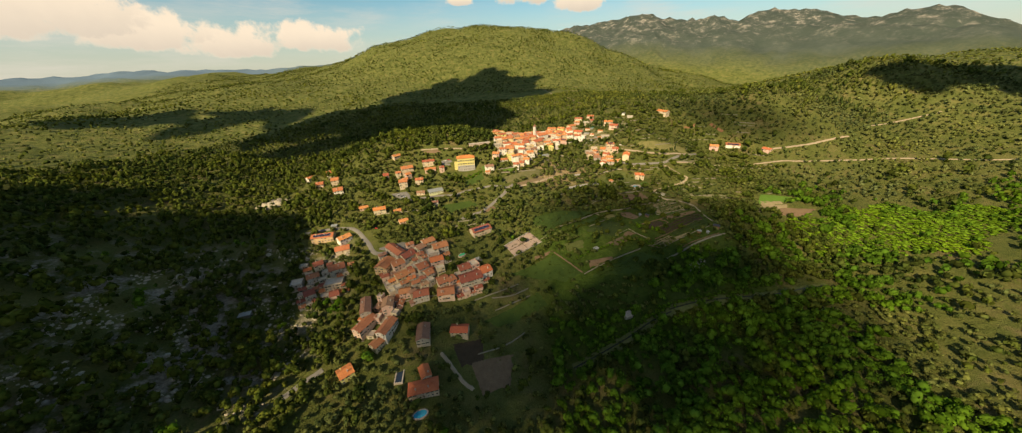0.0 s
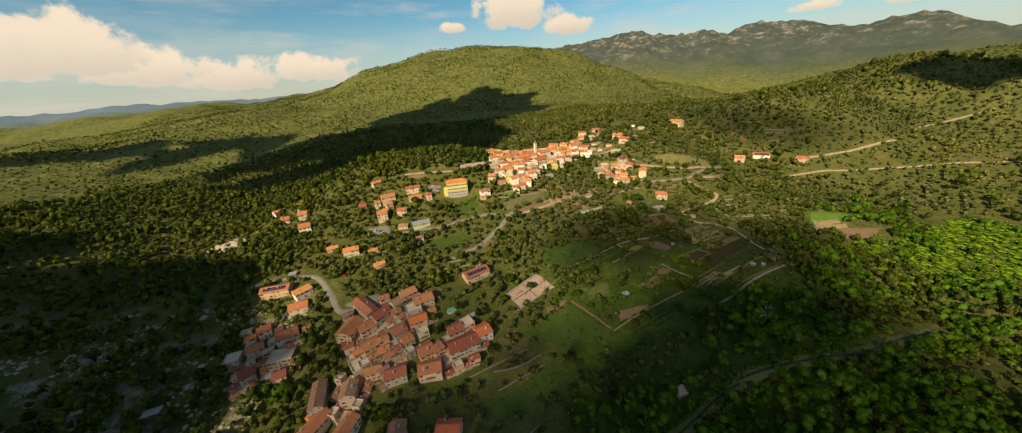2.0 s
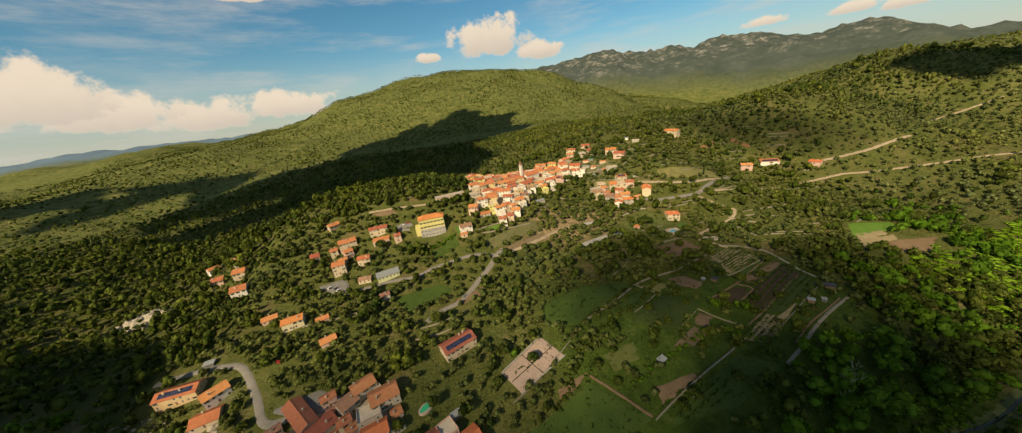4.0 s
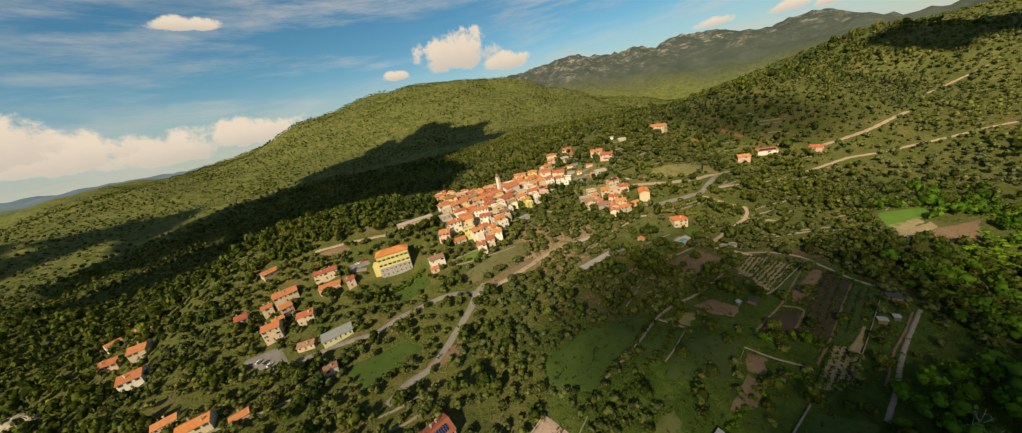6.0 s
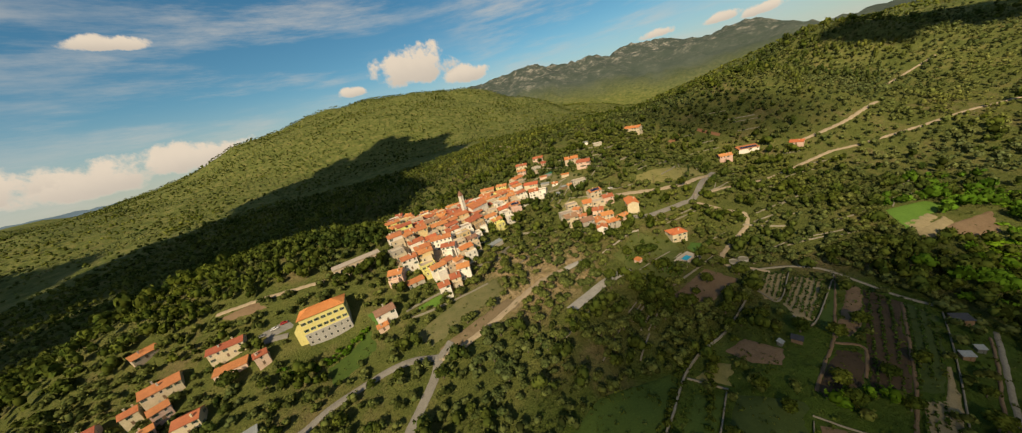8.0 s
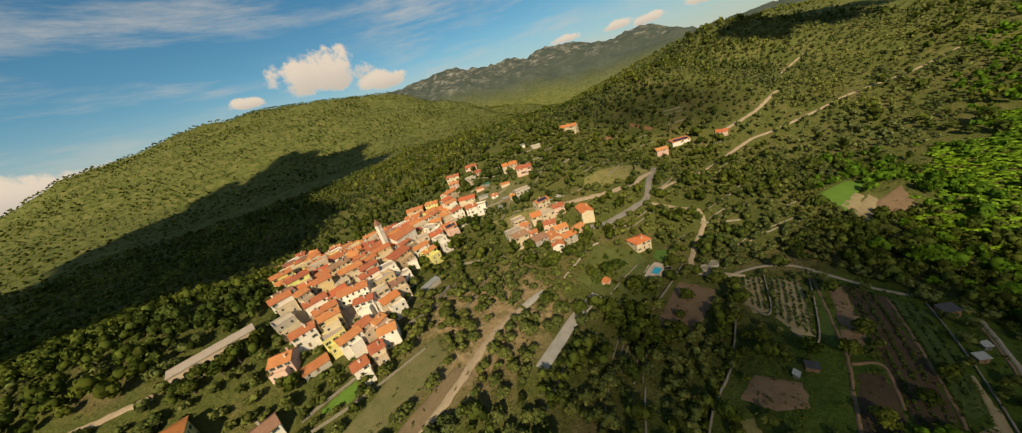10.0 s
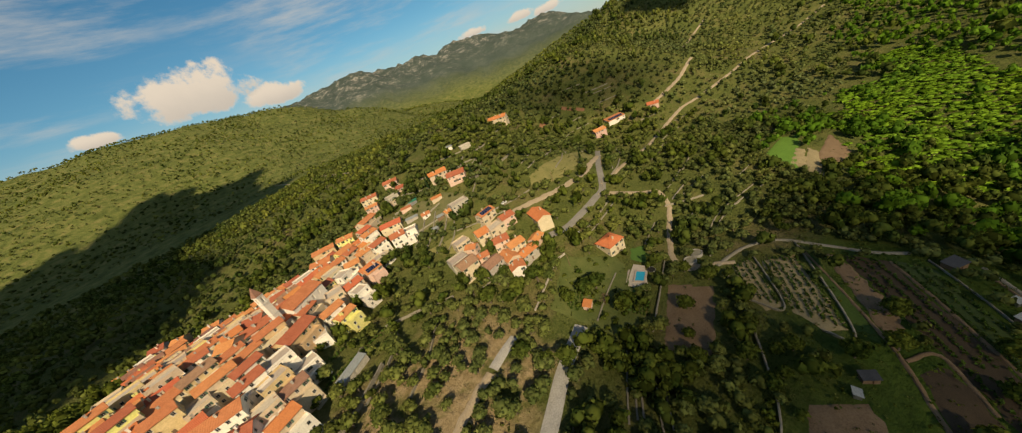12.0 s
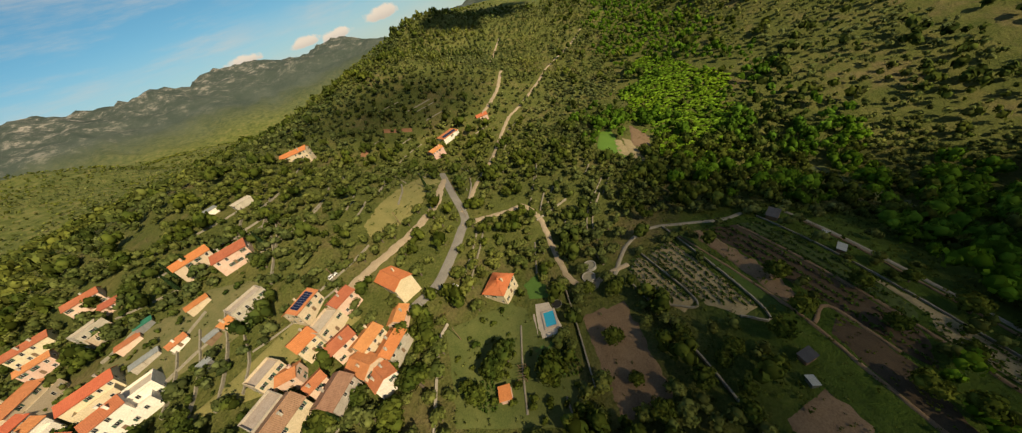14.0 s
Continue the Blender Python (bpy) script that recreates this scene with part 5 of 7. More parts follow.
def crop_rows(pts, gap, label):
    """Rows of vegetables along the longest side of a plot."""
    p = np.array(pts)
    e = np.roll(p, -1, 0) - p
    d = e[np.argmax((e ** 2).sum(1))]
    d = d / np.linalg.norm(d)
    s = np.array((-d[1], d[0]))
    c = p.mean(0)
    rng = np.random.default_rng(int(abs(c[0]) * 10))
    spots = [c + d * u + s * w for w in np.arange(-30, 30, gap) for u in np.arange(-45, 45, 0.9)]
    spots = np.array(spots) + rng.normal(size=(len(spots), 2)) * 0.12
    keep = in_polygon(spots[:, 0], spots[:, 1], [tuple(q) for q in pts]) & (rng.random(len(spots)) < 0.85)
    spots = spots[keep]
    ob = plant_wood("vegetable_rows", label, VEG, spots, rng.uniform(0.55, 0.95, len(spots)), [crown(90 + k, 8, 2, 0.5, 0.8, False) for k in range(2)], 3)
    return ob


def boulder(x, y, r, seed, label):
    rng = np.random.default_rng(seed)
    bm = bmesh.new()
    bmesh.ops.create_icosphere(bm, subdivisions=3, radius=1)
    for v in bm.verts:
        q = v.co * 1.3 + Vector((seed, 0, 0))
        f = 1 + 0.35 * noise.noise(q) + 0.18 * noise.noise(q * 2.7)
        v.co = Vector((v.co.x * r * f * 1.3, v.co.y * r * f, v.co.z * r * f * 0.8))
    ob = part("rock_outcrop", bm, ROCK, None)
    ob.matrix_world = pose(x, y, ground_at(x, y) + 0.1 * r, 0, 0, rng.uniform(0, 360))
    tagged(ob, label, "rock", "limestone outcrops")


def loose_rocks(pos, seed):
    """Broken limestone strewn over a slope."""
    rng = np.random.default_rng(seed)
    v, t = ico()
    z = land(pos[:, 0], pos[:, 1])
    size = rng.uniform(0.35, 1.5, len(pos)) ** 1.4
    V = v[None] * rng.uniform(0.6, 1.25, (len(pos), 12, 1)) * size[:, None, None] * np.array((1.3, 1.1, 0.7)) + np.stack([pos[:, 0], pos[:, 1], z], -1)[:, None]
    T = t[None] + (np.arange(len(pos)) * 12)[:, None, None]
    tagged(new("loose_rocks", raw_mesh("loose_rocks", V.reshape(-1, 3), T.reshape(-1, 3), ROCK)), "pale broken limestone strewn over the slope", "rocks", kind="stuff")


ROCK = mottled("pale_limestone", (0.26, 0.23, 0.18), (0.50, 0.44, 0.34), 3.0, fine=6, bump=1.0)


# ---- clouds out of view, added to shade the land ----
CLOUD = mottled("cloud_white", (0.80, 0.80, 0.82), (0.92, 0.92, 0.93), 200.0, rough=1.0, bump=0.0)
def cumulus(x, y, z, length, depth, height, rot, seed, label, mat=CLOUD):
    """A heaped cloud: many puffs on a flat base, joined into one soft lump."""
    rng = np.random.default_rng(seed)
    bm = bmesh.new()
    for k in range(26):
        u = rng.uniform(-1, 1)
        v = rng.uniform(-1, 1) * math.sqrt(1 - u * u)
        top = (1 - u * u) * (1 - 0.6 * v * v)
        r = rng.uniform(0.16, 0.30) * (0.55 + 0.6 * top)
        m = pose(u * length / 2, v * depth / 2, rng.uniform(0.05, 0.75) * top * height, *rng.uniform(0, 180, 3)) @ Matrix.Diagonal((r * min(length, depth * 1.6), r * depth, r * height * 1.5, 1))
        bmesh.ops.create_icosphere(bm, subdivisions=3, radius=1, matrix=m)
    for vert in bm.verts:
        p = vert.co / (0.09 * length)
        vert.co += vert.normal * (noise.noise(p) * 0.030 + noise.noise(p * 2.6) * 0.016 + noise.noise(p * 6) * 0.008) * length
        if vert.co.z < -0.1 * height:
            vert.co.z = -0.1 * height + 0.2 * (vert.co.z + 0.1 * height)
    ob = part("cumulus_cloud", bm, mat, None, "", True)
    ob.matrix_world = pose(x, y, z, 0, 0, rot)
    return tagged(ob, label, "cloud", "cumulus clouds", "structure")


def shading_cloud(x, y, ground_z, high, length, depth, rot, seed, mat=CLOUD):
    """An unseen cloud added between the sun and (x, y) to shade it."""
    p = Vector((x, y, ground_z)) + sun_dir * ((high - ground_z) / sun_dir.z)
    cumulus(p.x, p.y, p.z, length, depth, 60, rot, seed, "broad low unseen cumulus cloud added to cast shade", mat)


def soft_shading_cloud(x, y, ground_z, length, depth, rot, seed, dense):
    """A thin unseen cloud added before the sun to dim the ground: lumpy shells, one inside the other, so that its shade
    fades towards the rim.
    """
    p = Vector((x, y, ground_z)) + sun_dir * ((900 - ground_z) / sun_dir.z)
    mat, ct, cp = material("thin_cloud")
    cp.inputs["Base Color"].default_value = (0.9, 0.9, 0.9, 1)
    cp.inputs["Roughness"].default_value = 1.0
    cp.inputs["Alpha"].default_value = dense
    bm = bmesh.new()
    for size in (1.0, 0.82, 0.64, 0.46):
        verts = bmesh.ops.create_icosphere(bm, subdivisions=4, radius=1)["verts"]
        for v in verts:
            q = v.co * 1.6 + Vector((seed * 3.7, size * 2.0, 0))
            f = size * (1 + 0.30 * noise.noise(q) + 0.16 * noise.noise(q * 2.3) + 0.09 * noise.noise(q * 5.1))
            v.co = Vector((v.co.x * f * length / 2, v.co.y * f * depth / 2, v.co.z * f * 25))
    ob = part("thin_cloud", bm, mat, None, "", True)
    ob.matrix_world = pose(p.x, p.y, p.z, 0, 0, rot)
    tagged(ob, "thin pale unseen cloud added to dim the ground", "cloud", "cumulus clouds", "structure")


# unseen clouds added to shade the bare western slope
shading_cloud(-490, 205, 40, 900, 560, 280, -14, 21)
shading_cloud(-290, 150, 15, 900, 170, 190, 20, 25)
# thin ones, added to darken the lower hamlet, the meadows, the stream and the garden plots
soft_shading_cloud(-90, 225, 25, 230, 160, 15, 1, 0.10)
soft_shading_cloud(80, 222, 20, 240, 120, 18, 2, 0.14)
soft_shading_cloud(180, 188, 0, 270, 170, 12, 3, 0.26)
soft_shading_cloud(60, 140, -10, 260, 150, 5, 4, 0.15)
soft_shading_cloud(118, 342, 38, 190, 105, 24, 6, 0.15)
soft_shading_cloud(208, 278, 28, 230, 150, 24, 7, 0.18)
soft_shading_cloud(-45, 150, 0, 210, 110, 10, 8, 0.07)
# over the wooded valley and the flank of the hill behind the village
shading_cloud(-150, 1010, 115, 1000, 800, 340, 70, 22)
shading_cloud(-235, 985, 105, 990, 520, 330, 50, 38)
shading_cloud(-140, 735, 85, 990, 240, 260, 66, 37)
shading_cloud(-320, 740, 75, 980, 560, 300, 20, 28)
shading_cloud(-720, 800, 85, 980, 620, 220, 0, 32)
# over the eastern hill
soft_shading_cloud(405, 545, 95, 220, 130, -62, 9, 0.13)
shading_cloud(800, 535, 140, 950, 300, 130, -20, 23)


# ---- fields, roads and walls ----
field("lane", [(-128, 252), (-112, 262), (-78, 264), (-66, 250), (-74, 222), (-80, 210), (-104, 212), (-118, 232)])
field("lane", [(-60, 228), (-44, 236), (-30, 244), (-24, 232), (-36, 220), (-54, 210)])
field("lane", [(-16, 450), (24, 438), (44, 478), (76, 498), (98, 524), (108, 558), (96, 578), (52, 570), (6, 598), (-30, 606), (-14, 560), (-12, 486)])
road("asphalt", 5, [(-57.3, 316.7), (-47.9, 326.7), (-33.1, 334.5), (-19.5, 352.4), (-6.8, 369.1), (-2.8, 378.1)])
road("asphalt", 4, [(-2.5, 380.1), (-16.5, 384.1), (-32.3, 383.7), (-56.2, 378.4), (-71.7, 370.8), (-94.5, 368.8), (-115.4, 364.8), (-128.4, 362)])
road("asphalt", 5, [(-2.8, 378.1), (6, 386)])
road("asphalt", 4.5, [(-115.1, 263.9), (-137.6, 262.3), (-152.6, 279.3), (-174.7, 302.4), (-191.7, 308.1), (-214.7, 308.8), (-235.5, 306.2)])
road("dirt", 4, [(-2.1, 379), (12.6, 381.2), (35.1, 390.1), (57, 401.5), (70, 408), (82, 412.1), (91, 414.2)])
road("slab", 6, [(76.9, 379.6), (93.7, 386.2), (109.6, 392.3), (131.4, 397.6)])
road("slab", 4.5, [(92.9, 414.6), (101, 416.4), (109.6, 417.6)])
road("asphalt", 4.5, [(167.3, 442.3), (178.9, 436.6), (187.4, 434.6), (206.6, 434.2), (218.3, 434.9)])
road("asphalt", 4.5, [(218.3, 434.9), (232.9, 437.2), (262.3, 455.2), (304.4, 480.3)])
road("dirt", 4.2, [(158, 474), (169.7, 469), (179.7, 465.1), (194.6, 459), (213.3, 454.3), (240, 454.5), (264, 462), (290, 471)])
road("dirt", 3.5, [(255.3, 409.5), (245, 418), (233.9, 428.7), (223.4, 435.1)])
road("dirt", 3, [(236, 440), (248.8, 439.5), (280, 444), (314.9, 447.1)])
road("dirt", 3, [(416.6, 442.9), (440, 434), (470, 425), (503.8, 416.2)])
road("dirt", 3, [(595.7, 394.6), (650, 374), (703, 355)])
road("dirt", 3.5, [(314.9, 447.1), (359, 447.6), (388, 446.5), (416.6, 442.9)])
road("dirt", 3.5, [(410.7, 468.2), (446.7, 460.6), (473.3, 458), (521.2, 460.7)])
road("dirt", 3, [(255.3, 409.5), (242.9, 398.8), (214.3, 389), (195.7, 381), (191.1, 372.1), (197.4, 367.7), (204.5, 355.7)])
road("asphalt", 5, [(-162.6, 129.8), (-153.9, 143.8), (-145, 154.5)])
road("dirt", 3, [(-58.4, 165.8), (-48.8, 155.9), (-41.2, 147.4), (-31.9, 141)])
road("dirt", 3, [(595.7, 394.6), (554.7, 406.9), (503.8, 416.2)])
dry_wall(0.5, 1.4, [(190.7, 383.4), (167.4, 377.5), (145.6, 372.4)])
dry_wall(0.5, 1.0, [(-35.5, 210.7), (-18.4, 219.3), (5, 229.5)])
dry_wall(0.5, 1.0, [(-16.8, 205.3), (-1.3, 213.1), (15.2, 220.2)])
dry_wall(0.6, 2.2, [(23.1, 432.4), (44.8, 438.2), (65.3, 451.7)])
dry_wall(0.6, 1.5, [(76.4, 470.9), (94, 466.8), (109.6, 459.7)])
field("terrace", [(134, 560), (148, 548), (166, 528), (172, 508), (158, 498), (142, 508), (130, 524), (126, 544)])
field("court", [(-7.5, 268.4), (19.8, 287.2), (31.3, 272.4), (2.1, 257)])
bm = bmesh.new()
for a, b, w in (((5.6, 277.4), (16.7, 264.7), 0.5), ((-2.2, 263.0), (25.9, 279.6), 0.5)):
    d = Vector((b[0] - a[0], b[1] - a[1], 0))
    n = d.cross(Vector((0, 0, 1))).normalized() * w / 2
    for k in range(12):
        quad = []
        for f, sgn in ((k / 12, -1), ((k + 1) / 12, -1), ((k + 1) / 12, 1), (k / 12, 1)):
            q = Vector((*a, 0)) + d * f + n * sgn
            quad.append(bm.verts.new((q.x, q.y, ground_at(q.x, q.y) + 0.5)))
        bm.faces.new(quad)
setting("pavement_joint", bm, PLANTED["soil"], "dark weedy joints between the court slabs", "pavement joint", False)
dry_wall(0.4, 0.9, [(2.1, 256.6), (16, 264.2), (31.7, 272.4)], CONCRETE, "low concrete kerb along the court", "kerb")
dry_wall(0.4, 1.0, [(-7.9, 268.4), (6, 278.2), (19.8, 287.6)], CONCRETE, "low concrete kerb along the court", "kerb")
field("drysoil", [(176.4, 377.2), (184.3, 360), (146.2, 349.8), (136.8, 365.6)])
field("terrace", [(-14.2, 397.1), (34.9, 420.6), (45, 421.3), (47.5, 407.5), (14.8, 395.2), (-4, 387.3)])
field("sand", [(-1, 384.7), (45.3, 402.2), (53.4, 394.7), (23.3, 385.2), (5.8, 378)])
field("drygrass", [(201, 471), (207.3, 476.7), (241.4, 480.7), (290, 490), (284, 471), (232.1, 460.1), (208, 462.5)])
field("redsoil", [(358, 549), (369, 526), (373, 528), (363, 551)])
field("redsoil", [(313, 550), (338, 557), (340, 552), (316, 546)])
field("drygrass", [(121.2, 504.6), (157.7, 483.3), (164.5, 457.5), (133.2, 479.3)])
field("sandrows", [(310.9, 338.7), (349.1, 341.1), (342, 334.1), (301.8, 329)])
field("brightmeadow", [(326.2, 361.3), (363.3, 356.8), (371.1, 347.5), (309.8, 342)])
field("meadow", [(-89.2, 349.3), (-50.9, 358.5), (-39, 349), (-70.7, 328.9)])
field("meadow", [(-62.7, 401.8), (-38.2, 413.7), (-33.9, 400.5), (-57, 388.1)])
field("drysoil", [(-38.5, 336.5), (-16, 346.5), (-14.7, 339.4), (-31.3, 329.9)])
field("lot", [(-140.4, 268.7), (-112.9, 274.5), (-90.6, 264.5), (-112.9, 257.6)])
field("lot", [(-100.5, 432.2), (-84.4, 434.9), (-79.5, 429.2), (-93.9, 427)])
field("drysoil", [(-129.6, 454.6), (-106.5, 456.6), (-98.4, 448), (-120.4, 449.6)])
field("lot", [(-161.1, 377.3), (-136.9, 381.5), (-120.3, 359.3), (-134.5, 360.2)])
field("meadow", [(-28.1, 195), (22.2, 223.3), (32.4, 213.3), (-12.6, 192.6)])
field("drysoil", [(-35.9, 161.7), (-2.9, 172.9), (-3.7, 148), (-25.3, 137.6)])
field("soil", [(-51, 173.1), (-27.6, 181), (-24.5, 163.2), (-42.2, 156.6)])
field("garden", [(191.2, 402), (198, 395.8), (185, 389.2), (182.5, 397.9)])
field("garden", [(161.7, 395.9), (166.7, 387.2), (150.3, 379.9), (145.9, 391.2)])
river(7, [(45.3, 161.6), (91.9, 179.3), (121.2, 192.7), (156.8, 203.1), (220.7, 210.6)])
river(7, [(136.9, 200.5), (161, 205.2), (195.5, 209.1), (233.6, 213.5), (276.7, 224.7), (306.6, 229.5)])
road("dirt", 2.5, [(559.6, 482), (621.3, 484.6), (674.7, 482.1)])
road("dirt", 2, [(135.2, 1172.5), (160.9, 932.2), (171.8, 734.6)])
road("asphalt", 3.5, [(-83.2, 425.1), (-96.7, 426.4)])
road("dirt", 3, [(-130.9, 458.2), (-100.7, 455.7), (-80.1, 453.3), (-63.7, 452.7)])
dry_wall(0.5, 1.2, [(-12.5, 408.9), (0.3, 409.8), (21.7, 413.8), (38, 418.1)])
dry_wall(0.5, 1.2, [(-15.4, 414.4), (-1.4, 418.1), (16.9, 422.7)])
field("brightmeadow", [(-11.8, 413.7), (2.1, 418.6), (12.9, 420.9), (4, 411.8)])
field("garden", [(-39.1, 423), (-29.6, 422.4), (-24.6, 410.2), (-32.3, 410.1)])
field("sandrows", [(182.3, 347.2), (200.8, 355.9), (210.2, 350.5), (180.8, 335), (176.3, 339.3)])
field("sandrows", [(179.2, 331.8), (208.4, 346.3), (218, 335.5), (176.3, 316.9), (172.8, 322.9)])
field("meadow", [(176.1, 315.7), (220.8, 333.9), (220.5, 329.4), (172.7, 308.7)])
field("drysoil", [(177.4, 309), (218.6, 325.9), (223.8, 323.4), (212.7, 316.8), (192.2, 307.2), (177.7, 303.5)])
field("soil", [(222.3, 321.7), (221.3, 307.9), (167.5, 280.1), (154, 285.5), (187.6, 303.8)])
field("meadow", [(23.4, 249.1), (41.8, 256.7), (66.8, 235.8), (50.2, 230.1), (-3.4, 238.2)])
field("meadow", [(72.2, 231.7), (130, 256.8), (150.8, 247.5), (116.8, 233.9)])
field("drysoil", [(75.2, 247.4), (102.3, 251.6), (100, 247.7), (74.5, 239.9)])
field("drysoil", [(21.9, 255.7), (41.1, 261.5), (37.9, 257.4), (22.6, 251.2)])
field("lawn", [(53.3, 268.4), (75.8, 273.3), (73.7, 262.7), (56, 258.2)])
field("sand", [(97, 266.6), (118, 277.3), (122, 271), (108.6, 263.2)])
road("gardenpath", 1.6, [(42.5, 259.3), (56.1, 246.9), (67.4, 236.3)])
road("stonepath", 1.8, [(153, 247.7), (168.4, 254.5), (192.9, 266.6), (232.5, 282.9)])
dry_wall(0.6, 1.0, [(68.4, 234.9), (98.4, 247.1), (130.5, 259.5)])
dry_wall(0.4, 0.7, [(-3.5, 252.6), (16, 264.2), (37.8, 280.9)])
field("soil", [(140.8, 295.3), (166.2, 302.8), (173.6, 297.4), (157.8, 289.2), (138.2, 288.5)])
field("darkmeadow", [(222, 306.4), (224.9, 297.2), (192.3, 282.4), (176.5, 276.1), (169.1, 279.5)])
field("sandrows", [(166.5, 277.4), (174.3, 274.6), (190.8, 281.2), (192.4, 280.6), (151.7, 260.2), (138.6, 264.3)])
field("drysoil", [(127.3, 323.7), (141.7, 325.2), (150.2, 312.4), (140.8, 307.2), (131.4, 313.9)])
field("drygrass", [(102.8, 319.1), (120.1, 320.6), (124.6, 317.1), (113.6, 310.1)])
field("drysoil", [(126.5, 286.5), (134.2, 280.7), (122.9, 274), (118.6, 279.2)])
field("meadow", [(24, 312), (62, 328), (99, 324.4), (95.6, 317.4), (53.7, 295.2), (44, 290), (26, 299)])
field("meadow", [(98.4, 313.2), (108.4, 307.6), (86.3, 294.2), (65.8, 290.8), (65, 293.8)])
field("darkmeadow", [(113.2, 306), (132.9, 294.1), (107.2, 276.7), (79.9, 285.9), (88.5, 293.4)])
dry_wall(0.6, 1.5, [(53.8, 293.9), (68.9, 301.2), (83.7, 309.6), (101.1, 320.8), (118.5, 327.7), (140.2, 332.2), (175.2, 346.8), (192, 355.9)])
dry_wall(0.5, 0.9, [(101.3, 319.7), (111.5, 308.8)])
dry_wall(0.5, 0.9, [(109.8, 308.2), (94.7, 298.2), (86.2, 293.4)])
dry_wall(0.5, 1.0, [(180.1, 345.8), (180.2, 334.5), (211.4, 349.7)])
dry_wall(0.5, 1.0, [(173, 323.5), (175.1, 315.7), (227.4, 336.1)])
road("stonepath", 2.2, [(198.4, 362.2), (217.1, 354.8), (228, 342.9), (227.7, 325.8), (227.1, 311), (231.9, 300.7)])
road("gardenpath", 1.3, [(225, 334.6), (191.6, 317), (171.7, 306.6), (154.8, 300.5), (139.2, 294.5)])
road("gardenpath", 1.3, [(169.5, 305.1), (175.7, 298.2), (160.2, 290)])
road("gardenpath", 1.3, [(221.4, 306.6), (192.5, 292.1), (172, 281.6), (150.3, 272.2)])
dry_wall(0.4, 0.8, [(228.1, 296.4), (190.5, 278), (169.4, 268.1), (153.3, 260.7)])
road("gardenpath", 1.1, [(225, 282), (204.6, 273.5), (187.7, 267.2), (167.3, 257.3)])
dry_wall(0.3, 0.8, [(128.1, 289.1), (135.3, 280.3), (144.6, 272.9)])
dry_wall(0.3, 0.8, [(126.1, 287.6), (110.5, 278.1)])
field("sandrows", [(314.6, 347.2), (343.7, 347.1), (344, 342.4), (312.7, 336.4)])
field("drysoil", [(332.4, 335.3), (376, 331.4), (353, 319.1), (325.6, 323.3)])
for plot in (((182.3, 347.2), (200.8, 355.9), (210.2, 350.5), (180.8, 335)), ((179.2, 331.8), (208.4, 346.3), (218, 335.5), (176.3, 316.9)), ((166.5, 277.4), (174.3, 274.6), (151.7, 260.2), (138.6, 264.3))):
    crop_rows(plot, 2.4, "rows of green vegetables in pale soil")
for plot in (((222, 306.4), (224.9, 297.2), (192.3, 282.4), (169.1, 279.5)), ((222.3, 321.7), (221.3, 307.9), (167.5, 280.1), (154, 285.5))):
    crop_rows(plot, 3.4, "rows of low plants in dark soil")
crop_rows(((72, 238), (110, 252), (116, 240), (86, 231)), 3.0, "rows of low crops in a meadow plot")

for a, b in (((118, 500), (150, 520)), ((122, 512), (146, 528)), ((126, 494), (158, 514)), ((132, 488), (150, 500)), ((196, 520), (226, 540)), ((190, 530), (214, 548)), ((182, 505), (205, 520)), ((170, 500), (196, 516)),
             ((40, 452), (66, 470)), ((52, 440), (78, 462)), ((64, 430), (92, 452)), ((230, 470), (262, 486)), ((238, 486), (266, 500)), ((250, 440), (290, 452)), ((300, 430), (340, 436)), ((286, 404), (330, 410)), ((240, 400), (262, 384)),
             ((-110, 205), (-60, 214)), ((-20, 215), (14, 226)), ((-30, 168), (8, 190)), ((-150, 330), (-112, 336)), ((-60, 310), (-30, 322)), ((-62, 300), (-34, 308))):
    dry_wall(0.5, 1.3, [a, ((a[0] + b[0]) / 2 + 1.5, (a[1] + b[1]) / 2 - 1), b], None, "dry-stone terrace wall on a planted slope", "terrace_wall")

for run in ([(135.8, 558), (142, 554.6), (149, 552)], [(141, 525.6), (149, 524.6), (157, 522.6)], [(130, 521.8), (139, 517.6), (148, 512.4)], [(139, 566.6), (145, 565.4), (150, 563)]):
    dry_wall(0.5, 1.2, run, None, "dry-stone terrace wall above the village", "terrace_wall")
dry_wall(0.5, 1.2, [(165.3, 426.3), (158.7, 427.3), (148.3, 425.0), (126.3, 418.8)], WALLS["stone"], "grey parapet wall along the lane", "lane_wall")

# terrace walls that follow the slope through the olive groves
tr = random.Random(19)
walls = 0
while walls < 60:
    x, y = tr.uniform(30, 420), tr.uniform(345, 560)
    if (x < 130 and y > 420) or is_taken(np.array([x]), np.array([y]))[0]:
        continue
    run, n = [(x, y)], tr.randint(6, 14)
    for _ in range(n):
        h = land(np.array([x + 4, x - 4, x, x]), np.array([y, y, y + 4, y - 4]))
        gx, gy = h[0] - h[1], h[2] - h[3]
        g = math.hypot(gx, gy) + 1e-6
        x, y = x - 3.2 * gy / g, y + 3.2 * gx / g
        if is_taken(np.array([x]), np.array([y]))[0]:
            break
        run.append((x, y))
    if len(run) > 4:
        dry_wall(0.6, tr.uniform(0.5, 1.0), run, None, "dry-stone terrace wall in an olive grove", "terrace_wall")
        walls += 1

# ---- buildings ----
yellow_school()
arcade_hall()
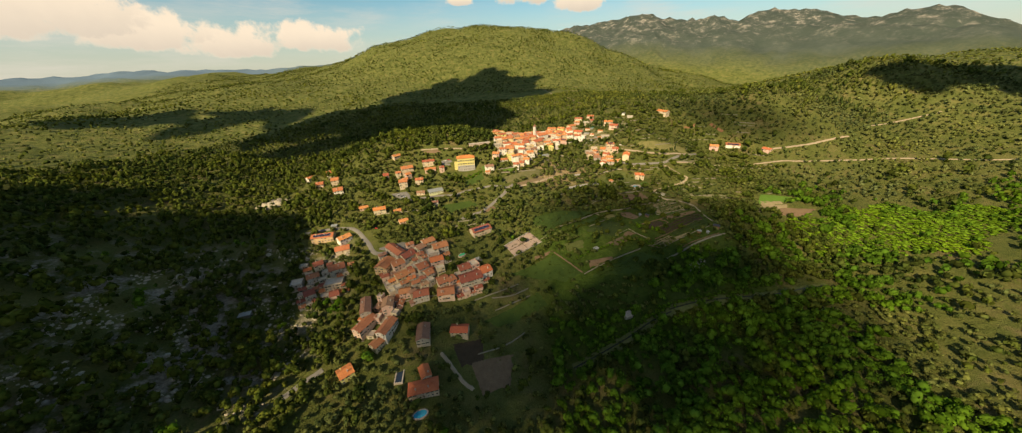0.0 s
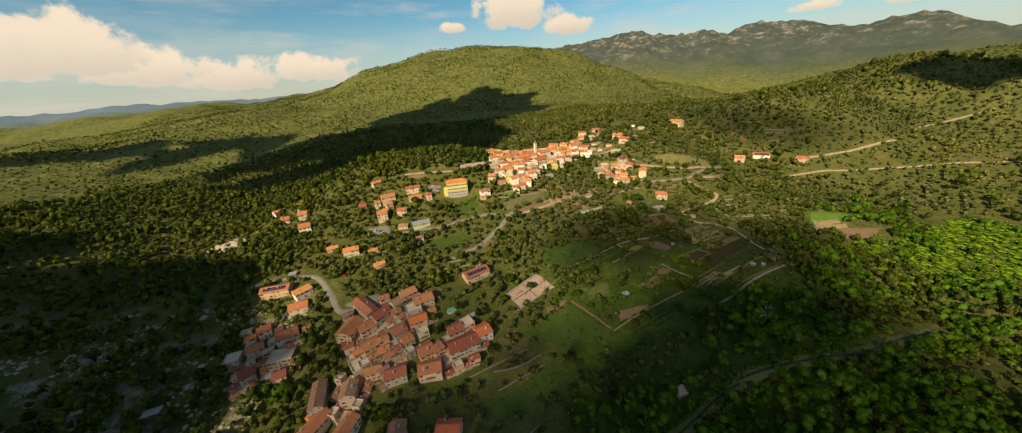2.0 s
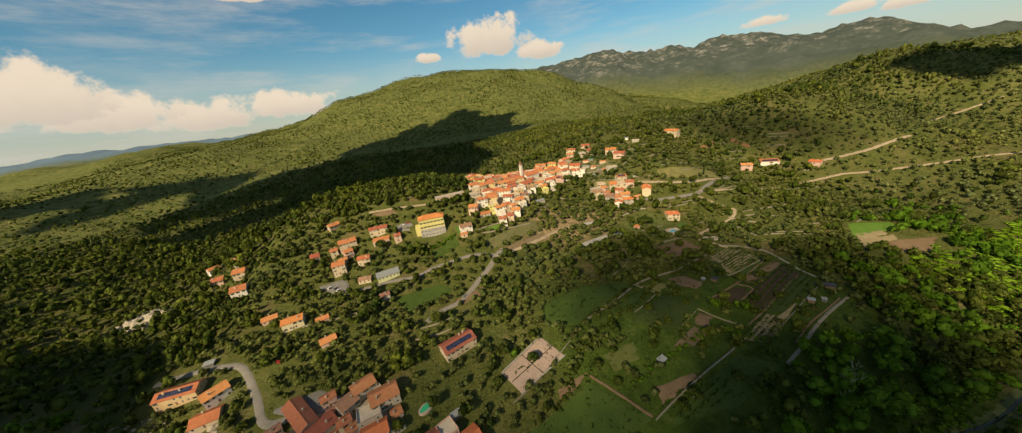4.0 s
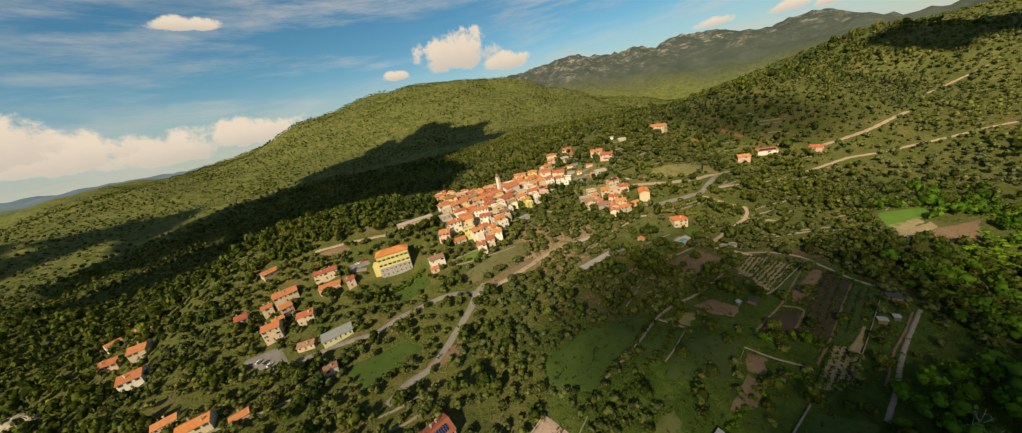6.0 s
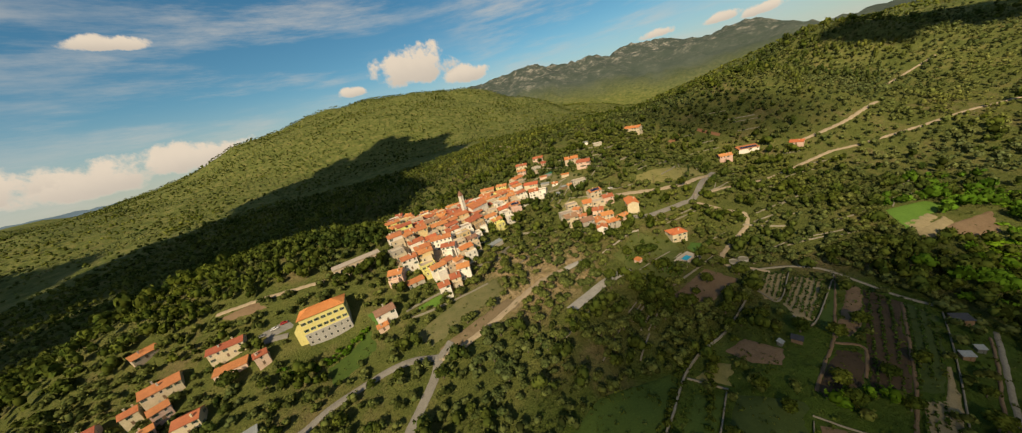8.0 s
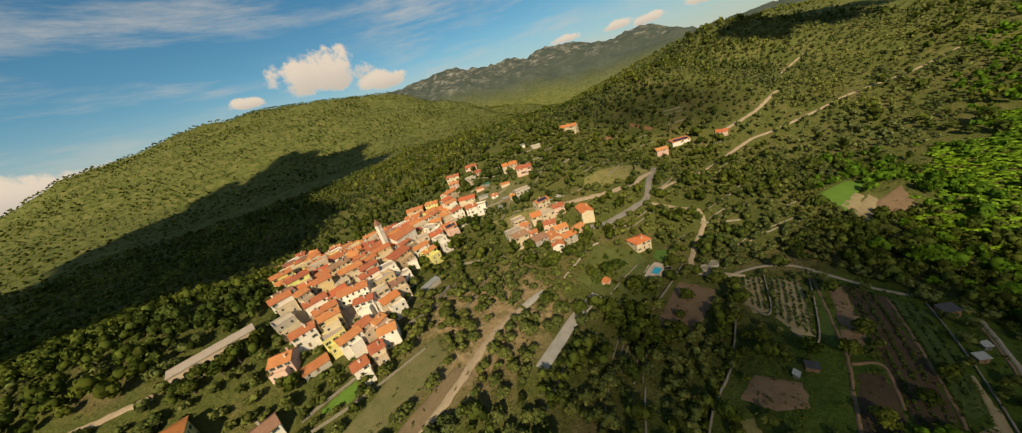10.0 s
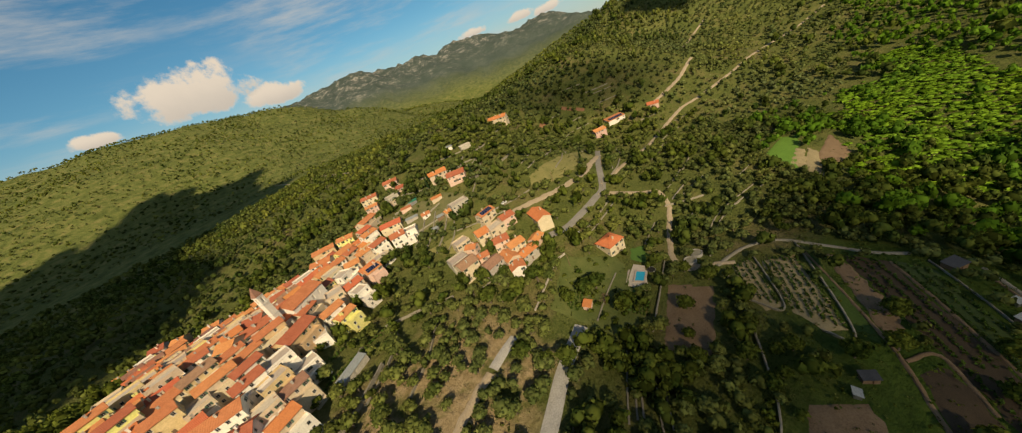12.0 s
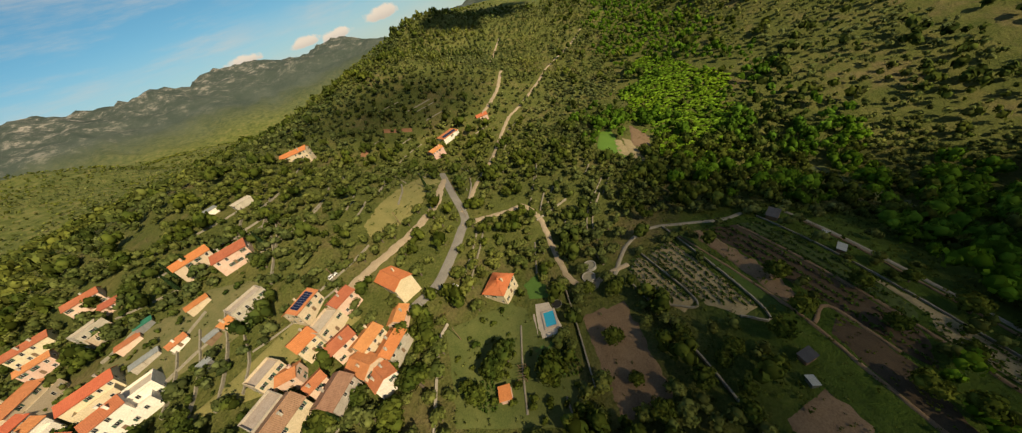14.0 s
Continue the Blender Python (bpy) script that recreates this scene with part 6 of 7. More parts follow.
church()
green_hall()
# village below
house(-38.1, 615.1, -8, 12.6, 7.0, 2, "pink", "g", "village")
house(-12.4, 587.7, -0, 16.0, 8.0, 3, "ochre", "g", "village")
house(11.9, 522.6, 4, 8.5, 7.0, 3, "white", "g", "village")
house(21.6, 573.8, 24, 12.3, 7.0, 3, "cream", "g", "village")
house(36.2, 518.9, 4, 14.7, 9.0, 3, "pink", "g", "village")
house(19.2, 488.8, 11, 13.7, 8.0, 3, "cream", "g", "village")
house(3.9, 483.3, 8, 9.8, 8.0, 3, "ochre", "g", "village")
house(-6.6, 474.7, 35, 6.8, 8.0, 3, "cream", "g", "village")
house(17.9, 465.7, -9, 15.7, 9.0, 3, "white", "g", "village")
house(-7.5, 447.5, 10, 10.4, 8.0, 3, "white", "g", "village")
house(3.8, 451.5, 7, 10.7, 8.0, 3, "ochre", "g", "village")
house(-15.4, 461.0, 22, 9.2, 9.0, 2, "stone", "f", "village")
house(-17.0, 440.2, -15, 9.5, 9.0, 2, "pink", "g", "village")
house(21.5, 454.9, -22, 10.5, 7.0, 3, "white", "g", "village")
house(16.9, 439.3, 24, 7.2, 8.0, 3, "cream", "g", "village")
house(23.5, 437.9, 34, 6.9, 7.0, 3, "pink", "g", "village")
house(26.3, 430.6, -8, 8.6, 8.0, 3, "white", "g", "village")
house(19.0, 426.7, 3, 6.5, 9.0, 2, "cream", "g", "village")
house(10.5, 421.9, 8, 7.0, 8.0, 2, "white", "g", "village")
house(47.1, 492.0, 33, 16.0, 12.0, 3, "ochre", "g", "village")
house(-6.4, 432.8, 12, 10.8, 5.0, 1, "stone", "s", "village")
house(40.0, 500.5, 12, 12.0, 7.5, 4, "ochre", "g", "village")
# village above
house(-22.9, 621.4, -11, 8.3, 9.0, 3, "pink", "g", "village")
house(-11.5, 615.6, -35, 8.4, 7.0, 3, "ochre", "g", "village")
house(7.5, 600.5, -14, 9.4, 8.0, 3, "white", "g", "village")
house(34.7, 533.2, -33, 10.9, 9.0, 3, "cream", "g", "village")
house(24.0, 514.3, -38, 9.0, 9.0, 3, "cream", "g", "village")
house(54.4, 507.8, 41, 10.2, 9.0, 3, "cream", "g", "village")
house(47.8, 556.8, -8, 8.3, 8.0, 3, "white", "g", "village")
house(57.5, 570.0, 8, 9.6, 7.0, 3, "pink", "g", "village")
house(62.6, 536.0, 17, 7.0, 7.0, 3, "cream", "g", "village")
house(77.6, 565.3, -32, 14.0, 8.0, 3, "white", "g", "village")
house(84.7, 585.3, -19, 15.8, 8.0, 3, "ochre", "g", "village")
house(100.2, 573.9, -33, 12.5, 8.0, 3, "yellow", "g", "village")
house(118.7, 572.5, 31, 16.0, 9.0, 3, "cream", "g", "village")
house(132.7, 589.2, -31, 10.2, 6.0, 2, "pink", "g", "village")
house(158.1, 577.3, -48, 6.9, 7.0, 1, "pink", "g", "village")
house(145.7, 573.0, 0, 9.5, 7.0, 2, "stone", "f", "village")
house(119.8, 524.6, -19, 9.6, 9.0, 3, "white", "g", "village")
house(97.3, 534.7, 8, 8.6, 8.0, 3, "cream", "g", "village")
house(88.6, 530.3, -21, 9.0, 8.0, 3, "cream", "g", "village")
house(93.0, 511.1, 1, 9.5, 8.0, 3, "pink", "g", "village", "pv")
house(79.1, 523.7, 33, 9.2, 9.0, 3, "white", "f", "village")
house(79.4, 498.7, 16, 7.6, 9.0, 3, "white", "f", "village")
house(54.4, 484.9, -7, 6.2, 9.0, 2, "white", "f", "village")
house(70.0, 508.5, -7, 9.1, 9.0, 3, "cream", "f", "village")
house(144.9, 525.8, -19, 6.0, 5.0, 1, "white", "g", "lane")
house(154.2, 508.5, -7, 7.3, 6.0, 1, "cream", "g", "lane")
house(180.3, 522.4, -42, 13.5, 10.0, 2, "pink", "g", "lane")
# upper hamlet
house(162.2, 479.9, -2, 11.4, 8.0, 2, "cream", "g", "hamlet", "pv")
house(149.5, 472.9, -20, 7.9, 10.0, 2, "cream", "g", "hamlet", "bright")
house(126.5, 463.2, -7, 10.8, 10.0, 3, "cream", "g", "hamlet", "brown")
house(134.2, 450.5, -3, 10.5, 9.0, 3, "stone", "g", "hamlet", "brown")
house(151.3, 459.2, -31, 9.3, 8.0, 2, "pink", "g", "hamlet")
house(144.6, 447.6, -105, 10.8, 8.0, 2, "cream", "g", "hamlet")
house(137.3, 461.2, -26, 6.3, 6.0, 2, "pink", "g", "hamlet")
house(138.4, 471.6, -61, 6.7, 6.0, 2, "pink", "g", "hamlet")
house(141.9, 440.1, -121, 8.6, 8.0, 2, "white", "g", "hamlet")
house(178.7, 449.9, -116, 16.0, 9.0, 2, "cream", "g", "hamlet", "bright")
house(165.1, 444.4, 10, 7.9, 7.0, 1, "pink", "g", "hamlet")
house(284.1, 572.8, -61, 19.3, 10.0, 2, "cream", "g", "villa", "bright")
house(342.9, 498.2, -29, 12.6, 9.0, 2, "pink", "g", "villa")
house(407.6, 467.6, -66, 11.3, 9.0, 1, "pink", "g", "villa", "bright")
# middle
house(-114.8, 428.7, 13, 16.7, 8.0, 2, "cream", "g", "middle")
house(-110.7, 417.4, 11, 15.1, 6.0, 1, "pink", "s", "middle")
house(-94.2, 415.4, 24, 6.1, 7.0, 2, "pink", "g", "middle")
house(-144.7, 421.0, 27, 15.7, 11.0, 2, "cream", "g", "middle")
house(-140.8, 408.9, 37, 7.6, 8.0, 2, "pink", "g", "middle")
house(-155.5, 412.9, 29, 6.6, 7.0, 2, "cream", "g", "middle")
house(-142.9, 399.4, 34, 7.2, 6.0, 2, "pink", "g", "middle")
house(-143.0, 391.0, 16, 10.4, 10.0, 3, "cream", "g", "middle")
house(-122.6, 396.7, 12, 10.3, 9.0, 2, "cream", "g", "middle")
house(-171.9, 409.7, 26, 7.3, 10.0, 2, "pink", "g", "middle")
house(-166.2, 448.2, 47, 11.3, 9.0, 1, "cream", "g", "middle")
house(-266.4, 442.2, 37, 10.7, 10.8, 2, "white", "g", "west")
house(-312.7, 461.2, 58, 9.5, 8.4, 2, "white", "g", "west")
house(-247.5, 415.8, 19, 9.6, 12.0, 2, "cream", "g", "west")
house(-272.5, 419.0, 18, 9.5, 10.8, 2, "pink", "g", "west")
house(-231.5, 388.8, 26, 11.3, 13.2, 2, "white", "g", "west")
house(-116.4, 374.5, 3, 10.3, 7.0, 1, "cream", "g", "middle", "brown")
house(-93.1, 347.8, 23, 6.9, 6.0, 2, "stone", "g", "middle", "brown")
house(-27.1, 415.6, 18, 11.3, 9.0, 2, "white", "g", "middle", "brown")
house(-29.5, 409.9, 15, 6.0, 5.0, 1, "pink", "g", "middle")
house(-181, 345, 28, 10, 7.5, 1, "pink", "g", "lowers")
house(-157, 334, 22, 13.5, 9.6, 2, "cream", "g", "lowers", "bright")
house(-136, 333.5, 30, 8, 6.5, 1, "pink", "g", "lowers")
house(-122, 310, 32, 9.5, 7.5, 1, "pink", "g", "lowers")
house(-205.6, 292.2, 11, 21.9, 10.8, 2, "ochre", "g", "lowers", "pv")
house(-179.8, 285.8, 50, 12.8, 9.6, 2, "white", "g", "lowers")
house(-177.2, 273.9, 21, 13.4, 10.8, 1, "cream", "g", "lowers")
# low town west
house(-195.3, 256.3, 32, 8.7, 9.2, 2, "cream", "g", "low")
house(-173.5, 249.4, 31, 13.9, 11.5, 2, "stone", "g", "low")
house(-195.0, 243.3, 32, 10.6, 9.2, 2, "stone", "g", "low")
house(-169.6, 234.0, 14, 15.7, 11.5, 2, "cream", "f", "low")
house(-191.0, 226.2, 37, 8.9, 10.3, 2, "stone", "g", "low")
house(-164.7, 221.9, 25, 7.8, 9.2, 2, "pink", "g", "low")
house(-207.9, 237.1, 20, 10.2, 10.3, 2, "stone", "f", "low")
house(-127.4, 201.5, 110, 19.7, 8.0, 3, "stone", "g", "low", "brown")
house(-107.7, 201.4, 101, 11.6, 9.0, 3, "pink", "g", "low", "brown")
house(-122.7, 185.5, 66, 18.4, 9.0, 3, "pink", "g", "low")
house(-103.1, 181.1, 75, 17.1, 9.0, 3, "white", "g", "low")
house(-108.4, 170.0, 58, 8.6, 8.0, 2, "cream", "g", "low")
house(-73.7, 177.7, 100, 16.7, 10.0, 2, "stone", "g", "low", "brown")
house(-45.5, 182.9, -3, 14.0, 9.0, 2, "cream", "g", "low", "bright")
house(-124.1, 148.7, 42, 9.6, 10.0, 2, "yellow", "g", "low", "bright")
house(-65.7, 137.9, 13, 20.2, 10.0, 2, "cream", "h", "low", "bright")
house(-66.8, 148.3, -62, 10.5, 7.0, 2, "cream", "g", "low", "bright")
# low town
house(-116.2, 259.2, -43, 25.4, 9.2, 2, "stone", "g", "low")
house(-101.8, 251.1, 49, 12.9, 10.3, 2, "stone", "g", "low")
house(-85.3, 268.3, 38, 11.8, 9.2, 2, "stone", "g", "low")
house(-72.2, 261.5, 26, 14.3, 11.5, 2, "stone", "g", "low")
house(-91.3, 260.1, 50, 9.3, 9.2, 2, "stone", "g", "low", "brown")
house(-122.7, 243.9, 78, 16.6, 12.6, 2, "ochre", "g", "low")
house(-109.9, 242.6, 40, 10.8, 10.3, 2, "pink", "g", "low")
house(-103.1, 229.3, 38, 10.6, 10.3, 2, "ochre", "g", "low")
house(-85.4, 237.0, 39, 9.7, 10.3, 2, "stone", "g", "low")
house(-77.9, 230.1, 41, 7.2, 9.2, 2, "stone", "g", "low")
house(-72.9, 244.4, 23, 12.2, 9.2, 2, "pink", "g", "low", "bright")
house(-77.9, 253.0, 23, 11.5, 10.3, 2, "stone", "f", "low")
house(-96.2, 213.0, 15, 9.3, 8.0, 2, "pink", "g", "low")
house(-81.2, 210.5, 16, 12.8, 10.3, 2, "stone", "g", "low")
house(-64.4, 223.1, 32, 9.8, 11.5, 2, "cream", "g", "low")
house(-57.2, 224.6, 41, 7.6, 9.2, 2, "pink", "g", "low")
house(-59.9, 212.9, 10, 14.3, 11.5, 2, "pink", "g", "low")
house(-39.8, 228.6, 24, 20.6, 13.8, 2, "stone", "g", "low")
house(-46.0, 237.3, 26, 10.6, 10.3, 2, "stone", "g", "low")
house(-37.6, 242.0, 34, 8.2, 9.2, 2, "pink", "f", "low")
house(-26.5, 237.3, 31, 10.5, 11.5, 2, "white", "g", "low", "bright")
house(-33.1, 289.3, 31, 20.9, 11.5, 2, "cream", "g", "low", "pv")
infill([(-22, 440), (26, 430), (48, 474), (80, 494), (104, 522), (116, 560), (100, 586), (55, 575), (10, 604), (-38, 614), (-20, 560), (-18, 480)], 14, 9.0, ("cream", "white", "white", "ochre", "cream", "yellow"), (2, 3, 3), "village")
infill([(-134, 258), (-112, 268), (-66, 270), (-62, 250), (-72, 218), (-78, 204), (-106, 206), (-124, 230)], 36, 6.4, ("stone", "cream", "pink", "stone"), (1, 2), "low", (5.0, 7.5), (4.5, 6.0))
infill([(-66, 230), (-46, 240), (-28, 248), (-20, 232), (-34, 216), (-56, 204), (-70, 210)], 26, 6.4, ("stone", "cream", "pink"), (1, 2), "low", (5.0, 7.5), (4.5, 6.0))
infill([(-212, 258), (-160, 256), (-156, 222), (-196, 214)], 26, 6.6, ("stone", "stone", "cream"), (1,), "low", (5.0, 8), (4.5, 6.0))
infill([(-136, 212), (-96, 212), (-98, 172), (-130, 180)], 80, 6.6, ("stone", "pink", "cream"), (1, 2), "low", (5.0, 8), (4.5, 6.0))
infill([(120, 470), (137, 440), (158, 438), (168, 466), (158, 486), (135, 482)], -10, 9.0, ("cream", "pink", "stone"), (2, 2), "hamlet")
house(158, 593, -30, 12, 8, 2, "pink", "g", "lane")
house(126, 545, -32, 15, 9, 2, "cream", "g", "village", "bright")
house(128, 524, -32, 11, 8, 2, "white", "f", "village")
house(139, 605, -32, 14, 8, 2, "cream", "g", "lane")
house(176, 541, -25, 14, 9, 2, "cream", "g", "lane", "bright")
shed(150, 548, -30, 6, 3.5, 2.3, GREEN_ROOF, METAL, "small greenhouse with green sheeting")
shed(143, 549, -30, 8, 3.5, 2.3, TILES[""], WALLS["pink"], "low garden shed with tile roof")
shed(138, 535, -30, 9, 3, 2.2, LIGHT_ROOF, WALLS["stone"], "long lean-to shed with pale sheets")
shed(159, 527, -25, 8, 4, 2.4, TILES["bright"], WALLS["cream"], "terrace shed with orange tile roof")
shed(139, 508, -20, 4, 3, 2.2, LIGHT_ROOF, METAL, "tiny pale garden hut")
shed(148, 512, -20, 5, 3, 2.2, LIGHT_ROOF, WOOD, "wooden garden hut with pale roof")
shed(207, 561, -20, 7, 5, 2.4, LIGHT_ROOF, WALLS["white"], "small white hut above the lane")
shed(214, 546, -20, 9, 5, 2.6, TERRACE_TOP, WALLS["stone"], "ruined stone hut on a terrace")
shed(55.4, 457.6, 27, 15, 4, 2.6, LIGHT_ROOF, WALLS["stone"], "long grey-roofed lean-to shed below the village")
shed(-237, 205, 20, 9, 4.5, 2.3, LIGHT_ROOF, METAL, "pale sheet-metal shed on the slope")
shed(-177, 252, 30, 10, 6, 2.4, TERRACE_TOP, WALLS["stone"], "low flat-roofed stone store")
shed(-33, 250, 30, 7, 3, 2.3, LIGHT_ROOF, METAL, "small white trailer hut beside gardens")
house(160.5, 502.5, -15, 13, 7.5, 2, "stone", "f", "hamlet")
house(185.2, 409.5, -12, 11.5, 10, 2, "cream", "h", "hamlet", "bright")
house(371, 494, -28, 20, 9, 1, "white", "s", "villa", "pv")
shed(142.5, 400.2, 20, 4.5, 3.5, 2.4, TILES["bright"], WALLS["pink"], "small garden shed with orange tile roof")
shed(226.5, 290.7, -35, 6, 4, 2.8, DARK_ROOF, WOOD, "dark wooden shed with black sheet roof")
shed(201.4, 280.3, -35, 3.5, 2.2, 2.2, LIGHT_ROOF, WOOD, "low shed with pale sheet roof")
shed(210.6, 280.1, -35, 2.5, 1.8, 2.0, LIGHT_ROOF, METAL, "small metal shed with pale sheet roof")
shed(158, 312.7, -60, 4, 2.5, 2.2, DARK_ROOF, WOOD, "small dark wooden tool shed")
shed(151, 315, 10, 2.4, 1.8, 1.8, LIGHT_ROOF, METAL, "tiny white metal hut on bare soil")
shed(85, 258.5, 25, 5, 3, 2.4, LIGHT_ROOF, METAL, "pale greenhouse shed among garden plots")
shed(99, 197, 15, 7, 5, 2.6, TERRACE_TOP, WALLS["stone"], "ruined pale stone hut in the undergrowth")
shed(-203, 312, 15, 6, 4, 2.3, LIGHT_ROOF, METAL, "low metal shed with white sheet roof")
field("lawn", [(163, 427), (181, 404), (164, 386), (147, 374), (136, 378), (131, 414)])
field("sand", [(150, 408), (158, 404), (156, 400), (146, 404)])
crop_rows(((150, 384), (158, 388), (162, 380), (153, 376)), 1.6, "short rows of vegetables beside the lawn")
crop_rows(((136, 408), (146, 412), (148, 406), (138, 402)), 1.6, "short rows of vegetables beside the lawn")
bm = bmesh.new()
deck = [(179.8, 402.2), (181.0, 389.6), (167.0, 382.4), (163.6, 394.6), (165.0, 399.6)]
tops, feet = ([bm.verts.new((px, py, pz)) for px, py in deck] for pz in (43.1, 36.5))
bm.faces.new(tops)
for i in range(len(deck)):
    bm.faces.new((tops[i], feet[i], feet[(i + 1) % len(deck)], tops[(i + 1) % len(deck)]))
bmesh.ops.recalc_face_normals(bm, faces=bm.faces[:])
setting("pavement", bm, PLANTED["terracing"], "cream paved terrace round the villa pool", "pavement", False)
take(160, 184, 380, 406, lambda gx, gy: in_polygon(gx, gy, deck))
swimming_pool(172.8, 388.5, 16, 6.8, 4.2, POOL_WATER, "rectangular blue swimming pool with pale paving", False, 43.4)
swimming_pool(170.2, 396.6, 14, 8.0, 4.0, COVER, "covered rectangular basin beside the villa pool", False, 43.4)
swimming_pool(-85.5, 147.7, 8, 4.5, 11, COVER, "covered rectangular swimming pool with pale edging")
swimming_pool(-65, 122.5, 20, 9, 5, POOL_WATER, "rounded bright blue swimming pool in a garden", True)
swimming_pool(-49.6, 255, 45, 8, 4, GREEN_WATER, "oval green above-ground swimming pool", True)
round_tank(204.3, 372.6, 3.0)
round_tank(197.0, 373.2, 3.0)
trampoline(181, 386.5)
pergola(150, 396, 10, 5, 2.5)
for px, py in ((176, 474), (214, 462), (232, 436), (160, 420), (70, 398), (-40, 332), (-92, 368), (262, 452)):
    utility_pole(px, py)
bm = bmesh.new()
box(bm, -3.2, 3.2, -2.2, 2.2, 0, 0.08)
for px in (-3, 3):
    for py in (-2, 2):
        box(bm, px - 0.05, px + 0.05, py - 0.05, py + 0.05, -3.4, 0)
awning = part("awning", bm, CLOTH, None)
awning.matrix_world = pose(1, 566, ground_at(1, 566) + 3.3, 0, 6, 20)
tagged(awning, "bright yellow cloth awning over a roof terrace", "awning")

# ---- limestone outcrops on the western slope ----
for n, (dx, dy, r) in enumerate(((0, 0, 7), (10, 4, 5), (-9, 5, 6), (5, 10, 6), (-16, -2, 4), (18, 10, 4), (24, 2, 3.5), (-4, 14, 4), (13, -6, 3))):
    boulder(-338 + dx, 398 + dy, r, n, "pale limestone outcrop above the wooded gully")
rr = random.Random(5)
for n in range(46):
    boulder(rr.uniform(-330, -170), rr.uniform(120, 275), rr.uniform(0.8, 2.6), 20 + n, "weathered grey limestone boulder on a scrubby slope")

# ---- parked cars ----
CARS = {n: car_template(n) for n in PAINT}


def park(kind, x, y, rot):
    m = pose(x, y, ground_at(x, y) + 0.5, 0, 0, rot)
    if kind in CARS:
        ob = CARS.pop(kind)
        ob.matrix_world = m
        FIRST[kind] = ob
    else:
        copy_thing(FIRST[kind], m)


FIRST = {}
for kind, x, y, rot in (("red", -86, 432.5, 10), ("white", -91, 431, 10), ("grey", -98, 429.5, 12), ("white", -120, 263, 20), ("dark", -125, 262, 100), ("grey", -108, 266, 30), ("blue", -104, 262, 30), ("white", -100, 265, 30), ("dark", -96, 267, 30), ("grey", -128, 258, 100), ("white", -62, 281, 35), ("white", -131, 256, 95), ("white", -146, 372, 60), ("grey", -141, 370, 60),
                        ("white", -137, 367, 60), ("dark", -133, 364, 60), ("white", 183, 428, 60), ("dark", 216, 460.3, -15), ("grey", -30, 338, 40), ("red", -150, 300, -20), ("white", 177, 476, -20)):
    park(kind, x, y, rot)

# ---- trees ----
rng = np.random.default_rng(11)
EYE_LINE = np.array([(0, 0), (0, 60), (0, 120), (12, 200), (30, 262), (60, 318), (100, 357)])


def reach(p):
    return np.min(np.hypot(p[:, None, 0] - EYE_LINE[None, :, 0], p[:, None, 1] - EYE_LINE[None, :, 1]), 1)


def creeper_zone(x, y):
    """Below 1 where creepers smother the slope above the stream."""
    return ((x - 425 + 0.2 * (y - 285)) / 108) ** 2 + ((y - 285) / 44) ** 2 + 0.5 * fbm(x, y, 60, 3, 3.0)


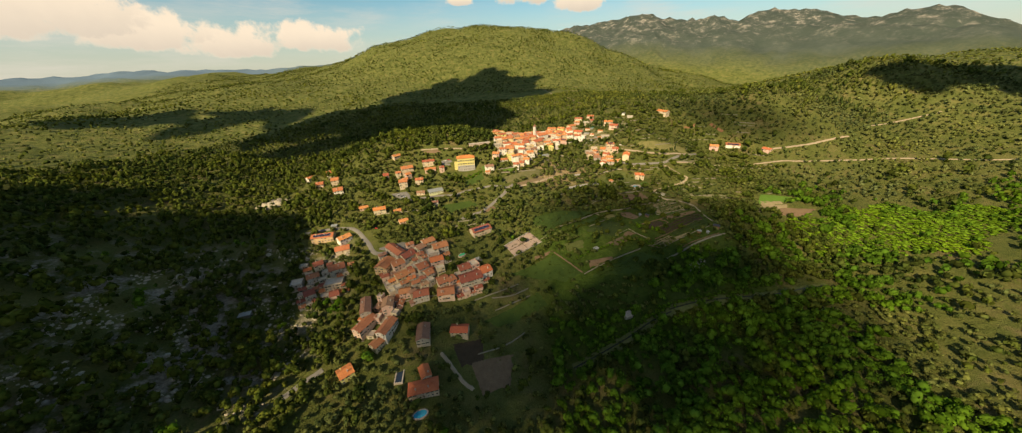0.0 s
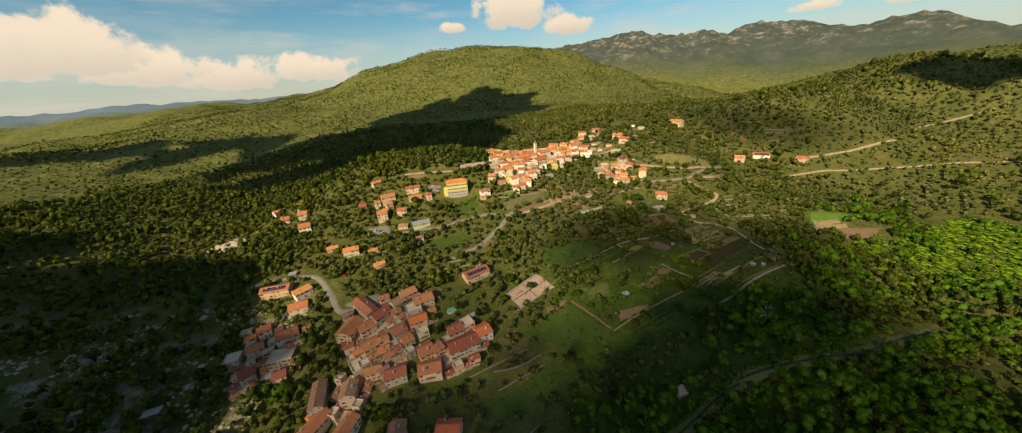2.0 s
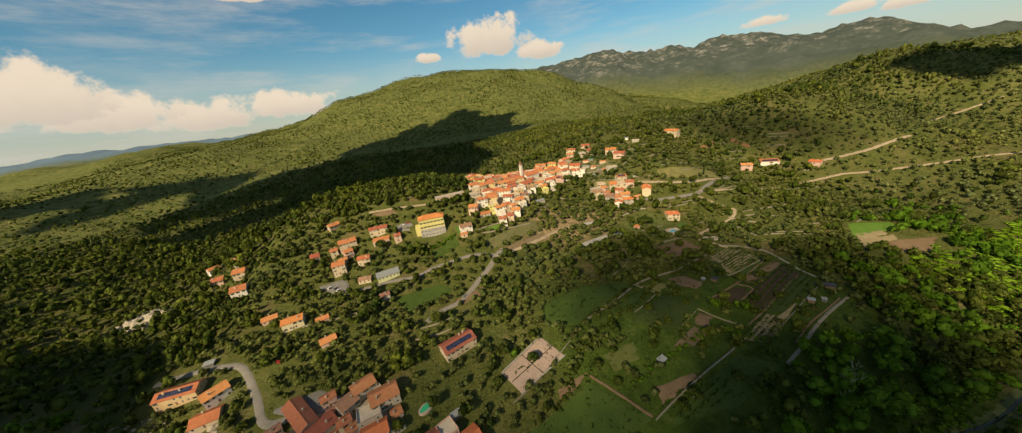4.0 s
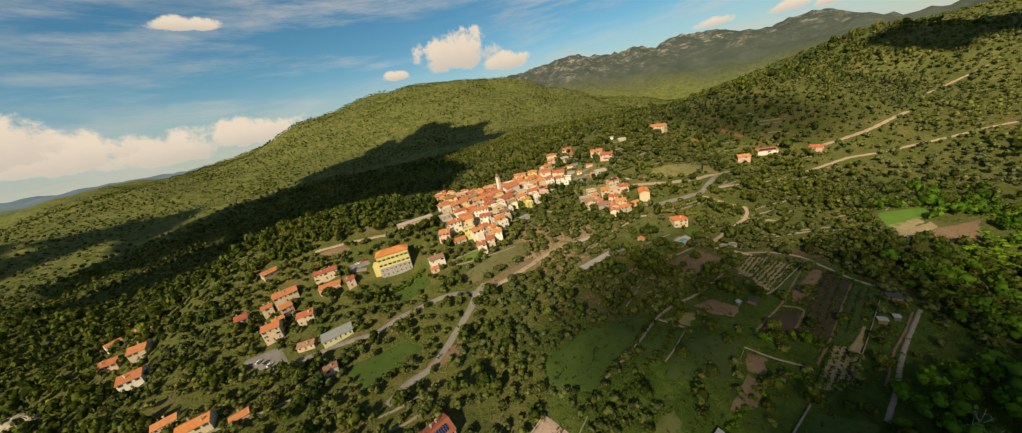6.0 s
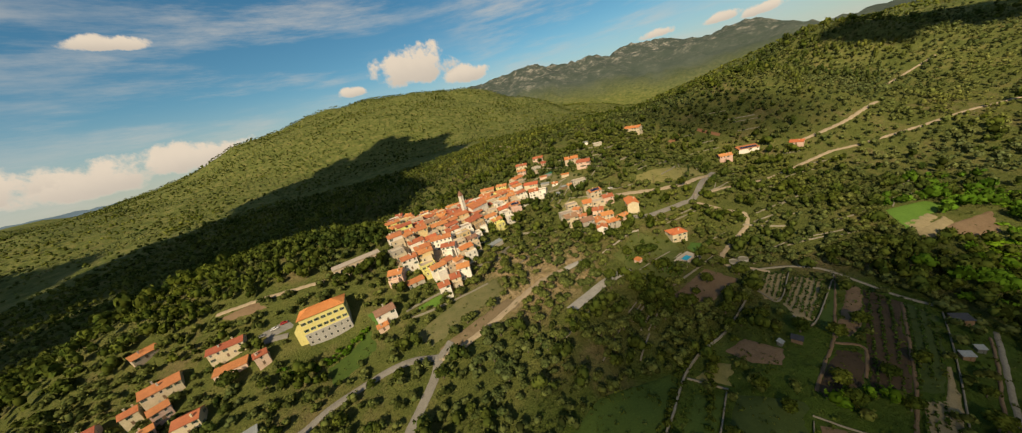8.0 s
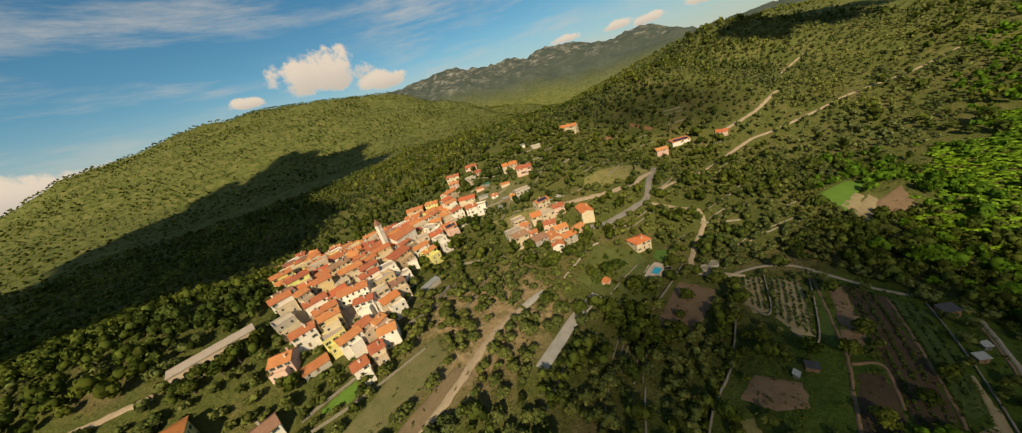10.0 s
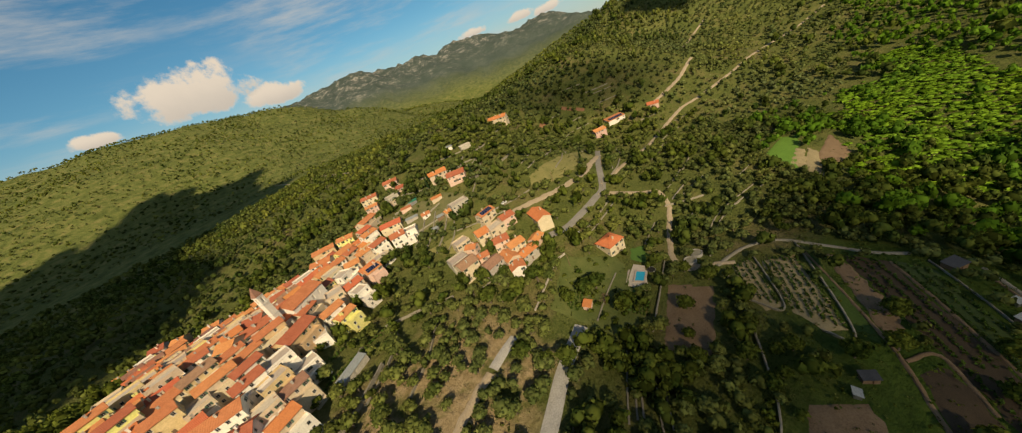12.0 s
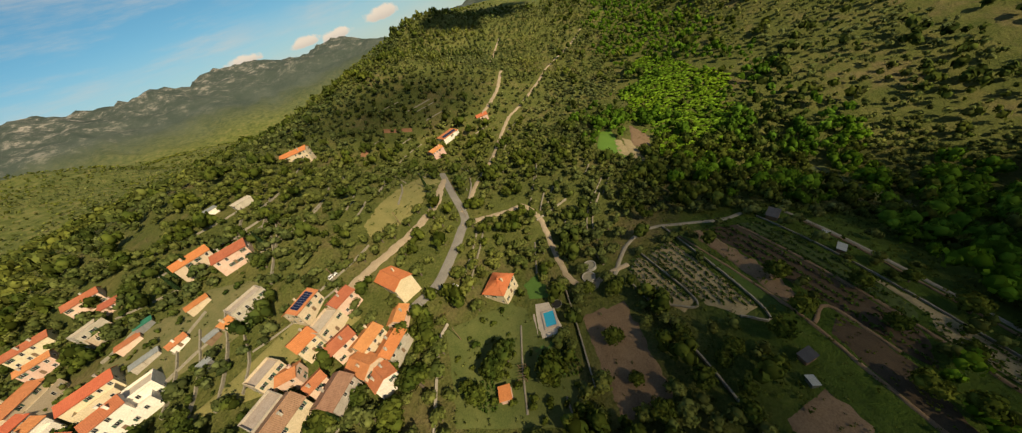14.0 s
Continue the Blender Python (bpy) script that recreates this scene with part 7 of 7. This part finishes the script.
def cover_kind(p):
    """0 bare, 1 olive grove, 2 dark wood, 3 lush broadleaf; by the lie of the valley."""
    x, y = p[:, 0], p[:, 1]
    x, y = x + 26 * fbm(x, y, 130, 3, 9.0) * np.clip((x - 240) / 60, 0, 1), y + 30 * fbm(x, y, 110, 3, 12.0) * np.clip((x - 240) / 60, 0, 1)
    patch = fbm(x, y, 90, 3, 1.0)
    fine = fbm(x, y, 34, 2, 4.0)
    wood = (x < -215) | ((y > 470 + 0.10 * x) & (x < 0)) | ((y > 640) & (x < 320)) | ((x < -140) & (y < 240)) | ((x < -20) & (y > 620))
    wood &= ~((x > -330) & (x < -150) & (y > 360) & (y < 440) & (patch > 0.1))
    lush = ((x > 120) & (y < 255)) | ((x > 240) & (y < 330)) | ((x > 330) & (y < 365) & (x < 430)) | ((x > 30) & (y < 200))
    garden = (x > 25) & (x < 235) & (y > 222) & (y < 345) & (y < 300 + 0.5 * (x - 60))
    kind = np.where(lush, 3, np.where(wood, 2, 1))
    chance = np.where(lush, 0.86, np.where(wood, 0.9, np.clip(0.88 + 0.25 * patch + 0.15 * fine, 0.3, 0.99)))
    chance = np.where((x < -170) & (x > -420) & (y > 110) & (y < 300), np.clip(0.66 + 0.4 * patch, 0.25, 0.95), chance)
    chance = np.where((x > 335) & (x < 475) & (y > 248) & (y < 338), np.clip(0.35 + 0.6 * fine, 0.1, 0.9), chance)
    chance = np.where((x > 380) & (y > 300) & (kind == 1), np.clip(0.74 + 0.35 * patch + 0.2 * fine, 0.2, 0.97), chance)
    chance = np.where(garden & ~lush, 0.3, chance)
    chance = np.where((x > -110) & (x < 25) & (y > 130) & (y < 250), 0.4, chance)
    kind = np.where((kind == 1) & (fine > 0.5), 2, kind)
    kind = np.where((kind == 1) & (x > 40) & (x < 340) & (y > 320) & (y < 490) & (fine > 0.3), 2, kind)
    kind = np.where((kind == 3) & (patch + 0.6 * fine > 0.45), 2, kind)
    kind = np.where((kind == 3) & (x > 225) & (x < 335) & (y > 225) & (fine > -0.35), 2, kind)
    kind = np.where((kind == 2) & (fine < -0.62), 1, kind)
    kind = np.where((kind == 2) & (patch < -0.75) & (y < 330), 3, kind)
    kind = np.where((kind == 3) & (x > 285) & (y < 205), 1, kind)
    # olives stand in rows along the terraces; clearings open between the groves
    step = np.sin(land(x, y) * 2 * math.pi / 3.4)
    chance = np.where(kind == 1, np.clip(chance * (0.88 + 0.30 * step) + 0.22 * fbm(x, y, 170, 3, 21.0) + 0.08, 0.08, 1.0), chance)
    chance = np.where(creeper_zone(x, y) < 1.0, 0.10, chance)
    # open olive grove on bare sandy soil below the village
    grove = (x > 30) & (x < 122) & (y > 382) & (y < 452)
    kind = np.where(grove, 1, kind)
    chance = np.where(grove, 0.88 + 0.2 * fine, chance)
    return np.where(rng.random(len(p)) < chance, kind, 0)


p = scatter(rng, -540, 820, 70, 720, 5.7)
d = reach(p)
p = p[(d < 300) & ~is_taken(p[:, 0], p[:, 1])]
k = cover_kind(p)
stretch = (p[:, 0] > 15) & (p[:, 0] < 232) & (p[:, 1] > 345) & (p[:, 1] < 470) & (k == 1)
single = np.where(stretch)[0]
single = single[rng.permutation(len(single))][:240]
wild = np.ones(len(p), bool)
wild[single] = False
NEAR = [crown(s, 44, 3, 0.19, 0.78) for s in range(5)]
NEAR_WOOD = [crown(20 + s, 42, 3, 0.20, 0.92) for s in range(5)]
for kk, name, label, mat, r0, r1, shapes, sq in ((1, "olive_grove", "silvery green olive trees on the terraces", OLIVE, 2.4, 3.9, NEAR, 1.0), (2, "oak_wood", "dense dark green oak and pine wood", OAK, 2.3, 5.4, NEAR_WOOD, 1.15), (3, "riverside_trees", "lush bright green broadleaf trees by the stream", LUSH, 2.5, 6.3, NEAR_WOOD, 1.1)):
    sel = wild & (k == kk)
    plant_wood(name, label, mat, p[sel], rng.uniform(r0, r1, sel.sum()), shapes, 30 + kk, sq)

olives = [tree_template("olive_tree", "rounded silvery green olive tree in a grove", OLIVE, 40 + s, 150, 2.5, 1.5, 0.8) for s in range(3)]
for n, i in enumerate(single):
    m = pose(p[i, 0], p[i, 1], ground_at(p[i, 0], p[i, 1]), 0, 0, rng.uniform(0, 360)) @ Matrix.Scale(rng.uniform(0.95, 1.65), 4)
    if n < 3:
        olives[n].matrix_world = m
    else:
        copy_thing(olives[n % 3], m @ Matrix.Scale(1 / olives[n % 3].scale[0], 4))

broad = [tree_template("broadleaf_tree", "large dark green spreading broadleaf tree", OAK, 60 + s, 300, 4.6, 2.6, 0.9) for s in range(2)]
BIG = ((312, 493), (105, 408), (142, 428), (119, 496), (116, 490), (127, 451), (158, 440), (149, 405), (154, 402), (140, 408), (-110, 348), (-116, 352), (-104, 352), (-203, 429), (150, 386), (108, 398), (114, 392), (-108, 408), (-90, 400), (-40, 448), (-34, 451), (-50, 446), (132, 432), (118, 440), (98, 474), (30, 440),
       (164.8, 365.1), (150.5, 360.1), (165.7, 343.7), (150.4, 341.4), (156.4, 334.3), (188.0, 373.2), (187.7, 362.7), (142.6, 412.7), (139.1, 376.0), (134.5, 444.9), (145.6, 438.3), (122.2, 501.3), (163.3, 566.4), (193.0, 530.4),
       (200.4, 514.0), (177.5, 506.4), (180.7, 573.5), (264.1, 316.8), (163.6, 432.7), (153.4, 431.8), (183.4, 285.3), (173.3, 306.4), (190.4, 307.9), (176.9, 348.6), (154.7, 386.4), (148.1, 403.1), (142.0, 333.1), (140.9, 354.3),
       (-82.6, 387.0), (-112.2, 410.8), (-50.5, 366.9), (-37.0, 379.1), (-22.5, 377.1), (-1.4, 367.9), (8.3, 346.2), (-6.1, 339.5), (10.5, 328.8), (123.4, 293.8), (96.0, 293.3),
       (-134, 244), (-140, 232), (-128, 226), (-58, 236), (-52, 242), (-62, 246), (-20, 226), (-16, 244), (-150, 262), (-88, 188), (-40, 200), (-10, 262), (12, 272), (-30, 304), (-54, 296), (-70, 284), (60, 268), (84, 236), (188.4, 306.2), (122.3, 293), (160.5, 330), (145.1, 285.8), (186.6, 270.3), (122.6, 304.2), (165.1, 315.7), (112.9, 317.3), (167.5, 286.9), (149.6, 292.7), (148.2, 331.3), (159, 277.3), (175, 263.8), (102.6, 280.7), (-54, 449), (-47, 451), (-40, 453.5), (-33, 456), (-26, 458.5), (56, 252), (48, 262), (92, 240), (112, 262), (120, 244))
for n, (x, y) in enumerate(BIG):
    m = pose(x, y, ground_at(x, y), 0, 0, 67 * n) @ Matrix.Scale((0.8, 1.0, 1.15)[n % 3] * (1.0 if n < 24 else 0.72), 4)
    if n < 2:
        broad[n].matrix_world = m
    else:
        copy_thing(broad[n % 2], m @ Matrix.Scale(1 / broad[n % 2].scale[0], 4))


def bare_tree(x, y, high, seed):
    """A dead tree: a pale trunk that forks into leafless limbs and twigs."""
    base = thing("dead_tree", pose(x, y, ground_at(x, y), 0, 0, 50 * seed), "leafless dead tree with pale grey limbs", "tree", "dead trees")
    r = random.Random(seed)
    bm = bmesh.new()
    tube(bm, (0, 0, -0.5), (0.3, 0.1, high * 0.4), 0.28, 0.18, 7)
    part("trunk", bm, DEADWOOD, base)
    for k in range(6):
        a = k * 1.05 + r.uniform(-0.3, 0.3)
        tip = Vector((high * 0.28 * math.cos(a), high * 0.28 * math.sin(a), high * r.uniform(0.8, 1.05)))
        bm = bmesh.new()
        tube(bm, (0.3, 0.1, high * r.uniform(0.3, 0.4)), tip, 0.12, 0.04, 5)
        for _ in range(3):
            root = Vector((0.3, 0.1, high * 0.4)).lerp(tip, r.uniform(0.4, 0.8))
            tube(bm, root, root + Vector((r.uniform(-1.2, 1.2), r.uniform(-1.2, 1.2), r.uniform(0.8, 2.0))), 0.05, 0.02, 4)
        part("limb", bm, DEADWOOD, base)


DEADWOOD = mottled("bleached_wood", (0.34, 0.31, 0.26), (0.52, 0.48, 0.42), 0.6, bump=0.4)
for n, (x, y) in enumerate(((174, 236), (178, 233), (170, 232), (182, 238), (163, 226))):
    bare_tree(x, y, 10 + n % 3, n + 1)
cyp = cypress_template()
SPIRES = ((165, 543), (170, 548), (174, 540), (128, 447), (124, 452), (187, 512), (-96, 349), (262, 470))
for n, (x, y) in enumerate(SPIRES):
    m = pose(x, y, ground_at(x, y), 0, 0, 40 * n)
    if n == 0:
        cyp.matrix_world = m
    else:
        copy_thing(cyp, m)

o = np.array([(134 + 5.6 * i + 1.5 * j, 376 + 5.4 * j - 1.2 * i) for i in range(8) for j in range(9)]) + rng.normal(size=(72, 2)) * 1.0
o = o[in_polygon(o[:, 0], o[:, 1], [(163, 425), (179, 405), (163, 399), (162, 388), (147, 376), (136, 379), (132, 412)])]
plant_wood("fruit_trees", "small round fruit trees and shrubs on the lawn", OAK, o, rng.uniform(1.1, 2.3, len(o)), NEAR, 97, 1.0)
o = scatter(rng, 108, 150, 338, 392, 5.0)
o = o[in_polygon(o[:, 0], o[:, 1], [(114, 356), (126, 350), (138, 358), (136, 374), (133, 386), (119, 386)])]
plant_wood("oak_wood", "dark dense clump of oaks below the villa lawn", OAK, o, rng.uniform(3.2, 5.2, len(o)), NEAR_WOOD, 98, 1.1)

o = scatter(rng, 470, 690, 500, 660, 9.5)
o = o[(fbm(o[:, 0], o[:, 1], 80, 3, 31.0) > 0.05) & ~is_taken(o[:, 0], o[:, 1])]
plant_wood("pine_wood", "tall green pines along the ridge", LIT_OAK, o, rng.uniform(2.2, 3.8, len(o)), [crown(120 + k, 22, 2, 0.26, 1.5) for k in range(4)], 99, 1.25)

o = scatter(rng, 118, 215, 495, 590, 4.6)
o = o[in_polygon(o[:, 0], o[:, 1], [(124, 586), (118, 540), (122, 500), (150, 495), (196, 496), (214, 515), (196, 532), (170, 548), (158, 562), (140, 588)]) & (fbm(o[:, 0], o[:, 1], 14, 3, 57.0) > -0.05)]
clear = np.array([all((x - h.location.x) ** 2 + (y - h.location.y) ** 2 > 60 for h in bpy.data.objects if h.parent is None and h.name.startswith("house")) for x, y in o])
o = o[clear]
plant_wood("bushes", "dark green bushes on the dry terraces above the village", OAK, o, rng.uniform(1.0, 2.5, len(o)), NEAR, 103, 1.0)

# an orchard in rows, hedges between the plots, bushes below the long yellow building
o = np.array([(250 + 6.2 * i + 0.6 * j, 329 + 5.6 * j) for i in range(10) for j in range(6)]) + rng.normal(size=(60, 2)) * 0.5
plant_wood("orchard_rows", "young olive trees planted in straight rows", OLIVE, o, rng.uniform(1.7, 2.3, 60), NEAR, 82, 1.0)


def hedge(name, label, mat, pts, gap, wide, r0, r1, seed, tall=0.9):
    line = smooth_line(pts, gap)
    g = np.repeat(line, 2, 0) + rng.normal(size=(2 * len(line), 2)) * wide
    plant_wood(name, label, mat, g, rng.uniform(r0, r1, len(g)), NEAR, seed, tall)


hedge("hedge", "bramble hedge along the garden ditch", OAK, [(52.6, 294.3), (67.6, 301.7), (82.1, 310.2), (99.3, 321.5), (117.8, 329.1), (140, 334.2)], 2.4, 0.9, 0.7, 1.8, 83)
hedge("hedge", "dense green hedge below the long yellow building", LUSH, [(-84, 405), (-68, 403), (-52, 408), (-40, 414)], 2.2, 1.2, 1.4, 2.6, 86)
hedge("hedge", "rough hedge along the meadow edge", OAK, [(30, 262), (60, 285), (90, 300), (120, 322)], 2.6, 1.0, 0.8, 2.2, 87)
hedge("hedge", "rough hedge along the meadow edge", LUSH, [(64, 250), (96, 262), (128, 272), (150, 262)], 2.6, 1.0, 0.8, 2.0, 88)
hedge("hedge", "bramble hedge beside the concrete court", OAK, [(20, 246), (34, 262), (46, 280)], 2.2, 1.0, 0.9, 2.0, 89)
hedge("hedge", "brambles and reeds along the stream", LUSH, [(50, 167), (92, 183.5), (121, 197), (157, 207.5), (220, 215)], 2.6, 1.4, 1.0, 2.6, 101)
hedge("hedge", "brambles and reeds along the stream", OAK, [(50, 158), (94, 174), (123, 188), (160, 198), (222, 206)], 2.8, 1.4, 1.0, 2.8, 102)
hedge("hedge", "row of vines along a terrace", VEG, [(-10, 430), (30, 462), (70, 478)], 1.6, 0.5, 0.6, 1.0, 90)
hedge("hedge", "row of vines along a terrace", VEG, [(0, 424), (40, 456), (80, 472)], 1.6, 0.5, 0.6, 1.0, 91)

# low scrub and weeds over grass and plots
b = scatter(rng, -230, 360, 150, 540, 3.3)
b = b[(rng.random(len(b)) < np.clip(0.45 + 0.45 * fbm(b[:, 0], b[:, 1], 40, 3, 6.0), 0.08, 0.9)) & ~is_taken(b[:, 0], b[:, 1])]
b2 = scatter(rng, 0, 240, 160, 348, 2.3)
b2 = b2[rng.random(len(b2)) < np.clip(0.36 + 0.5 * fbm(b2[:, 0], b2[:, 1], 26, 3, 8.0), 0.02, 0.8)]
LOW = [crown(95 + k, 9, 3, 0.34, 0.7, False) for k in range(3)]
plant_wood("scrub", "low green scrub and weeds over rough grass", OLIVE, b[::2], rng.uniform(0.35, 1.1, len(b[::2])), LOW, 92)
plant_wood("scrub", "dark low bushes and brambles", OAK, b[1::2], rng.uniform(0.35, 1.2, len(b[1::2])), LOW, 93)
plant_wood("scrub", "weeds and bushes between the garden plots", OAK, b2, 0.4 + 1.3 * rng.random(len(b2)) ** 2.2, LOW, 94)

tufts = []
for pts, share in GRASSY:
    c = np.array(pts)
    g = scatter(rng, c[:, 0].min(), c[:, 0].max(), c[:, 1].min(), c[:, 1].max(), 2.2)
    tufts.append(g[in_polygon(g[:, 0], g[:, 1], pts) & (rng.random(len(g)) < share * (1 + 0.9 * fbm(g[:, 0], g[:, 1], 18, 3, 5.0)))])
tufts = np.concatenate(tufts)
plant_wood("scrub", "tufts of weeds and small bushes on the grass plots", OLIVE, tufts, 0.3 + 1.0 * rng.random(len(tufts)) ** 2.5, LOW, 95)

b3 = scatter(rng, 270, 720, 325, 640, 4.6)
b3 = b3[(rng.random(len(b3)) < np.clip(0.5 + 0.5 * fbm(b3[:, 0], b3[:, 1], 50, 3, 6.0), 0.1, 0.95)) & ~is_taken(b3[:, 0], b3[:, 1])]
plant_wood("scrub", "low dry scrub over the eastern hillside", OLIVE, b3, rng.uniform(0.5, 1.7, len(b3)), LOW, 96)

# creepers that smother the bushes above the stream
g = scatter(rng, 280, 600, 210, 360, 3.6)
g = g[(creeper_zone(g[:, 0], g[:, 1]) < 1) & ~is_taken(g[:, 0], g[:, 1])]
plant_wood("creeper_thicket", "bright green creepers smothering low bushes", CREEPER, g, rng.uniform(2.4, 4.8, len(g)), [crown(s, 18, 2, 0.34, 0.8) for s in range(4)], 81, 0.26)
scree = scatter(rng, -345, -165, 95, 285, 3.4)
scree = scree[fbm(scree[:, 0], scree[:, 1], 60, 3, 7.0) > 0.15]
loose_rocks(scree, 9)

# woods under and behind the start of the flight
u = scatter(rng, -540, 820, -160, 72, 13.5)
k = cover_kind(u)
for kk, name, label, mat, r0, r1 in ((2, "oak_wood", "dense dark wood on the near slope", OAK, 3.2, 5.2), (3, "riverside_trees", "leafy broadleaf trees on the near slope", LUSH, 3.4, 5.4)):
    sel = k == kk if kk == 3 else (k == 2) | (k == 1)
    plant_wood(name, label, mat, u[sel], 1.3 * rng.uniform(r0, r1, sel.sum()), [crown(s, 8, 2, 0.36, 0.8) for s in range(4)], 60 + kk, 1.0)

# farther woods
q = scatter(rng, -1000, 1150, 60, 1000, 7.2)
dq = reach(q)
q = q[(dq >= 300) & (dq < 760) & ~is_taken(q[:, 0], q[:, 1]) & (q[:, 1] > 90)]
k = cover_kind(q)
# trees on the sunlit slopes get the leaves lightened for sun
k = np.where((k == 2) & (q[:, 1] > 600) & (q[:, 0] < 330), 4, k)
k = np.where((k == 1) & (q[:, 0] > 400) & (q[:, 1] < 480), 5, k)
ridge = (q[:, 0] > 440) & (q[:, 0] < 760) & (q[:, 1] > 400) & (q[:, 1] < 560)
k = np.where(ridge & (k <= 2) & (k > 0), 5, k)
MID = [crown(s, 13, 1, 0.34, 0.85) for s in range(5)]
for kk, name, label, mat, r0, r1, sq in ((1, "olive_grove", "silvery green olive trees on the far slopes", OLIVE, 2.6, 4.4, 1.0), (2, "oak_wood", "dense dark wood on the far slopes", OAK, 3.2, 6.6, 1.1), (3, "riverside_trees", "lush green trees along the far stream", LUSH, 3.2, 5.6, 1.1), (4, "valley_wood", "sunlit mixed wood in the valley behind the village", LIT_OAK, 2.8, 5.2, 1.0), (5, "olive_grove", "pale olive trees on the sunny lower hillside", LIT_OLIVE, 2.4, 4.2, 1.0)):
    sel = k == kk
    if kk == 1:
        extra = scatter(rng, 330, 900, 290, 700, 7.4)
        extra = extra[(cover_kind(extra) == 1) & (reach(extra) >= 300) & ~is_taken(extra[:, 0], extra[:, 1])]
        plant_wood("olive_grove", "silvery green olive trees on the eastern hill", LIT_OLIVE, extra, rng.uniform(1.8, 3.9, len(extra)), MID, 59, 0.95)
    grown = np.clip(1 + 0.28 * fbm(q[sel, 0], q[sel, 1], 75, 3, 17.0), 0.55, 1.5)
    plant_wood(name, label, mat, q[sel], grown * rng.uniform(r0 * 0.75, r1, sel.sum()), MID, 50 + kk, sq)
w = scatter(rng, -1900, 1900, 300, 2500, 12.0)
dw = reach(w)
w = w[(dw >= 760) & (rng.random(len(w)) < np.clip(0.75 + 0.4 * fbm(w[:, 0], w[:, 1], 260, 3, 2.0), 0.1, 1)) & (np.abs(w[:, 0]) < 300 + 1.25 * w[:, 1])]
w = w[land(w[:, 0], w[:, 1]) > far_land(w[:, 0], w[:, 1]) + 40]
FAR = [crown(s, 2, 1, 0.4, 0.8) for s in range(4)]
half = fbm(w[:, 0], w[:, 1], 330, 4, 14.0) + rng.normal(size=len(w)) * 0.25 > -0.12
plant_wood("hill_wood", "far wood covering the hill", LIT_OAK, w[half], rng.uniform(3.0, 6.6, half.sum()), FAR, 71, 0.8)
plant_wood("hill_scrub", "far olive groves and scrub on the hill", LIT_OLIVE, w[~half], rng.uniform(2.2, 5.0, (~half).sum()), FAR, 72, 0.8)
